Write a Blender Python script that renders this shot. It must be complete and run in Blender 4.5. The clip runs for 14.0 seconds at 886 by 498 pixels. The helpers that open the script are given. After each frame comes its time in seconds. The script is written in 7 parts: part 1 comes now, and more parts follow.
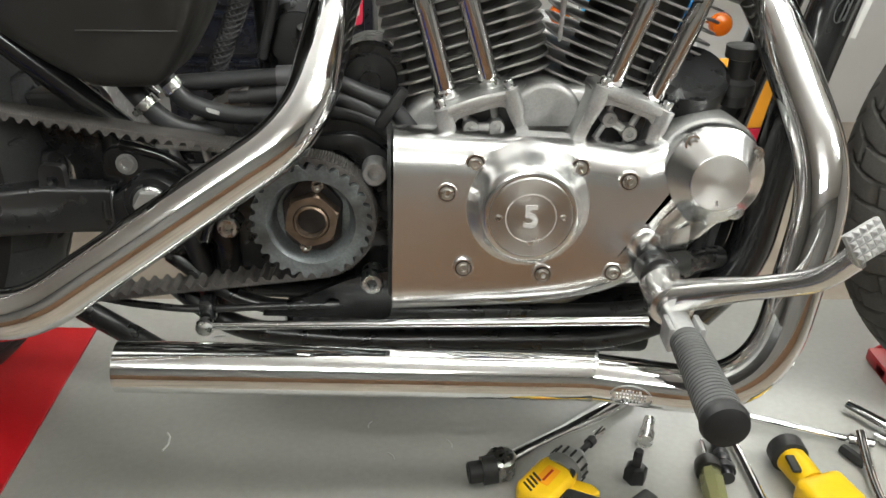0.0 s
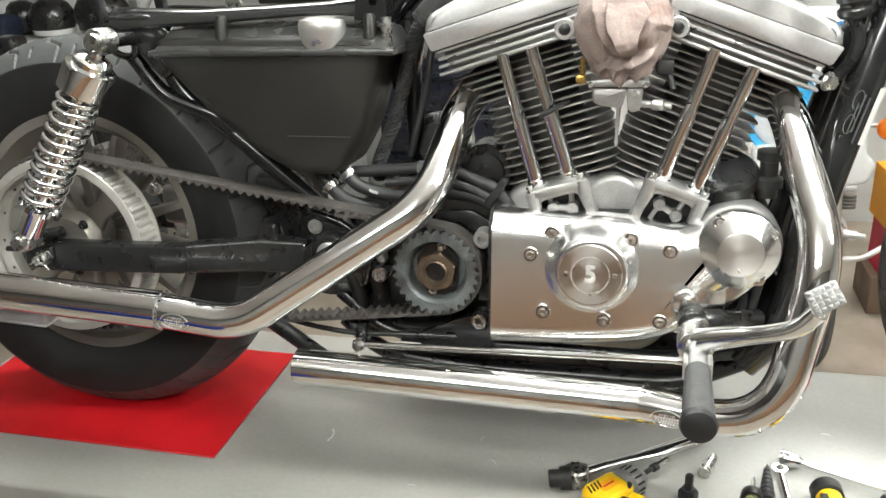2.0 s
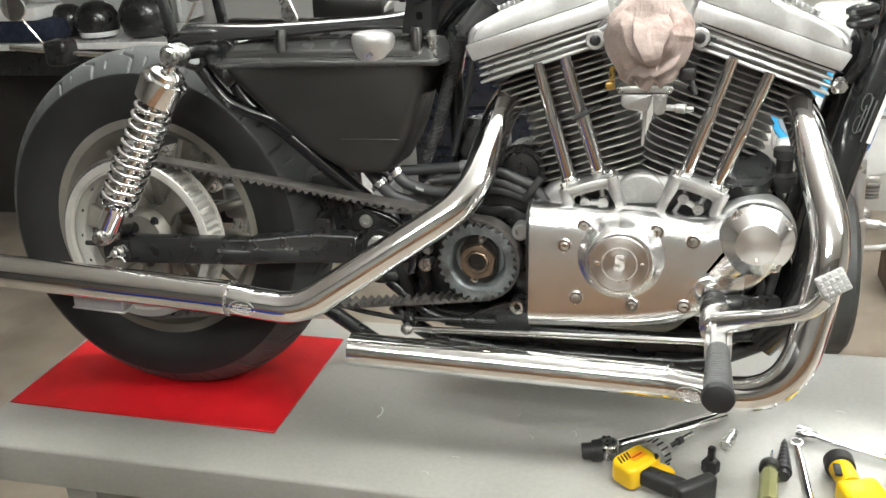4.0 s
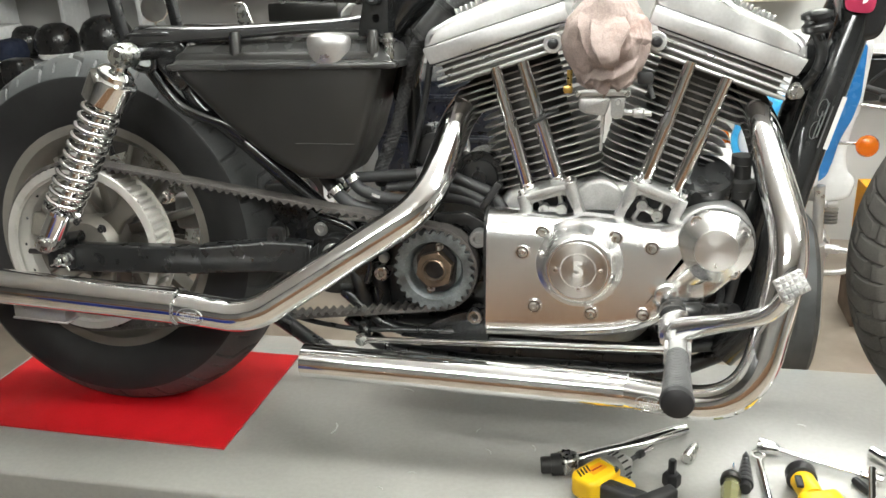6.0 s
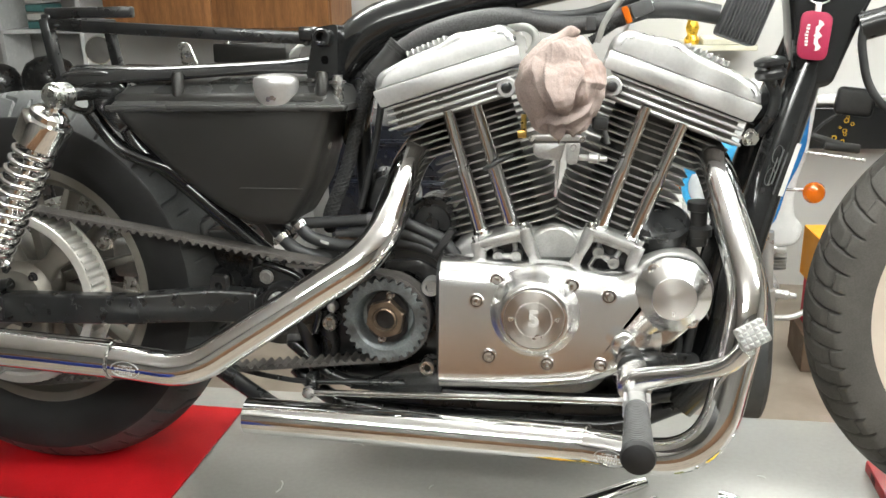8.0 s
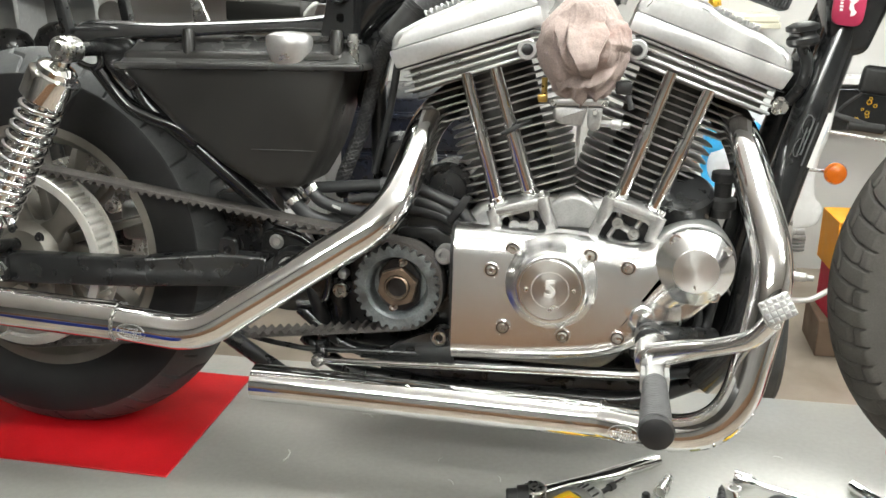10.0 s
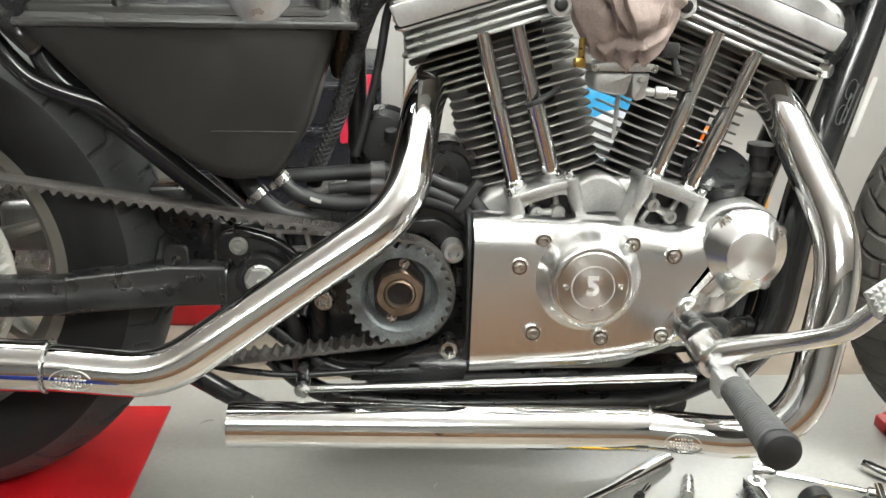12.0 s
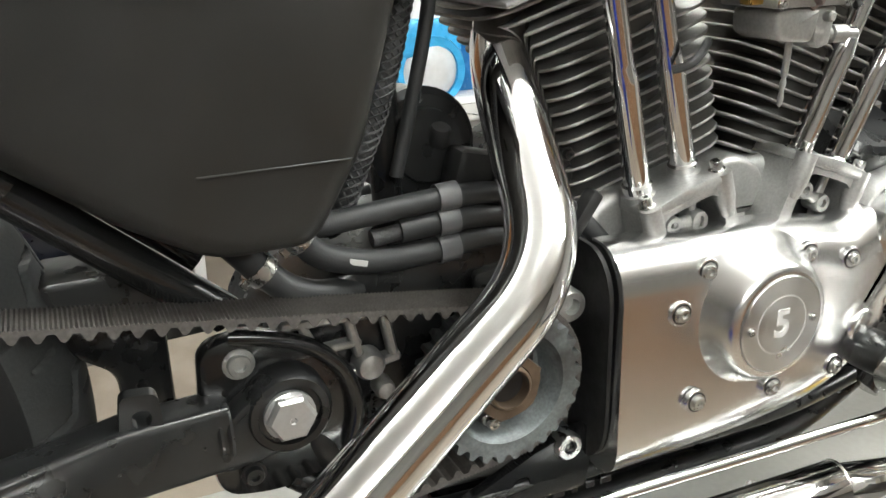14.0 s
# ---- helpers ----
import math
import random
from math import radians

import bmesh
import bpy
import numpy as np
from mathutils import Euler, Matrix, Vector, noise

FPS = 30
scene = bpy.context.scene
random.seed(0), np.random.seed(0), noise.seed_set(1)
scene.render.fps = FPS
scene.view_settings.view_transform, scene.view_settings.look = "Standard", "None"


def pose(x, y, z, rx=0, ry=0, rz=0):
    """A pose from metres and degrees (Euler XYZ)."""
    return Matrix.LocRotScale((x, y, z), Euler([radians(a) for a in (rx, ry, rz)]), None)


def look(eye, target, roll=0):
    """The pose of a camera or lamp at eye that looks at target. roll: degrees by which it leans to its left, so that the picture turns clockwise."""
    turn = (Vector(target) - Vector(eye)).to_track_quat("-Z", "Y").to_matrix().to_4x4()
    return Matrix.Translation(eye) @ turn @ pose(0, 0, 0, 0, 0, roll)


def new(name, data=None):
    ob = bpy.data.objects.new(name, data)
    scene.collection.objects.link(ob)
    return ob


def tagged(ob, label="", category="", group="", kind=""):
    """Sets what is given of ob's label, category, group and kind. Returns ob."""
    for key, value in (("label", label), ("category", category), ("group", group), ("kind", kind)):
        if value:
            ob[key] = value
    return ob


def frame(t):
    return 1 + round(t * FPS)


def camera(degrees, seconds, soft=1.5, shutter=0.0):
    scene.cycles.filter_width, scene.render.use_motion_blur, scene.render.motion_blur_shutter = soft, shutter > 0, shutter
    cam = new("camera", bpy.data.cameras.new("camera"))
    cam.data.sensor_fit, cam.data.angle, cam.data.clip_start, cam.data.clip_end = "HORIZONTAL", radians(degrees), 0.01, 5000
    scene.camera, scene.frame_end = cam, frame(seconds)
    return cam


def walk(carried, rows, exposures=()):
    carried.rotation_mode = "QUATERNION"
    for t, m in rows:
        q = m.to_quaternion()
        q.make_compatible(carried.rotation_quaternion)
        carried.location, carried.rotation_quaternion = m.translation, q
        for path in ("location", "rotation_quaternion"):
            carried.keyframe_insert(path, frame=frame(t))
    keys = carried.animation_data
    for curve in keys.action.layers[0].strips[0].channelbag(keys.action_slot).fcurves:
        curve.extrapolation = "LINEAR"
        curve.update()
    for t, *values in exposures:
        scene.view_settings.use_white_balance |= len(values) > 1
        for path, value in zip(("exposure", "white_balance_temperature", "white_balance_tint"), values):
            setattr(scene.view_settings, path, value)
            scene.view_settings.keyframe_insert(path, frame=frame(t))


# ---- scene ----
cam = camera(54.4, 14.0)
PATH = [
    (0, (-0.032, -0.916, 0.738), (0.044, 0.825, -0.244), 1.4),
    (0.5, (-0.019, -1.016, 0.782), (0.031, 0.761, -0.134), 1.6),
    (1, (0.113, -1.105, 0.797), (-0.092, 0.714, -0.008), -0.6),
    (1.5, (0.156, -1.168, 0.83), (-0.238, 0.626, 0.039), -2.5),
    (2, (0.148, -1.214, 0.833), (-0.291, 0.575, 0.055), -2.7),
    (2.5, (0.159, -1.256, 0.849), (-0.3, 0.531, 0.078), -3.5),
    (3, (0.167, -1.296, 0.868), (-0.308, 0.49, 0.105), -4.3),
    (3.5, (0.153, -1.322, 0.875), (-0.332, 0.453, 0.094), -3.9),
    (3.7, (0.151, -1.324, 0.884), (-0.344, 0.442, 0.088), -3.9),
    (5.8, (0.164, -1.319, 0.831), (-0.331, 0.478, 0.106), -3.0),
    (6, (0.163, -1.31, 0.829), (-0.265, 0.506, 0.107), -2.6),
    (6.5, (0.167, -1.29, 0.828), (-0.137, 0.555, 0.118), -1.6),
    (7, (0.165, -1.277, 0.829), (-0.144, 0.587, 0.176), -1.8),
    (7.5, (0.157, -1.275, 0.825), (-0.152, 0.596, 0.187), -1.6),
    (8, (0.155, -1.267, 0.818), (-0.168, 0.604, 0.19), -1.5),
    (8.5, (0.151, -1.264, 0.813), (-0.183, 0.602, 0.173), -1.2),
    (8.7, (0.15, -1.263, 0.813), (-0.182, 0.594, 0.148), -1.2),
    (10.8, (0.133, -1.178, 0.78), (-0.218, 0.67, 0.1), -0.2),
    (11, (0.085, -1.147, 0.809), (-0.198, 0.695, 0.082), 0.1),
    (11.5, (-0.044, -1.108, 0.783), (-0.137, 0.758, 0.069), 1.2),
    (12, (-0.155, -1.058, 0.752), (-0.018, 0.796, 0.014), 1.6),
    (12.5, (-0.216, -0.962, 0.721), (0.018, 0.876, -0.033), 0.6),
    (13, (-0.299, -0.786, 0.719), (0.114, 1.005, -0.07), -0.4),
    (13.5, (-0.353, -0.669, 0.705), (0.205, 1.074, -0.103), -0.1),
    (14, (-0.419, -0.584, 0.695), (0.351, 1.047, -0.169), 1.3),
]
walk(cam, [(t, look(eye, target, roll)) for t, eye, target, roll in PATH],
     exposures=[(0, -0.34), (0.5, -0.15), (1.0, 0.05), (2.0, 0.18), (6.0, 0.18), (8.7, 0.14), (11.0, 0.15), (12.5, 0.14), (13.0, 0.16), (14, 0.08)])

# ---- world and large lights: a garage lit by ceiling tubes ----
world = bpy.data.worlds.new("garage_world")
scene.world = world
world.use_nodes = True
world.node_tree.nodes["Background"].inputs[0].default_value = (0.9, 0.95, 1.0, 1)
world.node_tree.nodes["Background"].inputs[1].default_value = 0.05


# ---- materials ----
def material(name, colour, rough=0.5, metal=0.0, spots=0.12, scale=25.0, fine=0.0, fine_scale=400.0, bump=0.0, bump_scale=300.0,
             stretch=(1, 1, 1), coat=0.0, dirt=None, dirt_scale=6.0, dirt_from=0.55, dirt_soft=0.18, dirt_most=0.85, rough_vary=0.1, piece=0.0, emit=None, strength=0.0, clear=0.0, ior=1.45, turned=False):
    m = bpy.data.materials.new(name)
    m.use_nodes = True
    nt = m.node_tree
    n, l = nt.nodes, nt.links
    b = n["Principled BSDF"]
    tc = n.new("ShaderNodeTexCoord")
    mp = n.new("ShaderNodeMapping")
    mp.inputs["Scale"].default_value = stretch
    l.new(tc.outputs["Object"], mp.inputs["Vector"])

    def noise_tex(s, detail=4.0):
        t = n.new("ShaderNodeTexNoise")
        t.inputs["Scale"].default_value = s
        t.inputs["Detail"].default_value = detail
        l.new(mp.outputs["Vector"], t.inputs["Vector"])
        return t

    def ramp(src, a, lo, c, hi):
        r = n.new("ShaderNodeMapRange")
        r.inputs[1].default_value, r.inputs[2].default_value, r.inputs[3].default_value, r.inputs[4].default_value = a, c, lo, hi
        l.new(src, r.inputs[0])
        return r.outputs[0]

    big = noise_tex(scale)
    val = ramp(big.outputs[0], 0.3, 1 - spots, 0.7, 1 + spots)
    if fine:
        f = ramp(noise_tex(fine_scale, 2.0).outputs[0], 0.3, 1 - fine, 0.7, 1 + fine)
        mul = n.new("ShaderNodeMath")
        mul.operation = "MULTIPLY"
        l.new(val, mul.inputs[0]), l.new(f, mul.inputs[1])
        val = mul.outputs[0]
    if piece:
        oi = n.new("ShaderNodeObjectInfo")
        p = ramp(oi.outputs["Random"], 0.0, 1 - piece, 1.0, 1 + piece)
        mul = n.new("ShaderNodeMath")
        mul.operation = "MULTIPLY"
        l.new(val, mul.inputs[0]), l.new(p, mul.inputs[1])
        val = mul.outputs[0]
    hsv = n.new("ShaderNodeHueSaturation")
    hsv.inputs["Color"].default_value = (*colour, 1)
    l.new(val, hsv.inputs["Value"])
    out = hsv.outputs[0]
    if dirt:
        mix = n.new("ShaderNodeMix")
        mix.data_type = "RGBA"
        l.new(out, mix.inputs[6])
        mix.inputs[7].default_value = (*dirt, 1)
        l.new(ramp(noise_tex(dirt_scale, 8.0).outputs[0], dirt_from, 0.0, dirt_from + dirt_soft, dirt_most), mix.inputs[0])
        out = mix.outputs[2]
    l.new(out, b.inputs["Base Color"])
    l.new(ramp(noise_tex(scale * 1.7).outputs[0], 0.3, max(0.01, rough * (1 - rough_vary * 2)), 0.7, min(1, rough * (1 + rough_vary * 2))), b.inputs["Roughness"])
    b.inputs["Metallic"].default_value = metal
    b.inputs["Coat Weight"].default_value = coat
    b.inputs["Coat Roughness"].default_value = 0.08
    b.inputs["IOR"].default_value = ior
    if turned:
        b.inputs["Anisotropic"].default_value = 0.8
        b.inputs["Anisotropic Rotation"].default_value = 0.25
        tg = n.new("ShaderNodeTangent")
        tg.direction_type = "RADIAL"
        tg.axis = "Y"
        l.new(tg.outputs[0], b.inputs["Tangent"])
    b.inputs["Transmission Weight"].default_value = clear
    if bump:
        bp = n.new("ShaderNodeBump")
        bp.inputs["Strength"].default_value = bump
        bp.inputs["Distance"].default_value = 0.001
        l.new(noise_tex(bump_scale, 5.0).outputs[0], bp.inputs["Height"])
        l.new(bp.outputs[0], b.inputs["Normal"])
    if emit:
        b.inputs["Emission Color"].default_value = (*emit, 1)
        b.inputs["Emission Strength"].default_value = strength
    return m


CHROME = material("chrome", (0.86, 0.86, 0.86), 0.045, 1.0, spots=0.03, scale=30, bump=0.012, bump_scale=18, rough_vary=0.3)
POLISHED = material("polished_aluminium", (0.86, 0.86, 0.855), 0.23, 1.0, spots=0.025, scale=9, fine=0.012, fine_scale=300, stretch=(0.25, 1, 1.3), bump=0.025, bump_scale=60, rough_vary=0.08)
BRUSHED = material("brushed_aluminium", (0.76, 0.76, 0.75), 0.2, 1.0, spots=0.03, scale=30, fine=0.02, fine_scale=400, bump=0.012, bump_scale=200, rough_vary=0.05)
TURNED = material("turned_aluminium", (0.72, 0.72, 0.71), 0.34, 1.0, spots=0.05, scale=30, turned=True)
FROSTED = material("frosted_aluminium", (0.85, 0.85, 0.84), 0.6, 0.6, spots=0.08, scale=90)
SATIN_ALU = material("satin_aluminium", (0.56, 0.56, 0.555), 0.4, 0.8, spots=0.07, scale=16, fine=0.05, fine_scale=260, bump=0.08, bump_scale=420, dirt=(0.47, 0.46, 0.44), dirt_scale=22, dirt_from=0.55, dirt_soft=0.3, rough_vary=0.2)
CAST_ALU = material("cast_aluminium", (0.45, 0.45, 0.44), 0.44, 0.8, spots=0.1, scale=40, fine=0.08, bump=0.2, bump_scale=700, dirt=(0.3, 0.29, 0.27), dirt_scale=18, dirt_from=0.62)
# Core colour is darkened to stand for the shade between the fins.
FIN_CORE_SHADE = material("dark_cylinder_core", (0.07, 0.068, 0.064), 0.6, 0.4, spots=0.2, scale=40)
FIN_ALU = material("finned_aluminium", (0.25, 0.242, 0.23), 0.46, 0.7, spots=0.14, scale=45, fine=0.1, bump=0.2, bump_scale=600, dirt=(0.17, 0.165, 0.155), dirt_scale=14, dirt_from=0.57)
BLACK_GLOSS = material("black_gloss_paint", (0.0125, 0.013, 0.0135), 0.2, spots=0.2, coat=0.6, bump=0.03, bump_scale=90, dirt=(0.05, 0.048, 0.045), dirt_scale=25, dirt_from=0.66)
BLACK_WORN = material("worn_black_paint", (0.013, 0.0135, 0.014), 0.3, spots=0.25, coat=0.3, bump=0.16, bump_scale=110, dirt=(0.035, 0.034, 0.032), dirt_scale=30, dirt_from=0.62)
BLACK_PLASTIC = material("black_satin_plastic", (0.0155, 0.015, 0.014), 0.4, spots=0.12, scale=8, bump=0.18, bump_scale=900, rough_vary=0.2, dirt=(0.026, 0.024, 0.021), dirt_scale=6, dirt_from=0.45, dirt_soft=0.35, dirt_most=0.6)
# Lid black is lightened to stand for ceiling light reflected on it.
LID = material("smooth_black_plastic", (0.042, 0.042, 0.041), 0.28, spots=0.12, scale=8, bump=0.05, bump_scale=300, rough_vary=0.2)
RUBBER = material("tyre_rubber", (0.058, 0.061, 0.062), 0.52, spots=0.25, scale=12, fine=0.12, bump=0.15, bump_scale=500, dirt=(0.068, 0.066, 0.063), dirt_scale=9, dirt_from=0.55)
BAND = material("grey_band_plastic", (0.12, 0.12, 0.125), 0.35, spots=0.1)
HOSE = material("hose_rubber", (0.032, 0.033, 0.034), 0.5, spots=0.2, bump=0.12, bump_scale=700)
BRAID = material("woven_loom", (0.04, 0.04, 0.041), 0.5, spots=0.5, scale=500, bump=0.7, bump_scale=900)
BELT = material("belt_rubber", (0.08, 0.073, 0.068), 0.66, spots=0.2, scale=30, fine=0.2, bump=0.2, bump_scale=800, dirt=(0.1, 0.095, 0.09), dirt_scale=40, dirt_from=0.6)
WHEEL = material("silver_wheel_paint", (0.24, 0.225, 0.2), 0.42, 0.5, spots=0.1, scale=16, bump=0.08, bump_scale=300, dirt=(0.2, 0.19, 0.17), dirt_scale=12, dirt_from=0.58)
PULLEY = material("silver_pulley_paint", (0.6, 0.585, 0.55), 0.38, 0.45, spots=0.08, scale=20, bump=0.08, dirt=(0.33, 0.31, 0.28), dirt_scale=16, dirt_from=0.6)
FRONT_WHEEL = material("beige_wheel_paint", (0.55, 0.47, 0.4), 0.45, 0.15, spots=0.08, scale=16, bump=0.08, dirt=(0.35, 0.3, 0.26), dirt_scale=12, dirt_from=0.6)
OXIDE = material("oxidised_steel", (0.19, 0.21, 0.215), 0.55, 0.6, spots=0.25, scale=35, fine=0.15, bump=0.2, bump_scale=500, dirt=(0.06, 0.055, 0.05), dirt_scale=22, dirt_from=0.52)
BRONZE = material("brown_steel_nut", (0.17, 0.125, 0.09), 0.5, 0.8, spots=0.2, scale=60, bump=0.1)
STEEL = material("zinc_steel", (0.6, 0.6, 0.58), 0.28, 1.0, spots=0.1, scale=80, bump=0.05)
DARK_STEEL = material("dark_steel", (0.06, 0.06, 0.062), 0.35, 0.8, spots=0.2, scale=70, bump=0.1)
BRASS = material("brass", (0.6, 0.4, 0.12), 0.3, 1.0, spots=0.1, scale=80)
PEG_END = material("black_rubber_cap", (0.016, 0.016, 0.017), 0.5, spots=0.15, scale=50, bump=0.12)
GREY_TOOL = material("grey_tool_plastic", (0.2, 0.2, 0.19), 0.4, spots=0.1, scale=60, bump=0.1)
GRIP = material("footpeg_rubber", (0.085, 0.085, 0.086), 0.55, spots=0.15, scale=50, bump=0.12)
LIFT = material("grey_lift_paint", (0.29, 0.285, 0.265), 0.29, spots=0.18, scale=1.9, fine=0.04, fine_scale=120, bump=0.04, bump_scale=90, rough_vary=0.03)
SIDEWALL = material("tyre_sidewall", (0.011, 0.011, 0.0115), 0.55, spots=0.2, scale=9, fine=0.1, bump=0.1, bump_scale=400)
TYRE_DUSTY = material("dusty_tyre_rubber", (0.064, 0.06, 0.054), 0.7, spots=0.2, scale=12, fine=0.12, bump=0.15, bump_scale=500)
RED_MAT = material("red_sheet", (0.44, 0.008, 0.012), 0.42, spots=0.08, scale=9, fine=0.05, bump=0.1, bump_scale=200)
RED_PAINT = material("red_paint", (0.34, 0.01, 0.014), 0.35, spots=0.1, scale=20, bump=0.06)
CLOTH = material("pink_cotton_rag", (0.31, 0.245, 0.225), 0.9, spots=0.14, scale=14, fine=0.12, fine_scale=500, bump=0.5, bump_scale=700, dirt=(0.3, 0.16, 0.13), dirt_scale=16, dirt_from=0.58)
YELLOW = material("yellow_tool_plastic", (0.75, 0.46, 0.01), 0.38, spots=0.06, scale=40, bump=0.08, bump_scale=900)
TOOL_BLACK = material("black_tool_rubber", (0.02, 0.02, 0.02), 0.5, spots=0.2, scale=60, bump=0.2)
AMBER = material("amber_plastic", (0.9, 0.22, 0.01), 0.12, spots=0.05, clear=0.5)
WHITE_PLASTIC = material("white_fairing", (0.75, 0.76, 0.76), 0.25, spots=0.05, coat=0.5)
BLUE_PLASTIC = material("blue_fairing", (0.02, 0.16, 0.42), 0.25, spots=0.1, coat=0.5)
WALL = material("white_wall_paint", (0.52, 0.515, 0.5), 0.7, spots=0.04, scale=2.5, bump=0.1, bump_scale=60, dirt=(0.44, 0.425, 0.4), dirt_scale=1.5, dirt_from=0.58)
GREY_WALL = material("grey_wall_paint", (0.28, 0.275, 0.26), 0.7, spots=0.08, scale=2.0, bump=0.1, bump_scale=60, dirt=(0.12, 0.115, 0.11), dirt_scale=1.2, dirt_from=0.55)
DARK_WALL = material("dark_grey_wall_paint", (0.17, 0.165, 0.155), 0.7, spots=0.15, scale=2.0, bump=0.1, bump_scale=60)
CEILING = material("white_ceiling_paint", (0.8, 0.8, 0.785), 0.8, spots=0.04, scale=2, bump=0.1, bump_scale=50)
FLOOR = material("brown_garage_floor", (0.29, 0.245, 0.2), 0.4, spots=0.18, scale=3, fine=0.1, bump=0.1, bump_scale=80, dirt=(0.18, 0.15, 0.12), dirt_scale=3.2, dirt_from=0.5)
WOOD = material("orange_brown_wood", (0.25, 0.11, 0.04), 0.4, spots=0.3, scale=7, fine=0.15, fine_scale=60, stretch=(6, 6, 0.6), bump=0.15, bump_scale=60)
LABEL = material("white_label", (0.55, 0.55, 0.53), 0.5, spots=0.04)
MOULD = material("mould_seam", (0.07, 0.07, 0.07), 0.35, spots=0.1)
FAINT = material("grey_print", (0.07, 0.07, 0.07), 0.5, spots=0.04)
TUBE_LIGHT = material("lit_diffuser", (0.9, 0.9, 0.9), 0.5, spots=0.01, emit=(0.968, 0.99, 0.945), strength=29.0)


# ---- mesh helpers ----
def finish(bm, name, mat, sharp=0.62):
    bmesh.ops.recalc_face_normals(bm, faces=bm.faces)
    for f in bm.faces:
        f.smooth = True
    for e in bm.edges:
        if len(e.link_faces) == 2 and e.calc_face_angle() > sharp:
            e.smooth = False
    me = bpy.data.meshes.new(name)
    bm.to_mesh(me)
    bm.free()
    me.materials.append(mat)
    return me


def part(name, bm, mat, parent=None, label="", m=None, sharp=0.62):
    me = bm if isinstance(bm, bpy.types.Mesh) else finish(bm, name, mat, sharp)
    ob = new(name, me)
    if parent is not None:
        ob.parent = parent
    if m is not None:
        ob.matrix_local = m
    if label:
        tagged(ob, label)
    return ob


def thing(name, bm, mat, label, category, m=None, group="", kind="", sharp=0.62):
    return tagged(part(name, bm, mat, None, "", m, sharp), label, category, group, kind)


def root(name, label, category, m=None, group=""):
    ob = new(name)
    if m is not None:
        ob.matrix_world = m
    return tagged(ob, label, category, group)


def frame_at(p, axis, up=(0, 0, 1)):
    """A pose at p whose z points along axis."""
    z = Vector(axis).normalized()
    x = Vector(up).cross(z)
    if x.length < 1e-4:
        x = Vector((1, 0, 0)).cross(z)
    x.normalize()
    y = z.cross(x)
    r = Matrix((x, y, z)).transposed().to_4x4()
    return Matrix.Translation(p) @ r


def box(bm, size, m=None, bevel=0.0, seg=2):
    g = bmesh.ops.create_cube(bm, size=1.0)
    vs = g["verts"]
    bmesh.ops.scale(bm, vec=size, verts=vs)
    if bevel:
        es = list({e for v in vs for e in v.link_edges})
        r = bmesh.ops.bevel(bm, geom=es, offset=bevel, segments=seg, affect="EDGES", profile=0.5)
        vs = list({v for f in r["faces"] for v in f.verts} | {v for v in vs if v.is_valid})
    if m is not None:
        bmesh.ops.transform(bm, matrix=m, verts=vs)
    return bm


def lathe(bm, profile, m=None, n=32, caps=True):
    """Turns (radius, height) pairs about z."""
    rings = []
    m = m or Matrix()
    for r, h in profile:
        if r < 1e-6:
            rings.append([bm.verts.new(m @ Vector((0, 0, h)))])
        else:
            rings.append([bm.verts.new(m @ Vector((r * math.cos(2 * math.pi * i / n), r * math.sin(2 * math.pi * i / n), h))) for i in range(n)])
    for a, b in zip(rings, rings[1:]):
        for i in range(n):
            j = (i + 1) % n
            q = [a[i % len(a)], a[j % len(a)], b[j % len(b)], b[i % len(b)]]
            q = list(dict.fromkeys(q))
            if len(q) > 2:
                bm.faces.new(q)
    if caps:
        for r in (rings[0], rings[-1]):
            if len(r) > 2:
                bm.faces.new(r)
    return bm


def ring_cap(bm, profile, m=None, n=48):
    """A closed ring: turns a closed loop of (radius, height) about z."""
    m = m or Matrix()
    k = len(profile)
    rows = [[bm.verts.new(m @ Vector((r * math.cos(2 * math.pi * i / n), r * math.sin(2 * math.pi * i / n), h))) for r, h in profile] for i in range(n)]
    for i in range(n):
        for j in range(k):
            bm.faces.new((rows[i][j], rows[(i + 1) % n][j], rows[(i + 1) % n][(j + 1) % k], rows[i][(j + 1) % k]))
    return bm


def rounded(pts, radius, n=7):
    """The polyline with its corners rounded."""
    pts = [Vector(p) for p in pts]
    rad = radius if isinstance(radius, (list, tuple)) else [radius] * len(pts)
    out = [pts[0]]
    for i in range(1, len(pts) - 1):
        a, b, c = pts[i - 1], pts[i], pts[i + 1]
        u, v = (a - b), (c - b)
        d = min(rad[i], u.length * 0.49, v.length * 0.49)
        p, q = b + u.normalized() * d, b + v.normalized() * d
        for k in range(n + 1):
            s = k / n
            out.append(p * (1 - s) ** 2 + b * 2 * s * (1 - s) + q * s * s)
    out.append(pts[-1])
    return out


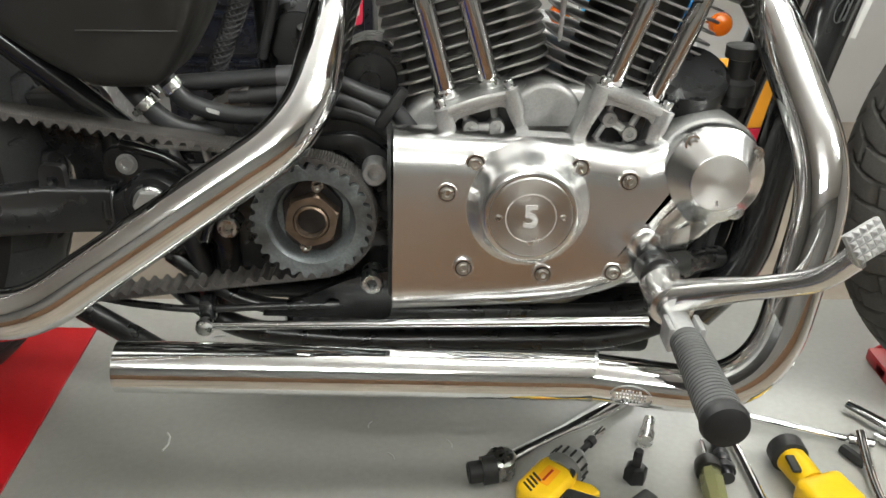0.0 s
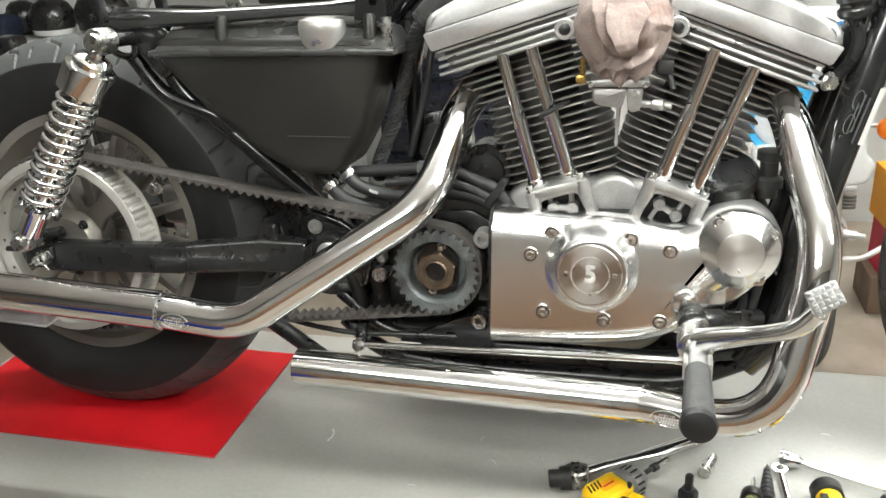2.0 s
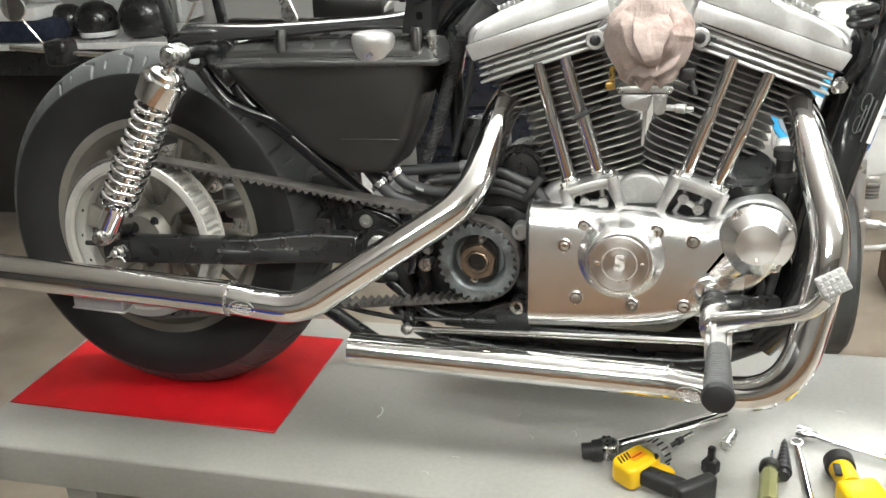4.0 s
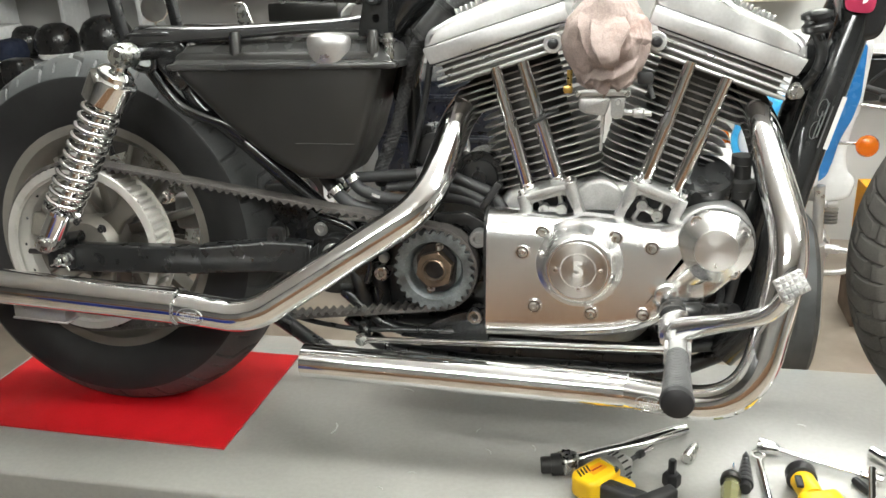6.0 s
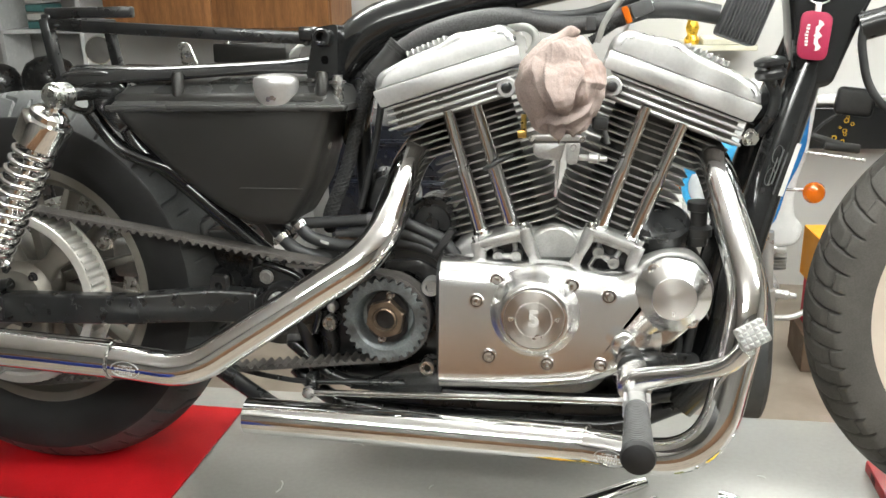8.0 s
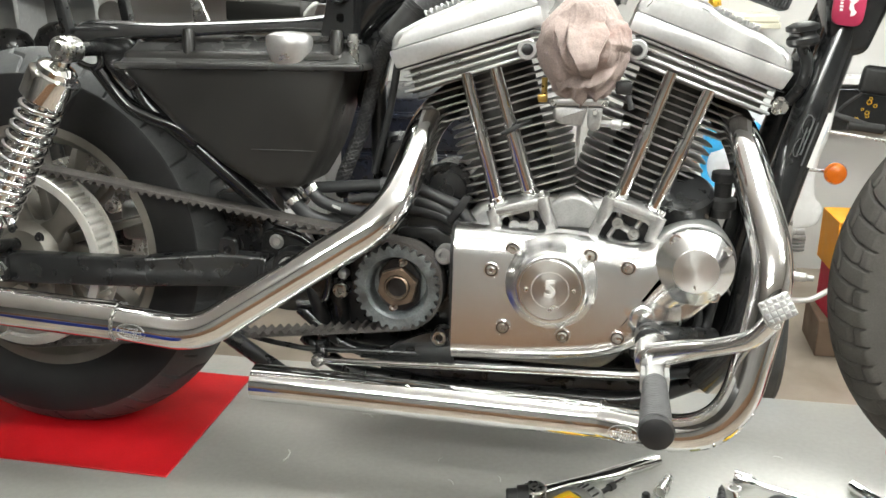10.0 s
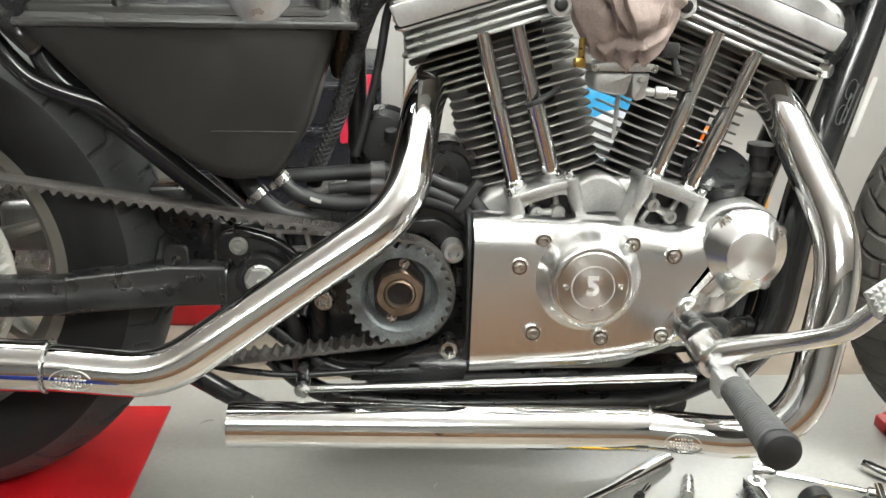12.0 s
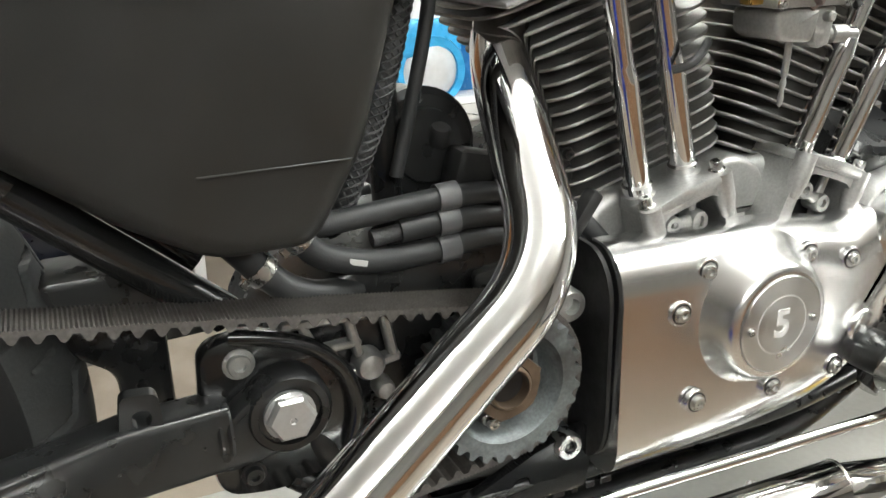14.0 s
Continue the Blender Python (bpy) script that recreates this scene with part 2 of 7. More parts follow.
def sweep(bm, pts, r, n=20, caps=True, flat=1.0, side=None):
    """A tube along pts; r is a number or a list; flat squeezes it along its first normal."""
    pts = [Vector(p) for p in pts]
    k = len(pts)
    rs = r if isinstance(r, (list, tuple)) else [r] * k
    t0 = (pts[1] - pts[0]).normalized()
    nrm = Vector(side) if side else (Vector((0, 1, 0)) if abs(t0.y) < 0.8 else Vector((1, 0, 0)))
    rings = []
    for i in range(k):
        t = (pts[min(i + 1, k - 1)] - pts[max(i - 1, 0)]).normalized()
        nrm = (nrm - t * nrm.dot(t)).normalized()
        bi = t.cross(nrm)
        rings.append([bm.verts.new(pts[i] + nrm * (math.cos(2 * math.pi * j / n) * rs[i] * flat) + bi * (math.sin(2 * math.pi * j / n) * rs[i])) for j in range(n)])
    for a, b in zip(rings, rings[1:]):
        for j in range(n):
            bm.faces.new((a[j], a[(j + 1) % n], b[(j + 1) % n], b[j]))
    if caps:
        bm.faces.new(rings[0]), bm.faces.new(rings[-1])
    return bm


def prism(bm, outline, y0, y1, bevel=0.0, seg=3, only=None):
    """A slab with an outline of (x, z) between y0 and y1; only: which edges are bevelled, 'near' (those at y0)."""
    a = [bm.verts.new((x, y0, z)) for x, z in outline]
    b = [bm.verts.new((x, y1, z)) for x, z in outline]
    fa = bm.faces.new(a)
    fb = bm.faces.new(list(reversed(b)))
    k = len(a)
    for i in range(k):
        bm.faces.new((a[i], b[i], b[(i + 1) % k], a[(i + 1) % k]))
    if bevel:
        bmesh.ops.recalc_face_normals(bm, faces=bm.faces)
        es = list(fa.edges) if only == "near" else list(fa.edges) + list(fb.edges)
        bmesh.ops.bevel(bm, geom=es, offset=bevel, segments=seg, affect="EDGES", profile=0.5)
    return bm


def soft(outline, radius, n=5):
    """A closed outline with rounded corners."""
    k = len(outline)
    out = []
    for i in range(k):
        a, b, c = (Vector((*outline[j % k], 0)) for j in (i - 1, i, i + 1))
        d = min(radius, (a - b).length * 0.45, (c - b).length * 0.45)
        p, q = b + (a - b).normalized() * d, b + (c - b).normalized() * d
        for s in (j / n for j in range(n + 1)):
            v = p * (1 - s) ** 2 + b * 2 * s * (1 - s) + q * s * s
            out.append((v.x, v.y))
    return out


def bolt(parent, p, r=0.008, mat=None, axis=(0, -1, 0), name="bolt", h=0.006):
    """A socket-head screw with its hexagonal recess."""
    bm = bmesh.new()
    hx = r * 0.5
    lathe(bm, [(r * 1.35, 0), (r * 1.35, 0.0012), (r, 0.0012), (r, h - 0.001), (r * 0.9, h), (hx, h), (hx, h * 0.35), (0, h * 0.35)], frame_at(p, axis), 18)
    return part(name, bm, mat or STEEL, parent)


def letters(text, size, depth=0.0008, bold=0.0):
    cu = bpy.data.curves.new("text", "FONT")
    cu.body, cu.size, cu.extrude, cu.align_x, cu.align_y = text, size, depth, "CENTER", "CENTER"
    cu.offset = bold
    tmp = new("text", cu)
    me = bpy.data.meshes.new_from_object(tmp.evaluated_get(bpy.context.evaluated_depsgraph_get()))
    bpy.data.objects.remove(tmp)
    return me


def lettered(name, text, size, mat, parent, m, bold=0.0):
    me = letters(text, size, 0.0008, bold)
    me.materials.clear()
    me.materials.append(mat)
    return part(name, me, mat, parent, "", m)


# ---- the room ----
FLOOR_Z, CEIL_Z = -0.75, 1.98
WEST, EAST, SOUTH, NORTH = -4.2, 4.6, -3.4, 3.0


def slab(name, size, at, mat, label):
    bm = bmesh.new()
    box(bm, size)
    return thing(name, bm, mat, label, name.split("_")[0], Matrix.Translation(at), kind="structure")


W, D, H = EAST - WEST, NORTH - SOUTH, CEIL_Z - FLOOR_Z
MX, MY, MZ = (EAST + WEST) / 2, (NORTH + SOUTH) / 2, (CEIL_Z + FLOOR_Z) / 2
slab("floor", (W + 0.4, D + 0.4, 0.1), (MX, MY, FLOOR_Z - 0.05), FLOOR, "smooth brown garage floor")
slab("ceiling", (W + 0.4, D + 0.4, 0.1), (MX, MY, CEIL_Z + 0.05), CEILING, "plain white painted ceiling")
slab("wall_north", (W, 0.12, H), (MX, NORTH + 0.06, MZ), WALL, "off-white painted garage wall")
slab("wall_south", (W, 0.12, H), (MX, SOUTH - 0.06, MZ), DARK_WALL, "dark grey garage wall")
slab("wall_west", (0.12, D + 0.24, H), (WEST - 0.06, MY, MZ), GREY_WALL, "dull grey garage wall")
slab("wall_east", (0.12, D + 0.24, H), (EAST + 0.06, MY, MZ), WALL, "off-white painted garage wall")


def ceiling_light(x, y, along_x=True):
    m = Matrix.Translation((x, y, CEIL_Z)) @ (Matrix() if along_x else Matrix.Rotation(radians(90), 4, "Z"))
    r = root("ceiling_light", "white fluorescent ceiling light out of view, with a lit diffuser", "lamp", m, "ceiling lights")
    bm = bmesh.new()
    box(bm, (1.24, 0.12, 0.03), Matrix.Translation((0, 0, -0.215)), 0.006)
    part("housing", bm, WHITE_PLASTIC, r)
    for sx in (-0.45, 0.45):
        bm = bmesh.new()
        sweep(bm, [(sx, 0, 0), (sx, 0, -0.205)], 0.005, 10)
        part("hanger", bm, STEEL, r)
    bm = bmesh.new()
    box(bm, (1.2, 0.3, 0.045), Matrix.Translation((0, 0, -0.253)), 0.012)
    part("diffuser", bm, TUBE_LIGHT, r)


# The last one, to the south, is an unseen lamp added as fill.
for lx, ly in ((0.65, -0.4), (-0.55, 0.5), (2.0, -0.9), (1.3, 2.15), (-0.4, -2.1)):
    ceiling_light(lx, ly)

# ---- the lift ----
LIFT_X0, LIFT_X1, LIFT_Y0, LIFT_Y1 = -1.068, 1.35, -0.302, 0.235
lift = root("motorcycle_lift", "grey painted steel motorcycle lift table with worn scratches", "lift")
bm = bmesh.new()
box(bm, (LIFT_X1 - LIFT_X0, LIFT_Y1 - LIFT_Y0, 0.08), Matrix.Translation(((LIFT_X0 + LIFT_X1) / 2, (LIFT_Y0 + LIFT_Y1) / 2, -0.04)), 0.006, 3)
part("platform", bm, LIFT, lift)
for sx in (-0.9, 0.9):
    bm = bmesh.new()
    box(bm, (0.07, 0.4, 0.6), Matrix.Translation((sx, (LIFT_Y0 + LIFT_Y1) / 2, -0.375)), 0.008)
    part("leg", bm, LIFT, lift)
bm = bmesh.new()
box(bm, (2.2, 0.5, 0.08), Matrix.Translation((0, (LIFT_Y0 + LIFT_Y1) / 2, FLOOR_Z + 0.04)), 0.008)
part("base_frame", bm, LIFT, lift)
bm = bmesh.new()
sweep(bm, [(0, 0, 0), (0.004, 0.009, 0.0004), (0.003, 0.02, 0.0006), (-0.001, 0.026, 0.0004)], 0.0011, 6)
chip = finish(bm, "paint_chip", LABEL)
for px, py, s, r in ((-0.333, -0.112, 1.2, 0), (-0.225, 0.045, 0.8, 70), (-0.30, 0.13, 0.7, 100), (-0.05, -0.13, 0.6, 40), (-0.08, -0.06, 0.5, 160), (0.02, -0.11, 0.6, 20), (-0.16, -0.2, 0.5, 90), (-0.42, 0.11, 0.8, 120), (0.46, 0.03, 0.5, 75), (0.4, -0.25, 0.5, 10), (-0.2, -0.25, 0.5, 60)):
    part("paint_chip", chip, LABEL, lift, "", pose(px, py, 0.0012, 0, 0, r) @ Matrix.Scale(s, 4))

# red sheet under the rear wheel
bm = bmesh.new()
box(bm, (0.56, 0.335, 0.003), None, 0.0008, 1)
thing("red_mat", bm, RED_MAT, "bright red flat sheet lying under the rear tyre", "mat", pose(-0.775, -0.015, 0.0022, 0, 0, -1.0))

# ---- the motorcycle, built upright; it leans a little on its stand ----
bike = root("motorcycle", "partly stripped black and chrome V-twin motorcycle on a grey lift", "motorcycle", pose(0, -0.03, 0, -6, 0, 0))


def tyre_mesh(R, rim_r, Wd, groove, na=1100, nc=84):
    """Crown with grooves, a shoulder edge, and a bulging sidewall; the sidewall takes the second material."""
    w, drop = Wd / 2, (R - rim_r) * 0.33
    prof = []                                     # (y, r, groove share, arc from the middle)
    half = nc * 5 // 14
    for k in range(half + 1):
        u = k / half
        prof.append((w * 0.96 * u, R - drop * u ** 2.2, 1.0, w * 1.15 * u))
    side = nc // 2 - half
    for k in range(1, side + 1):
        u = k / side
        y = w * (0.96 + 0.05 * math.sin(math.pi * min(1.0, u * 1.1)) - 0.26 * u ** 2.5)
        prof.append((y, R - drop - (R - drop - rim_r + 0.004) * u, 0.0, 0.0))
    rows = [(-y, r, g, -a) for y, r, g, a in reversed(prof[1:])] + prof
    nc = len(rows)
    verts, faces, kinds = [], [], []
    for i in range(na):
        a = 2 * math.pi * i / na
        c, s = math.cos(a), math.sin(a)
        for y, r, g, arc in rows:
            d = groove(a * R, arc) if g else 0.0
            verts.append(((r - d) * c, y, (r - d) * s))
    for i in range(na):
        for j in range(nc - 1):
            p, q = i * nc + j, ((i + 1) % na) * nc + j
            faces.append((p, q, q + 1, p + 1))
            kinds.append(0 if rows[j][2] and rows[j + 1][2] else 1)
    me = bpy.data.meshes.new("tyre")
    me.from_pydata(verts, [], faces)
    me.polygons.foreach_set("material_index", kinds)
    me.shade_smooth()
    return me


def near_line(s, a, pts, w):
    """Whether (s, a) lies within w of the open polyline."""
    for (x0, y0), (x1, y1) in zip(pts, pts[1:]):
        dx, dy = x1 - x0, y1 - y0
        k = max(0.0, min(1.0, ((s - x0) * dx + (a - y0) * dy) / (dx * dx + dy * dy)))
        if (s - x0 - k * dx) ** 2 + (a - y0 - k * dy) ** 2 < w * w:
            return True
    return False


REAR_PITCH = 2 * math.pi * 0.322 / 24
REAR_GROOVES = (((0.002, 0.076), (0.006, 0.05), (0.036, 0.036), (0.039, 0.009)), ((0.058, 0.066), (0.061, 0.05)), ((0.016, 0.03), (0.02, 0.012)))


def rear_groove(s, y):
    a = abs(y)
    u = (s + (REAR_PITCH * 0.5 if y > 0 else 0)) % REAR_PITCH
    if abs(y - 0.0035 * math.sin(4 * math.pi * s / REAR_PITCH)) < 0.0022:
        return 0.005
    for k, g in enumerate(REAR_GROOVES):
        if near_line(u, a, g, 0.0027 if k == 0 else 0.0019):
            return 0.006 if k == 0 else 0.004
    return 0.0


def front_groove(s, y):
    p = 2 * math.pi * 0.322 / 64
    a = abs(y)
    u = (s + 6.0 * max(0.0, 0.08 - a) ** 2 + (p * 0.5 if y > 0 else 0)) / p
    f = u % 1.0
    if 0.003 < a < 0.08 and f < 0.14:
        return 0.0075
    odd = int(math.floor(u)) % 2
    if abs(a - (0.022 if odd else 0.046)) < 0.002:
        return 0.006
    return 0.0


AXY = Matrix.Rotation(radians(90), 4, "X")      # turns z to -y


def wheel(name, cx, cz, R, rim_r, Wd, groove, mat, spokes, label, rim_w, steer=0.0, spoke_w=0.014, rubber=RUBBER):
    m = Matrix.Translation((cx, 0, cz)) @ Matrix.Rotation(radians(steer), 4, "Z")
    bm = bmesh.new()
    lathe(bm, [(0.03, -0.07), (0.045, -0.06), (0.045, -0.045), (0.034, -0.03), (0.034, 0.03), (0.045, 0.045), (0.045, 0.06), (0.03, 0.07)], AXY, 36)
    hub = part(name, bm, mat, bike, label, m)
    me = tyre_mesh(R, rim_r, Wd, groove, 1500, 132 if rubber is RUBBER else 84)
    me.materials.append(rubber)
    me.materials.append(SIDEWALL if rubber is RUBBER else rubber)
    part("tyre", me, rubber, hub, "black rubber tyre with grooved tread")
    bm = bmesh.new()
    w = rim_w / 2
    lip = (R + rim_r) / 2 - (R - rim_r) * 0.32
    ring_cap(bm, [(lip, -w - 0.006), (lip, -w + 0.006), (rim_r - 0.006, -w + 0.012), (rim_r - 0.012, -0.02), (rim_r - 0.012, 0.02), (rim_r - 0.006, w - 0.012), (lip, w - 0.006), (lip, w + 0.006),
                  (rim_r - 0.012, w), (rim_r - 0.02, w - 0.012), (rim_r - 0.03, 0.02), (rim_r - 0.03, -0.02), (rim_r - 0.02, -w + 0.012), (rim_r - 0.012, -w)], AXY, 96)
    part("rim", bm, mat, hub)
    bm = bmesh.new()
    L = rim_r - 0.025 - 0.03
    prism(bm, [(0.03, -spoke_w), (0.03 + L, -spoke_w * 0.6), (0.03 + L, spoke_w * 0.6), (0.03, spoke_w)], -0.02, 0.02, 0.004, 2)
    sp = finish(bm, "spoke", mat)
    for i in range(spokes):
        part("spoke", sp, mat, hub, "", Matrix.Rotation(2 * math.pi * i / spokes + 0.2, 4, "Y"))
    return hub


RWX, RWZ = -0.748, 0.3185
wheel("rear_wheel", RWX, RWZ, 0.322, 0.2, 0.14, rear_groove, WHEEL, 13, "silver cast rear wheel with a worn black tyre", 0.1, 0.0, 0.0095)
front = wheel("front_wheel", 0.805, 0.322, 0.322, 0.228, 0.1, front_groove, FRONT_WHEEL, 9, "beige cast front wheel with a black tyre", 0.075, 0.0, 0.018, TYRE_DUSTY)

# toothed pulleys and belt
RP = (RWX, 0.3155, 0.146)
FP = (-0.136, 0.305, 0.064)
BY0, BY1 = -0.108, -0.073


def toothed(bm, r, count, y0, y1, depth=0.005, inner=0.0):
    n = count * 4
    rows = []
    for i in range(n):
        a = 2 * math.pi * i / n
        rr = r if i % 4 in (0, 1) else r - depth
        c, s = math.cos(a), math.sin(a)
        rows.append([bm.verts.new((q * c, y, q * s)) for q, y in ((rr, y0), (rr, y1), (inner, y1), (inner, y0))])
    for i in range(n):
        a, b = rows[i], rows[(i + 1) % n]
        for j in range(4):
            bm.faces.new((a[j], b[j], b[(j + 1) % 4], a[(j + 1) % 4]))
    return bm


TURN = Matrix.Rotation(radians(-90), 4, "X")     # turned profiles: (radius, y)
bm = bmesh.new()
toothed(bm, RP[2] - 0.002, 70, BY0 + 0.001, BY1 + 0.006, 0.005, RP[2] - 0.02)
rpul = part("rear_pulley", bm, PULLEY, bike, "large silver toothed belt pulley", Matrix.Translation((RP[0], -0.006, RP[1])), sharp=0.3)
bm = bmesh.new()
ring_cap(bm, [(RP[2] - 0.004, BY0 - 0.003), (RP[2] - 0.003, BY0 - 0.0005), (RP[2] - 0.01, BY0), (RP[2] - 0.012, BY1 + 0.004), (0.118, BY1 + 0.006), (0.12, BY0 + 0.022), (0.125, BY0 + 0.012), (0.1275, BY0), (0.13, BY0 - 0.003)], TURN, 96)
ring_cap(bm, [(RP[2] + 0.003, BY1 + 0.006), (RP[2] + 0.003, BY1 + 0.009), (RP[2] - 0.02, BY1 + 0.009), (RP[2] - 0.02, BY1 + 0.006)], TURN, 96)
part("flange", bm, PULLEY, rpul, "silver rim of the pulley with small dark rivets", sharp=0.35)
bm = bmesh.new()
lathe(bm, [(0.03, -0.1), (0.043, -0.098), (0.05, -0.09), (0.056, -0.082), (0.056, -0.066), (0.03, -0.06)], TURN, 36)
part("hub_plate", bm, WHEEL, rpul)
bm = bmesh.new()
prism(bm, soft([(0.045, -0.024), (0.075, -0.014), (0.121, -0.024), (0.121, 0.024), (0.075, 0.014), (0.045, 0.024)], 0.01), -0.082, -0.066, 0.005, 3)
arm = finish(bm, "spoke", WHEEL)
for i in range(6):
    part("spoke", arm, WHEEL, rpul, "", Matrix.Rotation(2 * math.pi * i / 6 + 0.3, 4, "Y"))
for i in range(6):
    bolt(rpul, (0.046 * math.cos(i * 1.047 + 0.8), -0.094, 0.046 * math.sin(i * 1.047 + 0.8)), 0.006, DARK_STEEL)
bm = bmesh.new()
lathe(bm, [(0.0028, 0), (0.0028, 0.001), (0.002, 0.0016), (0, 0.0016)], frame_at((0, 0, 0), (0, -1, 0)), 10)
riv = finish(bm, "rivet", DARK_STEEL)
for i in range(16):
    a = 2 * math.pi * i / 16
    part("rivet", riv, DARK_STEEL, rpul, "", Matrix.Translation((0.123 * math.cos(a), BY0 + 0.0165, 0.123 * math.sin(a))))

bm = bmesh.new()
toothed(bm, FP[2], 29, BY0 - 0.006, BY1, 0.0055, 0.047)
fpul = part("transmission_pulley", bm, OXIDE, bike, "grey oxidised toothed front pulley", Matrix.Translation((FP[0], 0, FP[1])), sharp=0.3)
bm = bmesh.new()
lathe(bm, [(0.0475, BY0 - 0.0058), (0.0455, BY0 - 0.004), (0.041, BY0 + 0.017), (0.039, BY0 + 0.02), (0.0, BY0 + 0.02)], TURN, 56, False)
part("web", bm, OXIDE, fpul, "deep recessed web", sharp=0.8)
bm = bmesh.new()
prism(bm, soft([(-0.03, -0.024), (-0.012, -0.04), (0.012, -0.04), (0.03, -0.024), (0.032, 0.016), (0.012, 0.04), (-0.012, 0.04), (-0.032, 0.016)], 0.006), BY0 + 0.013, BY0 + 0.021, 0.001, 1)
part("lock_plate", bm, DARK_STEEL, fpul, "dark steel lock plate")
bm = bmesh.new()
n6 = [(0.0305 * math.cos(k * math.pi / 24 + 0.3) * (math.cos(math.pi / 6) / math.cos((k * math.pi / 24) % (math.pi / 3) - math.pi / 6)), 0.0305 * math.sin(k * math.pi / 24 + 0.3) * (math.cos(math.pi / 6) / math.cos((k * math.pi / 24) % (math.pi / 3) - math.pi / 6))) for k in range(48)]
loops = []
for k, (x, z) in enumerate(n6):
    q = Vector((x, 0, z))
    u = q.normalized()
    loops.append([bm.verts.new(p + Vector((0, y, 0))) for p, y in ((q, BY0 + 0.014), (q, BY0 - 0.002), (u * min(q.length, 0.0275), BY0 - 0.004), (u * 0.0195, BY0 - 0.004), (u * 0.0185, BY0 - 0.002), (u * 0.0185, BY0 + 0.014))])
for k in range(48):
    p, q = loops[k], loops[(k + 1) % 48]
    for j in range(6):
        bm.faces.new((p[j], q[j], q[(j + 1) % 6], p[(j + 1) % 6]))
part("nut", bm, BRONZE, fpul, "brown hexagonal sprocket nut", sharp=0.4)
bm = bmesh.new()
lathe(bm, [(0.0183, BY0 + 0.014), (0.0183, BY0 - 0.006), (0.0165, BY0 - 0.008), (0.0155, BY0 - 0.008), (0.0148, BY0 + 0.002), (0, BY0 + 0.002)], TURN, 40, False)
part("shaft_end", bm, BRONZE, fpul, sharp=0.4)
bm = bmesh.new()
lathe(bm, [(0.0146, BY0 + 0.0015), (0, BY0 + 0.001)], TURN, 32, False)
part("shaft_core", bm, DARK_STEEL, fpul)
for sx, sz in ((0.006, 0.0345), (-0.009, -0.0345)):
    bolt(fpul, (sx, BY0 + 0.013, sz), 0.0048, h=0.01)


def belt_line():
    """Points, normals and arc length of the belt's pitch line, both runs and both wraps."""
    (x1, z1, r1), (x2, z2, r2) = RP, FP
    d = math.hypot(x2 - x1, z2 - z1)
    base = math.atan2(z2 - z1, x2 - x1)
    off = math.acos((r1 - r2) / d)
    out = []
    a_up, a_dn = base + off, base - off
    for i in range(121):                          # round the rear pulley, from its top to its bottom
        a = a_up + (2 * math.pi - 2 * off) * i / 120
        out.append((x1 + r1 * math.cos(a), z1 + r1 * math.sin(a)))
    for i in range(41):                           # round the front pulley
        a = a_dn + 2 * off * i / 40
        out.append((x2 + r2 * math.cos(a), z2 + r2 * math.sin(a)))
    return out


def resample(line, step):
    pts = [Vector((x, 0, z)) for x, z in line]
    pts.append(pts[0])
    total = sum((b - a).length for a, b in zip(pts, pts[1:]))
    n = round(total / step)
    step = total / n
    out, need = [], 0.0
    for a, b in zip(pts, pts[1:]):
        seg = (b - a).length
        while need <= seg and len(out) < n:
            out.append((a.lerp(b, need / seg) if seg > 0 else a.copy(), (b - a).normalized() if seg > 0 else Vector((1, 0, 0))))
            need += step
        need -= seg
    return out


bm = bmesh.new()
cells = resample(belt_line(), 0.0014)
cells = cells[: len(cells) // 10 * 10]
rows = []
for i, (p, t) in enumerate(cells):
    nrm = Vector((t.z, 0, -t.x))                  # outwards
    k = i % 10
    inner = -0.0055 if k in (2, 3) else (-0.0045 if k in (1, 4) else (-0.002 if k in (0, 5) else 0.0))
    outer = 0.0046 if i % 2 else 0.0028
    rows.append([bm.verts.new(p + nrm * o + Vector((0, y, 0))) for o, y in ((outer, BY0), (outer, BY1), (inner, BY1), (inner, BY0))])
for i in range(len(rows)):
    a, b = rows[i], rows[(i + 1) % len(rows)]
    for j in range(4):
        bm.faces.new((a[j], b[j], b[(j + 1) % 4], a[(j + 1) % 4]))
part("drive_belt", bm, BELT, bike, "dusty black toothed drive belt", sharp=0.3)

# ---- engine ----
bm = bmesh.new()
prism(bm, soft([(-0.05, 0.2), (0.0, 0.17), (0.17, 0.18), (0.225, 0.25), (0.29, 0.35), (0.26, 0.43), (0.17, 0.44), (0.04, 0.44), (-0.02, 0.43), (-0.05, 0.4)], 0.03), -0.062, 0.09, 0.012, 3)
part("crankcase", bm, CAST_ALU, bike, "grey cast aluminium crankcase")
bm = bmesh.new()
prism(bm, soft([(-0.31, 0.24), (-0.25, 0.19), (-0.04, 0.18), (-0.04, 0.40), (-0.1, 0.42), (-0.24, 0.41), (-0.31, 0.36)], 0.03), -0.06, 0.09, 0.01, 3)
part("transmission_case", bm, BLACK_WORN, bike, "black transmission case")


def hex_bolt(parent, p, r, mat=STEEL, axis=(0, -1, 0), h=0.008, name="hex_bolt"):
    bm = bmesh.new()
    m = frame_at(p, axis)
    lathe(bm, [(r * 1.3, 0), (r * 1.3, 0.002), (r * 1.1, 0.002)], m, 24)
    lathe(bm, [(r, 0.002), (r, h - 0.001), (r * 0.85, h), (0, h)], m, 6)
    return part(name, bm, mat, parent)


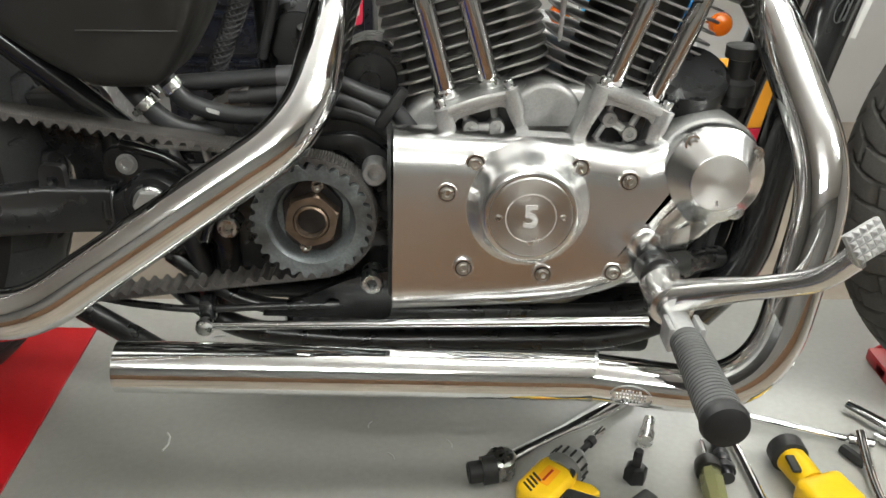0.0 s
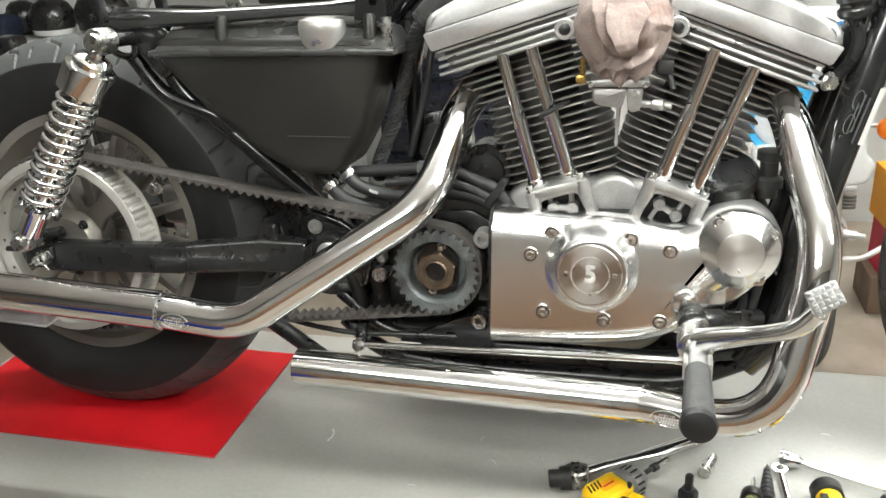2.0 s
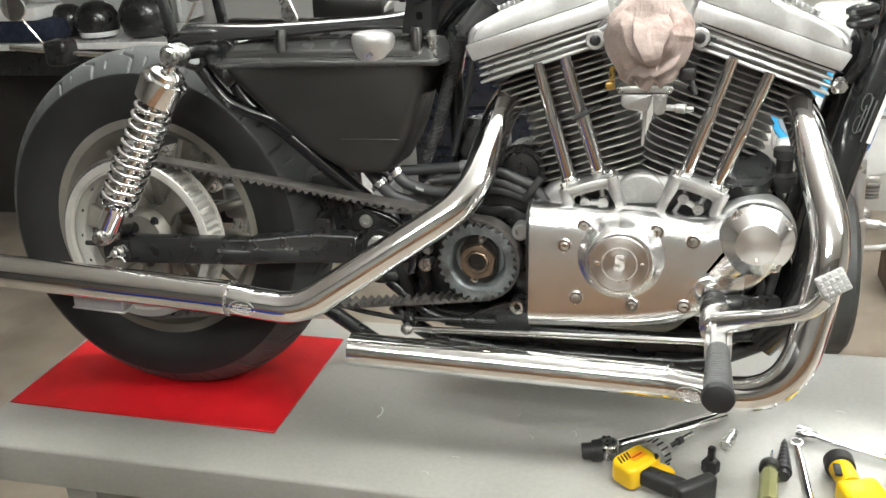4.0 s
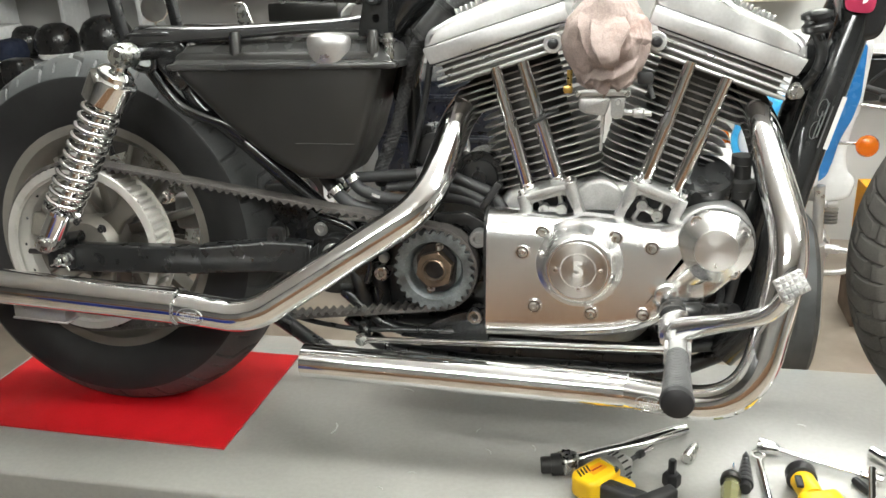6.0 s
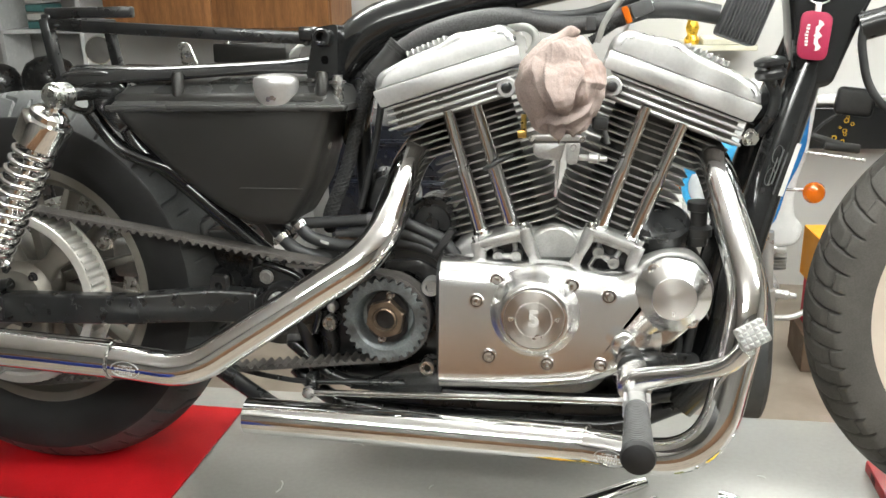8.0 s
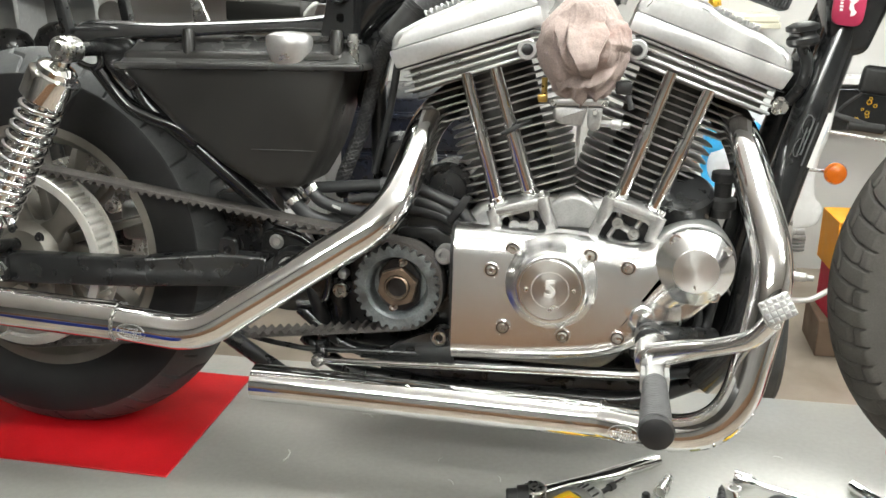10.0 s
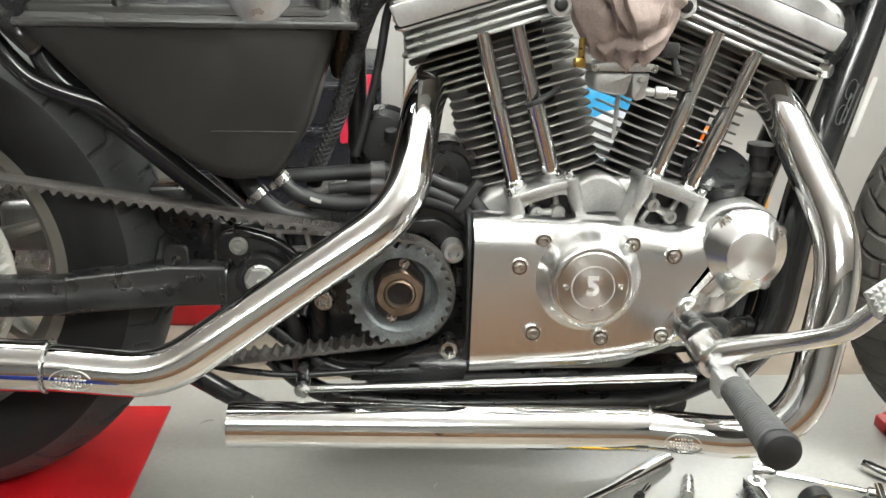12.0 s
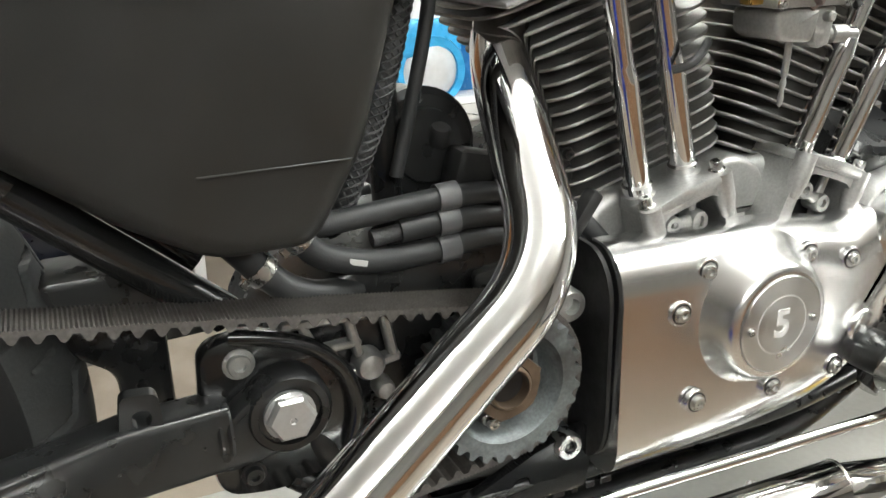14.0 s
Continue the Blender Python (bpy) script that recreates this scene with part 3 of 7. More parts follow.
# cylinders, each with its fins, head, rocker cover and pushrod tubes
def fin_mesh(hx, hy, th, name="fin"):
    bm = bmesh.new()
    out = soft([(-hx, -hy), (hx, -hy), (hx, hy), (-hx, hy)], min(hx, hy) * 0.55, 5)
    lo = [bm.verts.new((x, y, 0)) for x, y in out]
    mid = [bm.verts.new((x * 1.01, y * 1.01, th * 0.5)) for x, y in out]
    hi = [bm.verts.new((x, y, th)) for x, y in out]
    k = len(out)
    for a, b in ((lo, mid), (mid, hi)):
        for i in range(k):
            bm.faces.new((a[i], a[(i + 1) % k], b[(i + 1) % k], b[i]))
    bm.faces.new(lo), bm.faces.new(hi)
    return finish(bm, name, FIN_ALU)


BARREL_FIN = fin_mesh(0.086, 0.058, 0.0028)


def cylinder(name, x, z, angle, cover, low, inward):
    m = Matrix.Translation((x, 0, z)) @ Matrix.Rotation(radians(angle), 4, "Y")
    bm = bmesh.new()
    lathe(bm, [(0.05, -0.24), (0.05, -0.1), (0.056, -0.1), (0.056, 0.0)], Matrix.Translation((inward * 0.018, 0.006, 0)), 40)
    cyl = part(name, bm, FIN_CORE_SHADE, bike, "finned grey aluminium engine cylinder", m)
    for i in range(11):
        part("fin", BARREL_FIN, FIN_ALU, cyl, "", Matrix.Translation((inward * (0.014 + 0.001 * i), 0.008, -0.222 + i * 0.0122)))
    for i in range(6):
        hx = 0.086 + 0.0033 * (i + 1)
        part("head_fin", fin_mesh(hx, 0.062, 0.003, "head_fin"), FIN_ALU, cyl, "", Matrix.Translation((inward * (0.012 - 0.002 * i), 0.01, -0.086 + i * 0.0105)))
    for i in range(4):                           # long fins under the rocker cover
        bm = bmesh.new()
        box(bm, (0.2 - 0.004 * i, 0.185, 0.0045), Matrix.Translation((0.0, 0.0, -0.028 + i * 0.01)), 0.0015, 1)
        part("long_fin", bm, SATIN_ALU, cyl)
    bm = bmesh.new()
    box(bm, (0.176, 0.165, 0.034), Matrix.Translation((0, 0.004, -0.014)), 0.004)
    part("cylinder_head", bm, FIN_ALU, cyl)
    # rocker cover: a lower box with a lip, and a domed lid
    bm = bmesh.new()
    prism(bm, soft(low, 0.004, 3), -0.098, 0.098, 0.0012, 2)
    rock = part("rocker_box", bm, SATIN_ALU, cyl, "satin aluminium rocker box")
    bm = bmesh.new()
    prism(bm, soft(cover, 0.012, 6), -0.098, 0.098)
    bmesh.ops.recalc_face_normals(bm, faces=bm.faces)
    rims = [e for e in bm.edges if all(abs(abs(v.co.y) - 0.098) < 1e-5 for v in e.verts) and max(v.co.z for v in e.verts) > 0.036]
    bmesh.ops.bevel(bm, geom=rims, offset=0.011, segments=5, affect="EDGES", profile=0.5)
    part("rocker_cover", bm, SATIN_ALU, rock, "satin aluminium rocker cover", sharp=0.7)
    bm = bmesh.new()
    box(bm, (0.2, 0.188, 0.0016), Matrix.Translation((-0.004 * inward, 0, 0.0042)))
    part("gasket", bm, TOOL_BLACK, rock, "thin black gasket")
    bm = bmesh.new()
    box(bm, (0.0035, 0.05, 0.008), None, 0.0012, 1)
    rib = finish(bm, "rib", SATIN_ALU)
    return rock, rib


def ribs_along(parent, rib, p0, p1, k):
    for i in range(k):
        p = Vector(p0).lerp(Vector(p1), i / (k - 1))
        part("rib", rib, SATIN_ALU, parent, "", Matrix.Translation(p))


LOW = [(-0.112, 0.0055), (-0.1125, 0.0312), (0.1045, 0.0312), (0.1, 0.0055)]
TOP = [(-0.1125, 0.0322), (-0.111, 0.05), (-0.0976, 0.064), (-0.03, 0.0725), (-0.012, 0.066), (0.05, 0.061), (0.09, 0.053), (0.1035, 0.0322)]


def mirrored(outline):
    return [(-x, z) for x, z in reversed(outline)]


rear_rock, rib = cylinder("rear_cylinder", -0.041, 0.641, -17.0, mirrored(TOP), mirrored(LOW), 1)
ribs_along(rear_rock, rib, (-0.04, -0.07, 0.066), (0.016, -0.07, 0.0705), 8)
front_rock, rib = cylinder("front_cylinder", 0.277, 0.628, 20.5, TOP, LOW, -1)
ribs_along(front_rock, rib, (-0.016, -0.07, 0.0705), (0.04, -0.07, 0.066), 8)

for cx, cz in ((0.043, 0.646), (0.186, 0.647)):   # polished end bosses with black cap nuts
    bm = bmesh.new()
    lathe(bm, [(0.0138, 0), (0.0138, 0.012), (0.012, 0.014), (0, 0.014)], frame_at((cx, -0.094, cz), (0, -1, 0)), 28)
    boss = part("rocker_boss", bm, SATIN_ALU, bike)
    bm = bmesh.new()
    lathe(bm, [(0.0078, 0), (0.0078, 0.003), (0.006, 0.0075), (0, 0.009)], frame_at((cx, -0.108, cz), (0, -1, 0)), 20)
    part("cap_nut", bm, DARK_STEEL, boss, "dark steel cap nut")
hex_bolt(bike, (0.374, -0.07, 0.577), 0.0095, STEEL, (0.6, -0.7, -0.2), 0.012)

# tappet blocks with a framed window, a bridge and two screws each
def holed(bm, outer, inner, y0, y1):
    """A slab with a hole; both outlines have the same number of points."""
    k = len(outer)
    v = [[bm.verts.new((x, y, z)) for x, z in o] for o, y in ((outer, y0), (inner, y0), (inner, y1), (outer, y1))]
    for a, b in ((0, 1), (1, 2), (2, 3), (3, 0)):
        for i in range(k):
            bm.faces.new((v[a][i], v[a][(i + 1) % k], v[b][(i + 1) % k], v[b][i]))
    return bm


for tx, tz, ang in ((0.044, 0.402, -17.0), (0.186, 0.404, 20.0)):
    m = Matrix.Translation((tx, -0.07, tz)) @ Matrix.Rotation(radians(ang), 4, "Y")
    bm = bmesh.new()
    holed(bm, soft([(-0.045, -0.04), (0.045, -0.04), (0.042, 0.027), (-0.042, 0.027)], 0.004, 5), soft([(-0.032, -0.034), (0.032, -0.034), (0.030, 0.02), (-0.030, 0.02)], 0.014, 5), -0.029, 0.03)
    prism(bm, soft([(-0.043, 0.025), (0.043, 0.025), (0.042, 0.034), (0.012, 0.037), (-0.012, 0.037), (-0.042, 0.034)], 0.004), -0.033, 0.03, 0.003, 2)
    blk = part("tappet_block", bm, CAST_ALU, bike, "grey cast tappet block with an open window", m)
    bm = bmesh.new()
    prism(bm, [(-0.038, -0.038), (0.038, -0.038), (0.036, 0.02), (-0.036, 0.02)], 0.0, 0.006)
    part("window_back", bm, DARK_STEEL, blk)
    bm = bmesh.new()
    sweep(bm, [(-0.013, -0.014, 0.003), (0.013, -0.014, -0.003)], 0.005, 12)
    for sx in (-0.013, 0.013):
        lathe(bm, [(0.0085, -0.012), (0.0085, 0.004), (0.0075, 0.006), (0.004, 0.006), (0.004, 0.002), (0, 0.002)], frame_at((sx, -0.014, -sx * 0.25), (0, -1, 0)), 20)
        sweep(bm, [(sx, -0.010, 0.0), (sx * 1.3, -0.008, 0.024)], 0.004, 10)
        sweep(bm, [(sx, -0.010, 0.0), (sx * 1.5, -0.008, -0.036)], 0.0035, 10)
    part("bridge", bm, CAST_ALU, blk)
    for sx in (-0.036, 0.036):
        bolt(blk, (sx, -0.022, 0.034), 0.0052, STEEL, (0, 0, 1), h=0.009)
        bm = bmesh.new()
        lathe(bm, [(0.009, 0), (0.009, -0.022), (0.006, -0.04), (0, -0.041)], Matrix.Translation((sx, -0.026, 0.034)), 16)
        part("screw_pillar", bm, CAST_ALU, blk)


def pushrod(a, b):
    a, b = Vector(a), Vector(b)
    d = (b - a)
    L = d.length
    m = frame_at(a, d)
    bm = bmesh.new()
    lathe(bm, [(0.0125, -0.012), (0.0125, 0.002), (0.0108, 0.004), (0.0108, L * 0.5), (0.0104, L * 0.5 + 0.006), (0.0092, L * 0.5 + 0.016), (0.0088, L * 0.5 + 0.019), (0.0088, L + 0.01)], m, 28)
    t = part("pushrod_tube", bm, CHROME, bike, "chrome pushrod tube")
    bm = bmesh.new()
    lathe(bm, [(0.0145, -0.012), (0.0145, -0.005), (0.0125, -0.004), (0.0125, -0.012)], m, 24)
    part("collar", bm, CAST_ALU, t)
    bm = bmesh.new()
    sweep(bm, [m @ Vector((0.009 * math.cos(q), 0.009 * math.sin(q), L * 0.5 + 0.012 + q * 0.004)) for q in (0.0, 0.6, 1.2, 1.8, 2.4, 3.0)], 0.0012, 6)
    part("clip", bm, DARK_STEEL, t)


pushrod((0.004, -0.072, 0.436), (-0.040, -0.086, 0.604))
pushrod((0.049, -0.072, 0.448), (0.0, -0.086, 0.612))
pushrod((0.176, -0.074, 0.444), (0.231, -0.088, 0.61))
pushrod((0.222, -0.074, 0.430), (0.28, -0.088, 0.588))
bm = bmesh.new()
sweep(bm, rounded([(0.012, -0.097, 0.532), (0.02, -0.108, 0.536), (0.035, -0.103, 0.545), (0.05, -0.09, 0.55)], 0.01), 0.0035, 10)
part("rubber_hook", bm, HOSE, bike, "short black rubber hose stub")

# valley between the cylinders
bm = bmesh.new()
prism(bm, soft([(0.06, 0.39), (0.16, 0.39), (0.145, 0.432), (0.122, 0.446), (0.1, 0.446), (0.077, 0.432)], 0.012), -0.066, 0.05, 0.008, 3)
part("valley_casting", bm, CAST_ALU, bike)

# the polished side cover
COVER = [(-0.051, 0.2065), (0.09, 0.212), (0.155, 0.221), (0.19, 0.232), (0.212, 0.244), (0.229, 0.262), (0.252, 0.286), (0.284, 0.315), (0.292, 0.35), (0.27, 0.395), (0.235, 0.399), (0.2, 0.385), (0.172, 0.391), (0.128, 0.398), (-0.049, 0.405)]


def pillow(bm, outline, layers, end_x):
    """A shell over an outline of (x, z): rings set in by each layer's (inset, y); the points at end_x slide along z alone."""
    k = len(outline)
    ways = []
    for i in range(k):
        a, b = Vector(outline[i - 1]), Vector(outline[(i + 1) % k])
        t = (b - a).normalized()
        n = Vector((-t.y, t.x))
        if outline[i][0] < end_x:
            n = Vector((0, 1 if outline[i][1] < 0.3 else -1))
        ways.append(n)
    rings = [[bm.verts.new((x + n.x * d, y - (0.013 * (1 - d / 0.05) if z < 0.26 else 0.0), z + n.y * d)) for (x, z), n in zip(outline, ways)] for d, y in layers]
    for a, b in zip(rings, rings[1:]):
        for i in range(k):
            bm.faces.new((a[i], a[(i + 1) % k], b[(i + 1) % k], b[i]))
    bm.faces.new(rings[0]), bm.faces.new(rings[-1])
    return bm


def bulge(d):
    """How far the side cover stands out at d from its edge."""
    return -0.096 - 0.038 * (1 - (1 - min(1.0, d / 0.05)) ** 2.3) ** (1 / 2.3)


COVER_LINE = [COVER[0]] + [(p.x, p.y) for p in rounded([(x, z, 0) for x, z in COVER], 0.03, 4)[1:-1]] + [COVER[-1]]
LAYERS = [(0.0, -0.088)] + [(d, bulge(d)) for d in (0.0, 0.0004, 0.0015, 0.0035, 0.0065, 0.0105, 0.0155, 0.022, 0.03, 0.039)]
bm = bmesh.new()
pillow(bm, COVER_LINE, LAYERS, -0.045)
cover = part("side_cover", bm, POLISHED, bike, "polished aluminium engine side cover with an engraved disc", sharp=0.9)
bm = bmesh.new()
ends = [(bulge(d), 0.212 + d) for d in (0.0, 0.001, 0.0035, 0.009, 0.018, 0.03, 0.045)]
ends += [(y, 0.614 - z) for y, z in reversed(ends)]
ends = [(-0.08, 0.212)] + ends + [(-0.08, 0.402)]
rows = [[bm.verts.new((x, y + 0.009, z)) for y, z in ends] for x in (-0.0555, -0.0515)]
for i in range(len(ends)):
    j = (i + 1) % len(ends)
    bm.faces.new((rows[0][i], rows[0][j], rows[1][j], rows[1][i]))
bm.faces.new(rows[0]), bm.faces.new(rows[1])
part("rubber_seal", bm, TOOL_BLACK, cover, "black strip along the cover's left edge")
DX, DZ = 0.0884, 0.3295
DM = frame_at((DX, -0.1335, DZ), (0, -1, 0))
bm = bmesh.new()
lathe(bm, [(0.07, -0.008), (0.0665, -0.003), (0.0635, 0.0008), (0.0605, 0.0052), (0.0575, 0.0105), (0.0535, 0.0175), (0.0505, 0.0218), (0.0475, 0.0244), (0.0445, 0.0252), (0.0428, 0.0252), (0.0428, 0.0235), (0, 0.0235)], DM, 72)
part("cover_boss", bm, POLISHED, cover, sharp=0.9)
bm = bmesh.new()
ring_cap(bm, [(0.042, 0.0235), (0.042, 0.0258), (0.0412, 0.0265), (0.0262, 0.0265), (0.0262, 0.0258), (0.0246, 0.0258), (0.0246, 0.0265), (0.0002, 0.0265), (0.0002, 0.0235)], DM, 72)
disc = part("inspection_disc", bm, TURNED, cover, "turned aluminium disc engraved with a number", sharp=0.3)
bm = bmesh.new()
ring_cap(bm, [(0.0261, 0.0258), (0.0261, 0.0262), (0.0247, 0.0262), (0.0247, 0.0258)], DM, 72)
part("engraved_ring", bm, FROSTED, disc)
lettered("numeral", "5", 0.033, FROSTED, disc, DM @ Matrix.Translation((0, 0, 0.0262)), 0.0010)
for sx in (-0.0325, 0.0325):
    bolt(disc, (DX + sx, -0.1598, DZ), 0.0027, h=0.003)
for p in ((0.0335, 0.376, -0.129), (0.139, 0.373, -0.1315), (0.191, 0.359, -0.1315), (0.005, 0.3465, -0.1345), (0.0235, 0.2655, -0.1395), (0.107, 0.258, -0.1385), (0.182, 0.2595, -0.1365)):
    bm = bmesh.new()
    lathe(bm, [(0.0108, -0.004), (0.0108, 0.0), (0.0102, 0.0006), (0.0088, 0.0006), (0.0084, -0.003)], frame_at((p[0], p[2] - 0.0012, p[1]), (0, -1, 0)), 28)
    seat = part("screw_seat", bm, POLISHED, cover)
    # Solid dark ring stands for the shade in the screw's recess.
    bm = bmesh.new()
    lathe(bm, [(0.0087, 0.0), (0.0087, 0.0012), (0.004, 0.0012)], frame_at((p[0], p[2] - 0.0012, p[1]), (0, -1, 0)), 24)
    part("screw_gap", bm, DARK_STEEL, seat)
    bolt(cover, (p[0], p[2] - 0.0015, p[1]), 0.0056, h=0.0045)
bm = bmesh.new()
lathe(bm, [(0.055, -0.012), (0.045, -0.006), (0.036, -0.0015), (0.027, 0.0018), (0.0205, 0.003), (0.0175, 0.0038), (0.0158, 0.0062), (0.014, 0.0072), (0, 0.0076)], frame_at((0.2135, -0.131, 0.291), (0.08, -1, -0.06)), 40)
part("cover_bump", bm, POLISHED, cover)

# round timing cover
NX, NZ = 0.278, 0.364
NM = frame_at((NX, -0.085, NZ), (0, -1, 0.0))
bm = bmesh.new()
lathe(bm, [(0.0575, -0.02), (0.0575, 0.018), (0.0555, 0.023), (0.053, 0.024)], NM, 64)
nose = part("timing_housing", bm, CAST_ALU, bike, "cast round timing housing")
bm = bmesh.new()
lathe(bm, [(0.0535, 0.022), (0.0535, 0.042), (0.052, 0.0455), (0.049, 0.0475), (0.0315, 0.0645), (0.03, 0.0655)], NM, 64)
ncov = part("timing_cover", bm, POLISHED, nose, "polished conical timing cover", sharp=0.35)
bm = bmesh.new()
ring_cap(bm, [(0.03, 0.062), (0.03, 0.0655), (0.029, 0.066), (0.0003, 0.066), (0.0003, 0.062)], NM, 64)
part("turned_face", bm, TURNED, ncov, sharp=0.3)
for qx, qz in ((0.2507, 0.4002), (0.3157, 0.3889), (0.3043, 0.3272)):
    bm = bmesh.new()
    lathe(bm, [(0.0092, -0.008), (0.0092, 0.004), (0.0086, 0.005), (0.0066, 0.005), (0.0066, 0.002)], frame_at((qx, -0.1305, qz), (0, -1, 0)), 24)
    part("screw_seat", bm, POLISHED, nose)
    bolt(nose, (qx, -0.132, qz), 0.0052, h=0.0045)
bolt(nose, (0.2605, -0.107, 0.277), 0.0062, h=0.006)
bm = bmesh.new()
prism(bm, soft([(0.19, 0.247), (0.228, 0.243), (0.248, 0.252), (0.272, 0.274), (0.311, 0.312), (0.324, 0.35), (0.29, 0.37), (0.2, 0.33)], 0.008), -0.108, -0.07, 0.008, 3)
part("lower_arm", bm, POLISHED, nose)
# black caps behind the timing cover
bm = bmesh.new()
lathe(bm, [(0.042, -0.03), (0.042, 0.03), (0.036, 0.036), (0, 0.036)], frame_at((0.262, -0.045, 0.43), (0, -0.6, 1)), 32)
part("oil_filter_cap", bm, BLACK_WORN, bike)
bm = bmesh.new()
lathe(bm, [(0.014, 0), (0.014, 0.012), (0.02, 0.014), (0.02, 0.026), (0.012, 0.03), (0.012, 0.05), (0.017, 0.052), (0.017, 0.064), (0, 0.066)], frame_at((0.316, -0.05, 0.42), (0, -0.1, 1)), 20)
part("oil_pressure_switch", bm, TOOL_BLACK, bike, "black rubber capped switch")
for p, r in (((-0.07, -0.092, 0.352), 0.014), ((-0.074, -0.102, 0.229), 0.0125), ((-0.228, -0.09, 0.289), 0.012)):
    bm = bmesh.new()
    lathe(bm, [(r, -0.03), (r, 0.0), (r * 0.85, 0.003), (r * 0.5, 0.003), (r * 0.45, -0.006), (0, -0.006)], frame_at(p, (0, -1, 0)), 28)
    part("case_boss", bm, STEEL if r < 0.013 else CAST_ALU, bike)

# black lower rail, pipes and brackets under the transmission
for nm, pts, r, bend in (("lower_rail", [(-0.30, -0.07, 0.25), (-0.22, -0.08, 0.19), (-0.08, -0.082, 0.186), (0.2, -0.082, 0.184), (0.34, -0.07, 0.2)], 0.009, 0.05),
                         ("lower_rail", [(-0.30, -0.05, 0.20), (-0.24, -0.06, 0.15), (-0.1, -0.06, 0.135), (0.22, -0.06, 0.135), (0.33, -0.06, 0.19)], 0.013, 0.05),
                         ("brake_line", [(-0.43, -0.09, 0.23), (-0.392, -0.1, 0.216), (-0.345, -0.1, 0.204), (-0.274, -0.1, 0.195), (-0.18, -0.1, 0.2), (-0.09, -0.095, 0.2)], 0.0042, 0.03),
                         ("crossover_tube", [(-0.402, -0.112, 0.213), (-0.385, -0.116, 0.205), (-0.335, -0.125, 0.178), (-0.29, -0.15, 0.166)], 0.0125, 0.04),
                         ("elbow_tube", [(-0.30, -0.05, 0.31), (-0.281, -0.068, 0.285), (-0.266, -0.07, 0.25), (-0.258, -0.06, 0.18)], 0.0125, 0.03),
                         ("elbow_tube", [(-0.245, -0.06, 0.30), (-0.236, -0.066, 0.26), (-0.235, -0.06, 0.185)], 0.014, 0.03)):
    bm = bmesh.new()
    sweep(bm, rounded(pts, bend), r, 16)
    part(nm, bm, BLACK_WORN, bike)
bm = bmesh.new()
box(bm, (0.44, 0.11, 0.07), Matrix.Translation((0.04, 0.0, 0.145)), 0.012)
part("sump", bm, BLACK_WORN, bike)
bm = bmesh.new()
holed(bm, soft([(-0.2, 0.188), (-0.055, 0.183), (-0.045, 0.245), (-0.1, 0.232)], 0.008, 5), soft([(-0.125, 0.197), (-0.11, 0.197), (-0.11, 0.21), (-0.125, 0.21)], 0.0065, 5), -0.1, -0.09)
part("lug_plate", bm, BLACK_GLOSS, bike, "black steel lug plate with a hole")
bm = bmesh.new()
for k in range(9):                                # raised casting marks along the sump
    box(bm, (0.006 + 0.003 * (k % 3), 0.002, 0.007), Matrix.Translation((-0.16 + 0.016 * k, -0.098, 0.181)), 0.001, 1)
part("cast_marks", bm, DARK_STEEL, bike)
# slotted grey plate, domed boss and case edge round the front pulley
bm = bmesh.new()
for x0, z0, x1, z1, w in ((-0.30, 0.376, -0.2, 0.372, 0.008), (-0.295, 0.35, -0.24, 0.352, 0.006), (-0.27, 0.325, -0.21, 0.335, 0.008), (-0.285, 0.376, -0.265, 0.33, 0.007), (-0.25, 0.376, -0.242, 0.34, 0.007), (-0.222, 0.374, -0.215, 0.335, 0.007)):
    dd = Vector((x1 - x0, 0, z1 - z0))
    box(bm, (dd.length, 0.012, w), Matrix.Translation(((x0 + x1) / 2, -0.072, (z0 + z1) / 2)) @ Matrix.Rotation(-math.atan2(dd.z, dd.x), 4, "Y"), 0.002, 1)
part("slotted_plate", bm, CAST_ALU, bike, "grey cast plate with open slots")
for p, r in (((-0.235, -0.076, 0.332), 0.012), ((-0.226, -0.08, 0.312), 0.008)):
    bm = bmesh.new()
    lathe(bm, [(r, -0.01), (r, 0.002), (r * 0.8, 0.006), (r * 0.4, 0.008), (0, 0.0085)], frame_at(p, (0, -1, 0)), 20)
    part("domed_boss", bm, CAST_ALU, bike)
bm = bmesh.new()
prism(bm, soft([(-0.145, 0.385), (-0.09, 0.39), (-0.055, 0.37), (-0.05, 0.3), (-0.066, 0.3), (-0.075, 0.345), (-0.105, 0.368), (-0.145, 0.37)], 0.01), -0.07, -0.05, 0.004, 2)
part("case_edge", bm, BLACK_WORN, bike)
# far side of the machine: primary case, blackened so gaps read as shade; second swingarm and shock
bm = bmesh.new()
prism(bm, soft([(-0.27, 0.21), (0.3, 0.18), (0.36, 0.26), (0.34, 0.4), (0.1, 0.44), (-0.2, 0.42), (-0.28, 0.36)], 0.05), 0.092, 0.17, 0.012, 3)
part("primary_case", bm, BLACK_WORN, bike, "primary case on the far side, blackened for shade in the gaps")

# ---- exhaust ----
PIPE_R = 0.0252


def pipe(name, pts, bends, r, label, n=40):
    bm = bmesh.new()
    sweep(bm, rounded(pts, bends, 14), r, n)
    return part(name, bm, CHROME, bike, label, sharp=0.8)


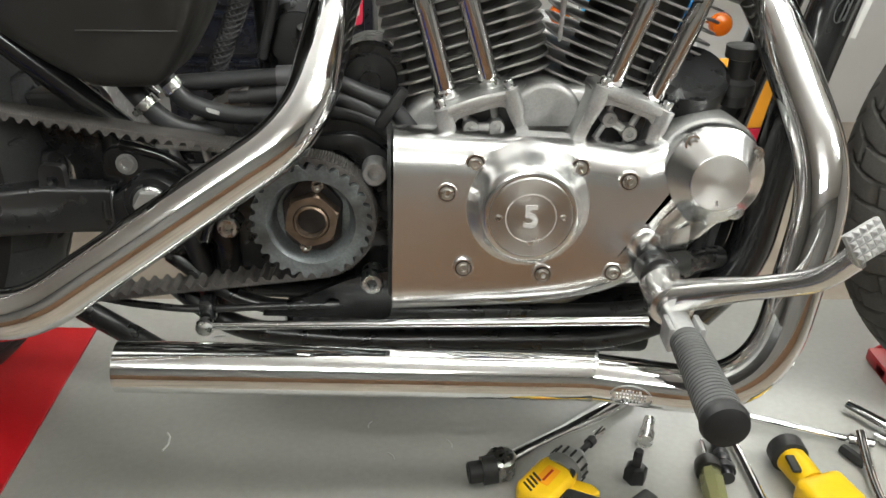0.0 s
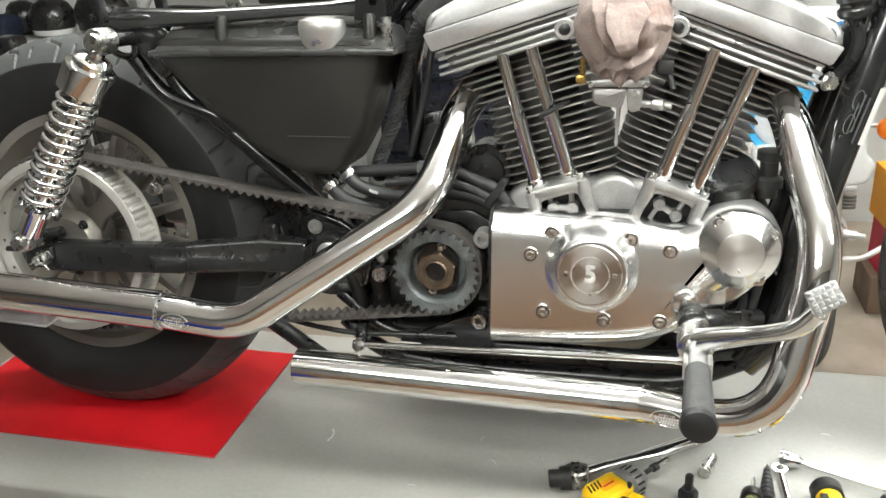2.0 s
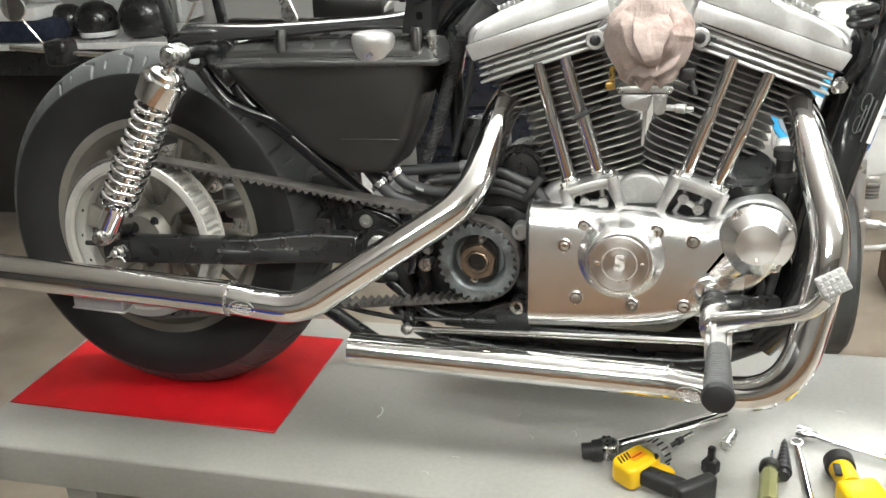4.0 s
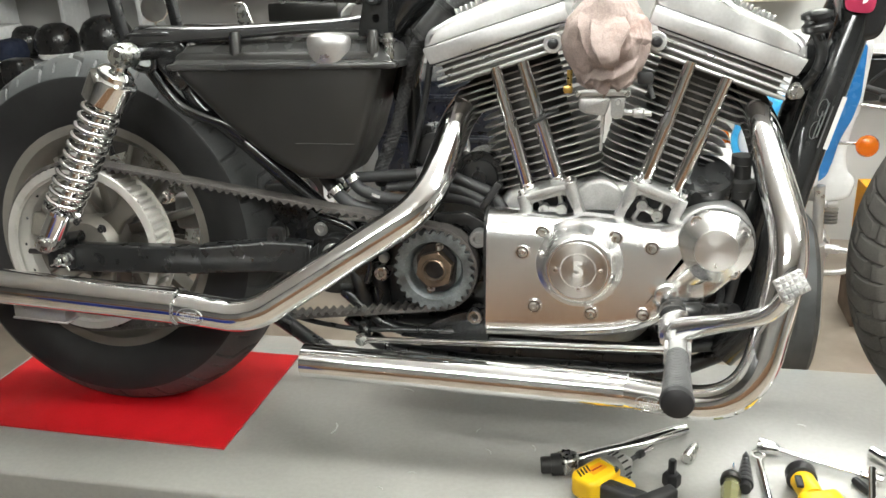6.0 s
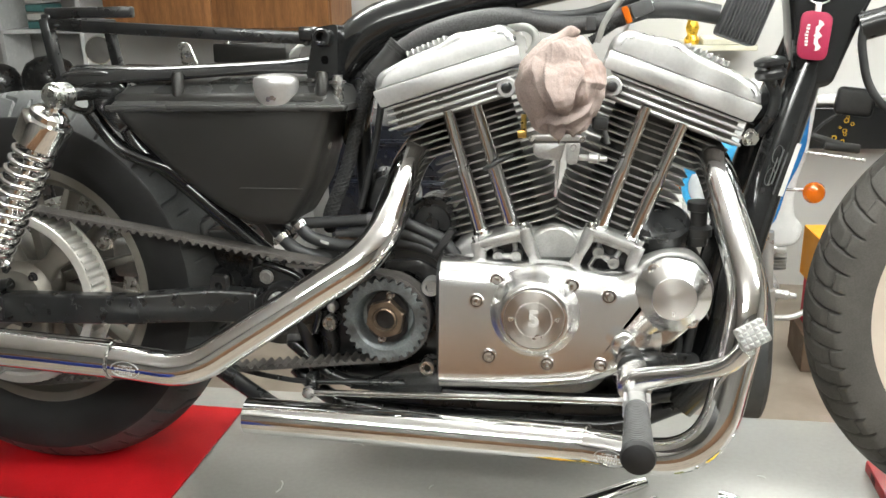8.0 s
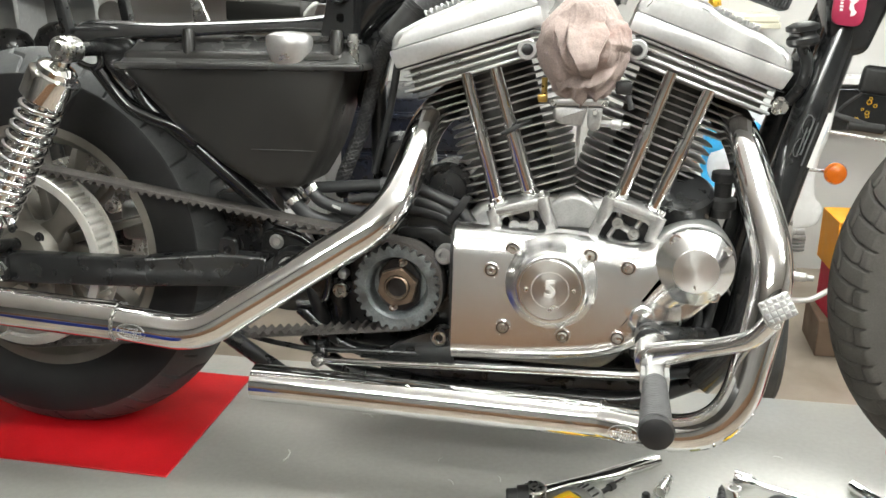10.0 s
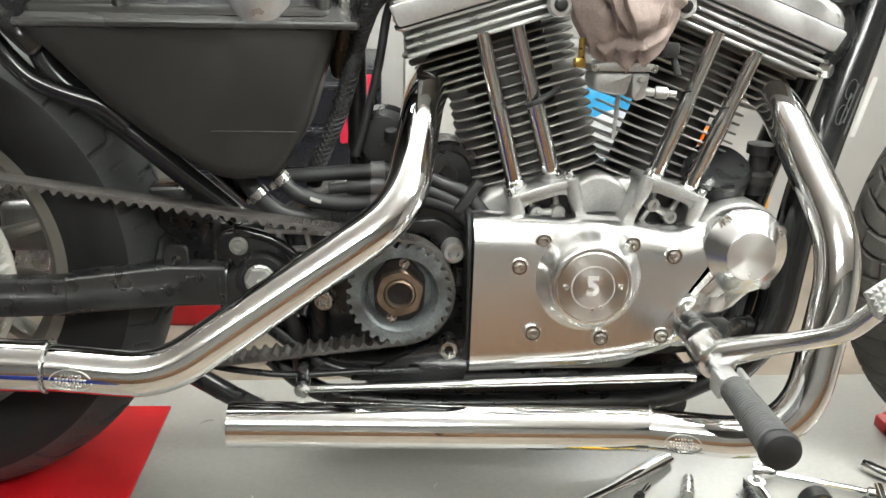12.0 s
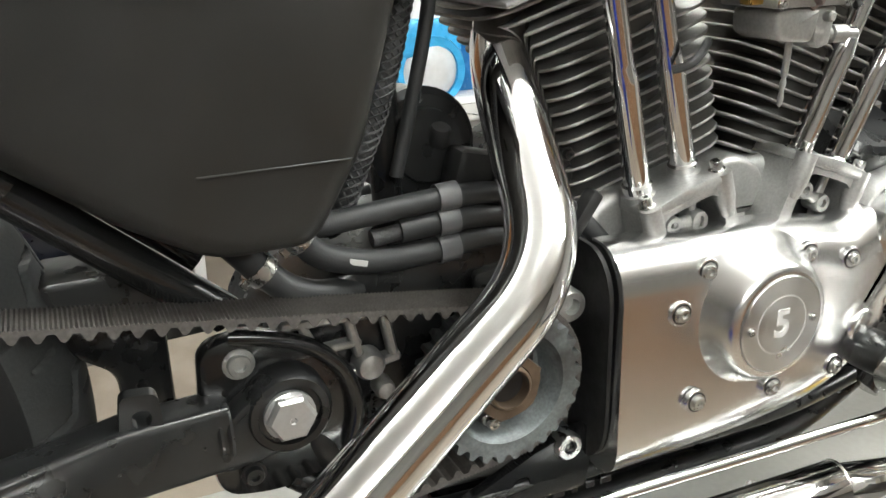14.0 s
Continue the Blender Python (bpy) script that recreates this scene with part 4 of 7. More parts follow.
up = pipe("rear_exhaust_pipe", [(-0.06, 0.03, 0.585), (-0.104, -0.035, 0.545), (-0.132, -0.165, 0.421), (-0.392, -0.232, 0.2545), (-0.53, -0.232, 0.2685)], [0, 0.04, 0.055, 0.04, 0], PIPE_R, "polished chrome upper exhaust pipe")
bm = bmesh.new()
lathe(bm, [(0.0252, 0), (0.0278, 0.001), (0.0278, 0.62), (0.0255, 0.621), (0.0255, 0.2), (0, 0.2)], frame_at((-0.508, -0.232, 0.267), (-1, 0.0, 0.055)), 44)
part("upper_silencer", bm, CHROME, bike, "long polished chrome silencer", sharp=0.8)
lo = pipe("front_exhaust_pipe", [(0.31, 0.02, 0.575), (0.333, -0.05, 0.537), (0.374, -0.181, 0.38), (0.326, -0.222, 0.157), (0.155, -0.172, 0.1535)], [0, 0.05, 0.06, 0.115, 0], PIPE_R, "polished chrome front exhaust pipe")
bm = bmesh.new()
d = Vector((-0.335, -0.173, 0.167)) - Vector((0.166, -0.172, 0.1535))
lathe(bm, [(0.0252, 0), (0.027, 0.001), (0.027, d.length), (0.025, d.length), (0.025, d.length - 0.15), (0, d.length - 0.15)], frame_at((0.166, -0.172, 0.1535), d), 44)
part("lower_silencer", bm, CHROME, bike, "long polished chrome silencer", sharp=0.8)

def joint(p, axis, r):
    """A thin seam ring."""
    m = frame_at(p, axis, (0, 1, 0))
    bm = bmesh.new()
    ring_cap(bm, [(r, -0.0016), (r + 0.0007, -0.001), (r + 0.0007, 0.001), (r, 0.0016)], m, 44)
    part("seam_ring", bm, STEEL, bike)


def badge(c, ax, r):
    """Fine raised bars of unreadable embossing inside an oval on the front of a pipe."""
    c, ax = Vector(c), Vector(ax).normalized()
    f = Vector((0, -1, 0))
    f = (f - ax * f.dot(ax)).normalized()
    up = f.cross(ax)
    up = up if up.z > 0 else -up
    bm = bmesh.new()

    def dash(u, v, w, h, tilt):
        a = v / r
        out = f * math.cos(a) + up * math.sin(a)
        side = up * math.cos(a) - f * math.sin(a)
        m3 = Matrix((ax, side, out)).transposed().to_4x4()
        box(bm, (w, h, 0.0022), Matrix.Translation(c + ax * u + out * r) @ m3 @ Matrix.Rotation(tilt, 4, "Z"))

    for k in range(26):
        q = 2 * math.pi * k / 26
        if k % 13 > 1:
            dash(0.021 * math.cos(q), 0.0125 * math.sin(q) - 0.003, 0.0045, 0.0009, math.atan2(0.0125 * math.cos(q), -0.021 * math.sin(q)))
    rg = random.Random(4)
    for row, n in ((0.003, 6), (-0.001, 9), (-0.0055, 9), (-0.0095, 6)):
        for k in range(n):
            dash((k - (n - 1) / 2) * 0.0036, row, rg.uniform(0.0008, 0.0026), rg.uniform(0.001, 0.003), rg.uniform(-0.3, 0.3))
    part("embossed_badge", bm, SATIN_ALU, bike)


joint((-0.508, -0.232, 0.267), (0.14, 0, -0.012), 0.0279)
joint((0.166, -0.172, 0.1535), Vector((0.171, -0.05, 0.0035)), 0.0271)
badge((0.203, -0.186, 0.1545), (0.171, -0.05, 0.0035), 0.0255)
badge((-0.478, -0.232, 0.2635), (0.14, 0, -0.012), 0.0255)
bm = bmesh.new()
box(bm, (0.095, 0.03, 0.03), Matrix.Translation((-0.77, -0.2, 0.238)) @ Matrix.Rotation(0.05, 4, "Y"), 0.003, 2)
box(bm, (0.1, 0.034, 0.003), Matrix.Translation((-0.77, -0.2, 0.2225)) @ Matrix.Rotation(0.05, 4, "Y"), 0.001, 1)
part("silencer_bracket", bm, SATIN_ALU, bike, "silver silencer bracket")

# ---- swingarm, rear shock ----
def box_tube(bm, sections, thick, r=0.006):
    """A box-section tube through sections of (x, outer y, top z, bottom z), with rounded corners."""
    loops = []
    for x, y, top, low in sections:
        ring = soft([(y, low), (y + thick, low), (y + thick, top), (y, top)], r, 4)
        loops.append([bm.verts.new((x, q, z)) for q, z in ring])
    n = len(loops[0])
    for a, b in zip(loops, loops[1:]):
        for i in range(n):
            bm.faces.new((a[i], a[(i + 1) % n], b[(i + 1) % n], b[i]))
    bm.faces.new(loops[0]), bm.faces.new(loops[-1])
    bmesh.ops.recalc_face_normals(bm, faces=bm.faces)


bm = bmesh.new()
box_tube(bm, ((-0.758, -0.146, 0.331, 0.284), (-0.715, -0.146, 0.333, 0.285), (-0.513, -0.135, 0.3325, 0.2875)), 0.028)
box_tube(bm, ((-0.519, -0.1365, 0.3345, 0.2895), (-0.46, -0.122, 0.338, 0.2895), (-0.41, -0.111, 0.341, 0.2895), (-0.345, -0.1, 0.337, 0.287)), 0.034)
lathe(bm, [(0.0315, -0.02), (0.0315, 0.011), (0.028, 0.016), (0.023, 0.016), (0.022, 0.012), (0, 0.012)], frame_at((-0.303, -0.085, 0.3205), (0, -1, 0)), 36)
prism(bm, soft([(-0.352, 0.284), (-0.31, 0.291), (-0.31, 0.348), (-0.335, 0.334), (-0.352, 0.318)], 0.008), -0.099, -0.07, 0.004, 2)
swing = part("swingarm", bm, BLACK_WORN, bike, "worn black box-section swingarm")
bm = bmesh.new()
holed(bm, soft([(-0.416, 0.326), (-0.386, 0.324), (-0.388, 0.362), (-0.411, 0.364)], 0.006, 5), soft([(-0.4055, 0.340), (-0.3935, 0.340), (-0.3935, 0.352), (-0.4055, 0.352)], 0.0055, 5), -0.105, -0.094)
prism(bm, soft([(-0.425, 0.322), (-0.38, 0.322), (-0.385, 0.336), (-0.418, 0.336)], 0.004), -0.104, -0.07, 0.003, 2)
part("bracket", bm, BLACK_WORN, swing, "worn black bracket tab with a hole")
for wx, wy, wz in ((-0.345, -0.085, 0.312), (-0.352, -0.086, 0.312), (-0.517, -0.121, 0.312)):
    bm = bmesh.new()
    lathe(bm, [(0.03, -0.002), (0.0315, 0), (0.03, 0.002)], Matrix.Translation((wx, wy, wz)) @ Matrix.Rotation(radians(90), 4, "Y") @ Matrix.Diagonal((0.78, 0.56, 1, 1)), 24, False)
    part("weld_bead", bm, BLACK_WORN, swing)
bm = bmesh.new()
lathe(bm, [(0.0185, 0), (0.0185, 0.004), (0.0165, 0.005)], frame_at((-0.3035, -0.098, 0.3205), (0, -1, 0)), 32)
lathe(bm, [(0.0178, 0.004), (0.0178, 0.009), (0.0155, 0.0115), (0.003, 0.012), (0.002, 0.011), (0, 0.011)], frame_at((-0.3035, -0.098, 0.3205), (0, -1, 0)), 6)
part("pivot_bolt", bm, SATIN_ALU, bike, "dull silver hexagonal pivot bolt", sharp=0.4)
bm = bmesh.new()
prism(bm, soft([(-0.362, 0.3), (-0.352, 0.252), (-0.31, 0.245), (-0.262, 0.255), (-0.248, 0.3), (-0.256, 0.34), (-0.284, 0.366), (-0.32, 0.378), (-0.357, 0.372)], 0.015), -0.078, -0.058, 0.004, 2)
plate = part("frame_plate", bm, BLACK_GLOSS, bike, "black frame plate behind the pivot")
bm = bmesh.new()
sweep(bm, rounded([(-0.335, -0.074, 0.376), (-0.318, -0.078, 0.374), (-0.2836, -0.08, 0.364), (-0.2547, -0.08, 0.3363), (-0.2465, -0.08, 0.3), (-0.256, -0.078, 0.27)], 0.025), 0.0062, 12)
part("plate_rim", bm, BLACK_GLOSS, plate, "rounded glossy black rim")
bolt(bike, (-0.331, -0.078, 0.3565), 0.0085, CAST_ALU)
bolt(bike, (-0.329, -0.078, 0.2667), 0.007, DARK_STEEL)
bm = bmesh.new()
lathe(bm, [(0.012, -0.02), (0.012, 0.02), (0, 0.02)], frame_at((-0.752, -0.145, 0.31), (0, -1, 0)), 6)
lathe(bm, [(0.0075, 0.02), (0.0075, 0.032), (0.006, 0.034), (0, 0.034)], frame_at((-0.752, -0.145, 0.31), (0, -1, 0)), 20)
sweep(bm, [(-0.768, -0.174, 0.303), (-0.752, -0.174, 0.309), (-0.738, -0.174, 0.302), (-0.734, -0.174, 0.296)], 0.0016, 8)
part("rear_axle", bm, STEEL, bike)
bm = bmesh.new()
box(bm, (0.05, 0.01, 0.036), Matrix.Translation((-0.765, -0.148, 0.309)), 0.004)
sweep(bm, [(-0.79, -0.146, 0.318), (-0.826, -0.146, 0.318)], 0.0045, 10)
part("axle_adjuster", bm, DARK_STEEL, bike)

SY = -0.185
s0, s1 = Vector((-0.755, SY, 0.3466)), Vector((-0.584, SY, 0.639))
sd = (s1 - s0)
sm = frame_at(s0, sd, (0, 1, 0))
SL = sd.length
bm = bmesh.new()
lathe(bm, [(0.009, 0.0), (0.011, 0.012), (0.0185, 0.016), (0.0185, 0.055), (0.021, 0.058), (0.03, 0.06), (0.03, 0.066), (0.011, 0.07), (0.009, SL - 0.08)], sm, 32)
shock = part("shock_absorber", bm, CHROME, bike, "chrome rear shock absorber with an open coil spring")
bm = bmesh.new()
turns, N = 12.0, 12 * 22
h0, h1 = 0.068, SL - 0.072
sweep(bm, [sm @ Vector((0.0275 * math.cos(2 * math.pi * turns * i / N), 0.0275 * math.sin(2 * math.pi * turns * i / N), h0 + (h1 - h0) * i / N)) for i in range(int(N) + 1)], 0.0043, 10)
part("spring", bm, CHROME, shock, "chrome coil spring", sharp=1.5)
bm = bmesh.new()
lathe(bm, [(0.033, SL - 0.08), (0.0355, SL - 0.078), (0.036, SL - 0.044), (0.035, SL - 0.04), (0.0275, SL - 0.038), (0.0275, SL - 0.03), (0.022, SL - 0.025), (0.013, SL - 0.022), (0.012, SL - 0.01), (0, SL - 0.01)], sm, 40)
part("spring_cup", bm, CHROME, shock)
for p, r in ((s0, 0.016), (s1, 0.0185)):
    bm = bmesh.new()
    lathe(bm, [(r, -0.016), (r, 0.012), (r * 0.9, 0.015), (r * 0.7, 0.015), (r * 0.7, 0.02), (r * 0.6, 0.024), (0, 0.024)], frame_at(p, (0, -1, 0)), 28)
    part("shock_eye", bm, STEEL, shock)
bm = bmesh.new()
sweep(bm, [(s1.x, -0.10, s1.z), (s1.x, SY + 0.01, s1.z)], 0.010, 16)
part("upper_stud", bm, BLACK_GLOSS, bike)
bm = bmesh.new()
sweep(bm, [(s0.x, -0.10, s0.z - 0.01), (s0.x, SY + 0.01, s0.z)], 0.010, 16)
part("lower_stud", bm, BLACK_WORN, bike)

# ---- frame ----
RAIL = [(-0.625, 0.682), (-0.49, 0.678), (-0.38, 0.682), (-0.279, 0.687), (-0.232, 0.694), (-0.232, 0.664), (-0.279, 0.667), (-0.345, 0.665), (-0.454, 0.657), (-0.576, 0.651), (-0.6, 0.64), (-0.63, 0.655)]
for y0, y1 in ((-0.107, -0.08), (0.08, 0.107)):
    bm = bmesh.new()
    prism(bm, soft(RAIL, 0.02, 4), y0, y1, 0.0085, 5)
    for v in bm.verts:
        v.co.y += max(0.0, v.co.z - 0.655) * (0.75 if y0 < 0 else -0.75)
    part("frame_rail", bm, BLACK_GLOSS, bike, "glossy black frame rail", sharp=0.9)
bm = bmesh.new()
ov = [(-0.612 + 0.026 * math.cos(q) - 0.006 * math.sin(q), -0.1, 0.634 + 0.021 * math.sin(q) - 0.006 * math.cos(q)) for q in (k * math.pi / 16 for k in range(33))]
sweep(bm, ov, 0.0055, 12, False)
part("casting_loop", bm, BLACK_GLOSS, bike, "glossy black casting loop")
for wx, wz in ((-0.650, 0.668), (-0.634, 0.738), (-0.245, 0.712), (-0.236, 0.725), (-0.222, 0.672)):
    bm = bmesh.new()
    bmesh.ops.create_icosphere(bm, subdivisions=2, radius=0.011)
    for v in bm.verts:
        v.co = Vector((v.co.x, v.co.y * 0.9, v.co.z * 0.7)) * (1 + 0.25 * noise.noise(v.co * 220)) + Vector((wx, -0.088, wz))
    part("weld_bead", bm, BLACK_GLOSS, bike, "rough glossy black weld")
# black web between the gusset, the backbone and the seat post
bm = bmesh.new()
prism(bm, soft([(-0.232, 0.725), (-0.158, 0.742), (-0.145, 0.70), (-0.165, 0.655), (-0.187, 0.55), (-0.22, 0.55), (-0.232, 0.66)], 0.012), -0.012, 0.012, 0.005, 2)
part("frame_web", bm, BLACK_GLOSS, bike, "black frame web")
bm = bmesh.new()
prism(bm, soft([(-0.635, 0.67), (-0.56, 0.672), (-0.53, 0.655), (-0.52, 0.60), (-0.545, 0.575), (-0.57, 0.60), (-0.6, 0.635), (-0.635, 0.65)], 0.012), -0.1, -0.075, 0.006, 3)
part("shock_mount_casting", bm, BLACK_GLOSS, bike, "glossy black shock mount casting")
bm = bmesh.new()
sweep(bm, rounded([(-0.6, -0.09, 0.615), (-0.5741, -0.085, 0.5764), (-0.5526, -0.085, 0.5536), (-0.5145, -0.085, 0.5371), (-0.476, -0.083, 0.5261), (-0.45, -0.078, 0.502)], 0.03), 0.0115, 16)
part("frame_loop", bm, BLACK_GLOSS, bike, "bent glossy black frame loop")
for sy in (-0.075, 0.075):
    bm = bmesh.new()
    sweep(bm, rounded([(-0.555, sy, 0.62), (-0.535, sy, 0.56), (-0.468, sy * 0.95, 0.509), (-0.41, sy * 0.9, 0.457), (-0.333, sy * 0.8, 0.388)], 0.06), 0.0142, 18)
    part("diagonal_tube", bm, BLACK_GLOSS, bike, "glossy black frame tube")
for sy in (-0.088, 0.088):
    bm = bmesh.new()
    box(bm, (0.46, 0.016, 0.018), Matrix.Translation((-0.43, sy, 0.727)) @ Matrix.Rotation(radians(3.5), 4, "Y"), 0.003, 2)
    box(bm, (0.016, 0.018, 0.1), Matrix.Translation((-0.648, sy, 0.7)) @ Matrix.Rotation(radians(-9), 4, "Y"), 0.003, 2)
    part("seat_rail", bm, BLACK_WORN, bike, "black square seat rail")
bm = bmesh.new()
box(bm, (0.016, 0.19, 0.016), Matrix.Translation((-0.652, 0, 0.748)), 0.003, 2)
box(bm, (0.14, 0.016, 0.016), Matrix.Translation((-0.585, -0.085, 0.757)), 0.003, 2)
part("seat_crossbar", bm, BLACK_WORN, bike)
bm = bmesh.new()
holed(bm, soft([(-0.247, 0.66), (-0.2, 0.66), (-0.198, 0.735), (-0.232, 0.73)], 0.006, 5), soft([(-0.2235, 0.679), (-0.2125, 0.679), (-0.2125, 0.691), (-0.2235, 0.691)], 0.0055, 5), -0.1, -0.06)
lathe(bm, [(0.0125, -0.01), (0.0125, 0.018), (0.011, 0.02), (0.008, 0.02), (0.008, 0.004), (0, 0.004)], frame_at((-0.218, -0.095, 0.716), (0, -1, 0)), 20)
box(bm, (0.02, 0.022, 0.02), Matrix.Translation((-0.246, -0.09, 0.722)), 0.003, 2)
part("frame_gusset", bm, BLACK_GLOSS, bike)
bm = bmesh.new()
sweep(bm, rounded([(-0.24, 0, 0.665), (-0.175, 0, 0.732), (0.03, 0, 0.785), (0.3, 0, 0.84), (0.47, 0, 0.86)], 0.06), 0.036, 24)
part("backbone", bm, BLACK_GLOSS, bike, "thick black frame backbone")
bm = bmesh.new()
sweep(bm, [(-0.195, 0.0, 0.72), (-0.185, 0.0, 0.4)], 0.013, 16)
part("seat_post", bm, BLACK_WORN, bike)
bm = bmesh.new()
sweep(bm, [(0.485, 0, 0.92), (0.47, 0, 0.84), (0.462, 0, 0.69)], [0.033, 0.036, 0.034], 28)
part("steering_head", bm, BLACK_GLOSS, bike, "black steering head")
for sy in (-0.035, 0.035):
    bm = bmesh.new()
    far_x = 0.008 if sy < 0 else 0.026
    sweep(bm, rounded([(0.475 - far_x * 0.5, sy * 0.6, 0.74), (0.446 - far_x, sy, 0.62), (0.385 - far_x, sy * 1.5, 0.40), (0.36 - far_x, sy * 2, 0.24), (0.3, sy * 2, 0.18)], 0.08), 0.025 if sy < 0 else 0.022, 22)
    down = part("down_tube", bm, BLACK_GLOSS, bike, "black frame down tube")
# plate with unreadable print on the down tube
PLM = frame_at((0.421, -0.0735, 0.535), (-0.15, -1, 0.05), (0.27, 0, 1))
for i, (px, w, lx, mt) in enumerate(((-0.010, 0.006, 0.075, LABEL), (0.0, 0.0022, 0.06, FAINT), (0.006, 0.0018, 0.05, FAINT), (0.0105, 0.0016, 0.04, FAINT))):
    bm = bmesh.new()
    box(bm, (w, lx, 0.0006), PLM @ Matrix.Translation((-px, -0.008 * (i % 2), 0.0005 * i)))
    part("print_bar", bm, mt, down)

for k in (-1, 1):                                 # two outlined ovals beside the bars
    bm = bmesh.new()
    sweep(bm, [PLM @ Vector((-0.012 + 0.0055 * math.cos(q), 0.016 * k + 0.0125 * math.sin(q), 0.0008)) for q in (j * math.pi / 14 for j in range(29))], 0.0005, 6, False)
    part("print_oval", bm, FAINT, down)

# ---- oil tank ----
tank_out = [(-0.545, 0.64), (-0.545, 0.608), (-0.462, 0.525), (-0.392, 0.472), (-0.342, 0.444), (-0.278, 0.445), (-0.262, 0.47), (-0.242, 0.504), (-0.2245, 0.562), (-0.211, 0.608), (-0.206, 0.64)]
bm = bmesh.new()
prism(bm, soft(tank_out, 0.018, 4), -0.118, 0.02, 0.016, 4)
tank = part("oil_tank", bm, BLACK_PLASTIC, bike, "matt black plastic oil tank")
bm = bmesh.new()
prism(bm, soft([(-0.553, 0.612), (-0.183, 0.614), (-0.183, 0.624), (-0.553, 0.622)], 0.004, 2), -0.1235, 0.02, 0.003, 2)
part("tank_flange", bm, LID, tank)
bm = bmesh.new()
lid = [soft([(-0.547, -0.122), (-0.19, -0.122), (-0.187, 0.02), (-0.547, 0.02)], 0.012, 4), soft([(-0.543, -0.118), (-0.194, -0.118), (-0.19, 0.02), (-0.543, 0.02)], 0.012, 4), soft([(-0.532, -0.1), (-0.206, -0.1), (-0.2, 0.02), (-0.532, 0.02)], 0.014, 4), soft([(-0.48, -0.06), (-0.25, -0.065), (-0.24, 0.02), (-0.48, 0.02)], 0.02, 4)]
loops = [[bm.verts.new((x, y, z)) for x, y in o] for o, z in zip(lid, (0.622, 0.627, 0.648, 0.661))]
for p, q in zip(loops, loops[1:]):
    for k in range(len(p)):
        bm.faces.new((p[k], p[(k + 1) % len(p)], q[(k + 1) % len(p)], q[k]))
bm.faces.new(loops[0]), bm.faces.new(loops[-1])
part("tank_lid", bm, LID, tank, "smooth black tank lid")
bm = bmesh.new()
box(bm, (0.096, 0.0014, 0.001), Matrix.Translation((-0.301, -0.1186, 0.5015)), 0.0003, 1)
part("mould_line", bm, MOULD, tank)
for sx in (-0.442, -0.222):
    bm = bmesh.new()
    lathe(bm, [(0.0095, -0.02), (0.0085, 0.02), (0.006, 0.024), (0, 0.024)], Matrix.Translation((sx, -0.105, 0.645)), 20)
    part("tank_peg", bm, BLACK_PLASTIC, tank)
bm = bmesh.new()
lathe(bm, [(0.027, 0.622), (0.031, 0.634), (0.034, 0.648), (0.034, 0.656), (0.0315, 0.661), (0.02, 0.6655), (0, 0.667)], Matrix.Translation((-0.291, -0.105, 0)) @ Matrix.Diagonal((1, 0.7, 1, 1)), 36)
part("filler_cap", bm, SATIN_ALU, tank, "chrome oil filler cap")
bm = bmesh.new()
lathe(bm, [(0.008, -0.01), (0.008, 0.02), (0.013, 0.02), (0.013, 0.024), (0.0075, 0.024), (0.0075, 0.032), (0, 0.032)], Matrix.Translation((-0.2, -0.1, 0.632)), 12)
part("tank_bolt", bm, STEEL, tank)

# ---- hoses, loom ----
def hose(name, pts, r, mat=HOSE, label="", bend=0.04):
    bm = bmesh.new()
    sweep(bm, rounded(pts, bend, 8), r, 14)
    return part(name, bm, mat, bike, label, sharp=1.0)


hose("oil_hose", [(-0.29, -0.062, 0.452), (-0.2791, -0.066, 0.437), (-0.2652, -0.066, 0.4205), (-0.2376, -0.062, 0.4095), (-0.2064, -0.06, 0.405), (-0.1634, -0.06, 0.408), (-0.125, -0.06, 0.413), (-0.0783, -0.062, 0.4084), (-0.0407, -0.07, 0.3819), (-0.0289, -0.075, 0.35)], 0.0098, HOSE, "black rubber oil hose")
hose("oil_hose", [(-0.336, -0.06, 0.452), (-0.306, -0.066, 0.4165), (-0.2898, -0.066, 0.4003), (-0.2701, -0.064, 0.3906), (-0.2445, -0.055, 0.3857), (-0.21, -0.04, 0.388)], 0.0108, HOSE, "black rubber oil hose")
hose("oil_hose", [(-0.285, -0.052, 0.436), (-0.2738, -0.056, 0.4384), (-0.225, -0.058, 0.4425), (-0.1617, -0.06, 0.4478), (-0.1186, -0.06, 0.4463), (-0.078, -0.062, 0.4291), (-0.0549, -0.066, 0.4232), (-0.0238, -0.075, 0.386), (-0.012, -0.08, 0.36)], 0.0088, HOSE, "black rubber oil hose")
hose("oil_hose", [(-0.1999, -0.058, 0.4263), (-0.1624, -0.06, 0.4295), (-0.1245, -0.06, 0.4293), (-0.085, -0.062, 0.418), (-0.05, -0.066, 0.4), (-0.03, -0.07, 0.37)], 0.0095, HOSE, "black rubber oil hose")
for px, pz, r in ((-0.162, 0.448, 0.0098), (-0.1625, 0.4295, 0.0105), (-0.1625, 0.408, 0.0108)):
    bm = bmesh.new()
    lathe(bm, [(r, -0.0085), (r + 0.001, -0.0085), (r + 0.001, 0.0085), (r, 0.0085)], frame_at((px, -0.06, pz), (1, 0, 0.06)), 24, False)
    part("hose_band", bm, BAND, bike, "grey plastic hose band")
bm = bmesh.new()
box(bm, (0.014, 0.0008, 0.0042), Matrix.Translation((-0.2376, -0.0722, 0.4125)) @ Matrix.Rotation(0.3, 4, "Y"))
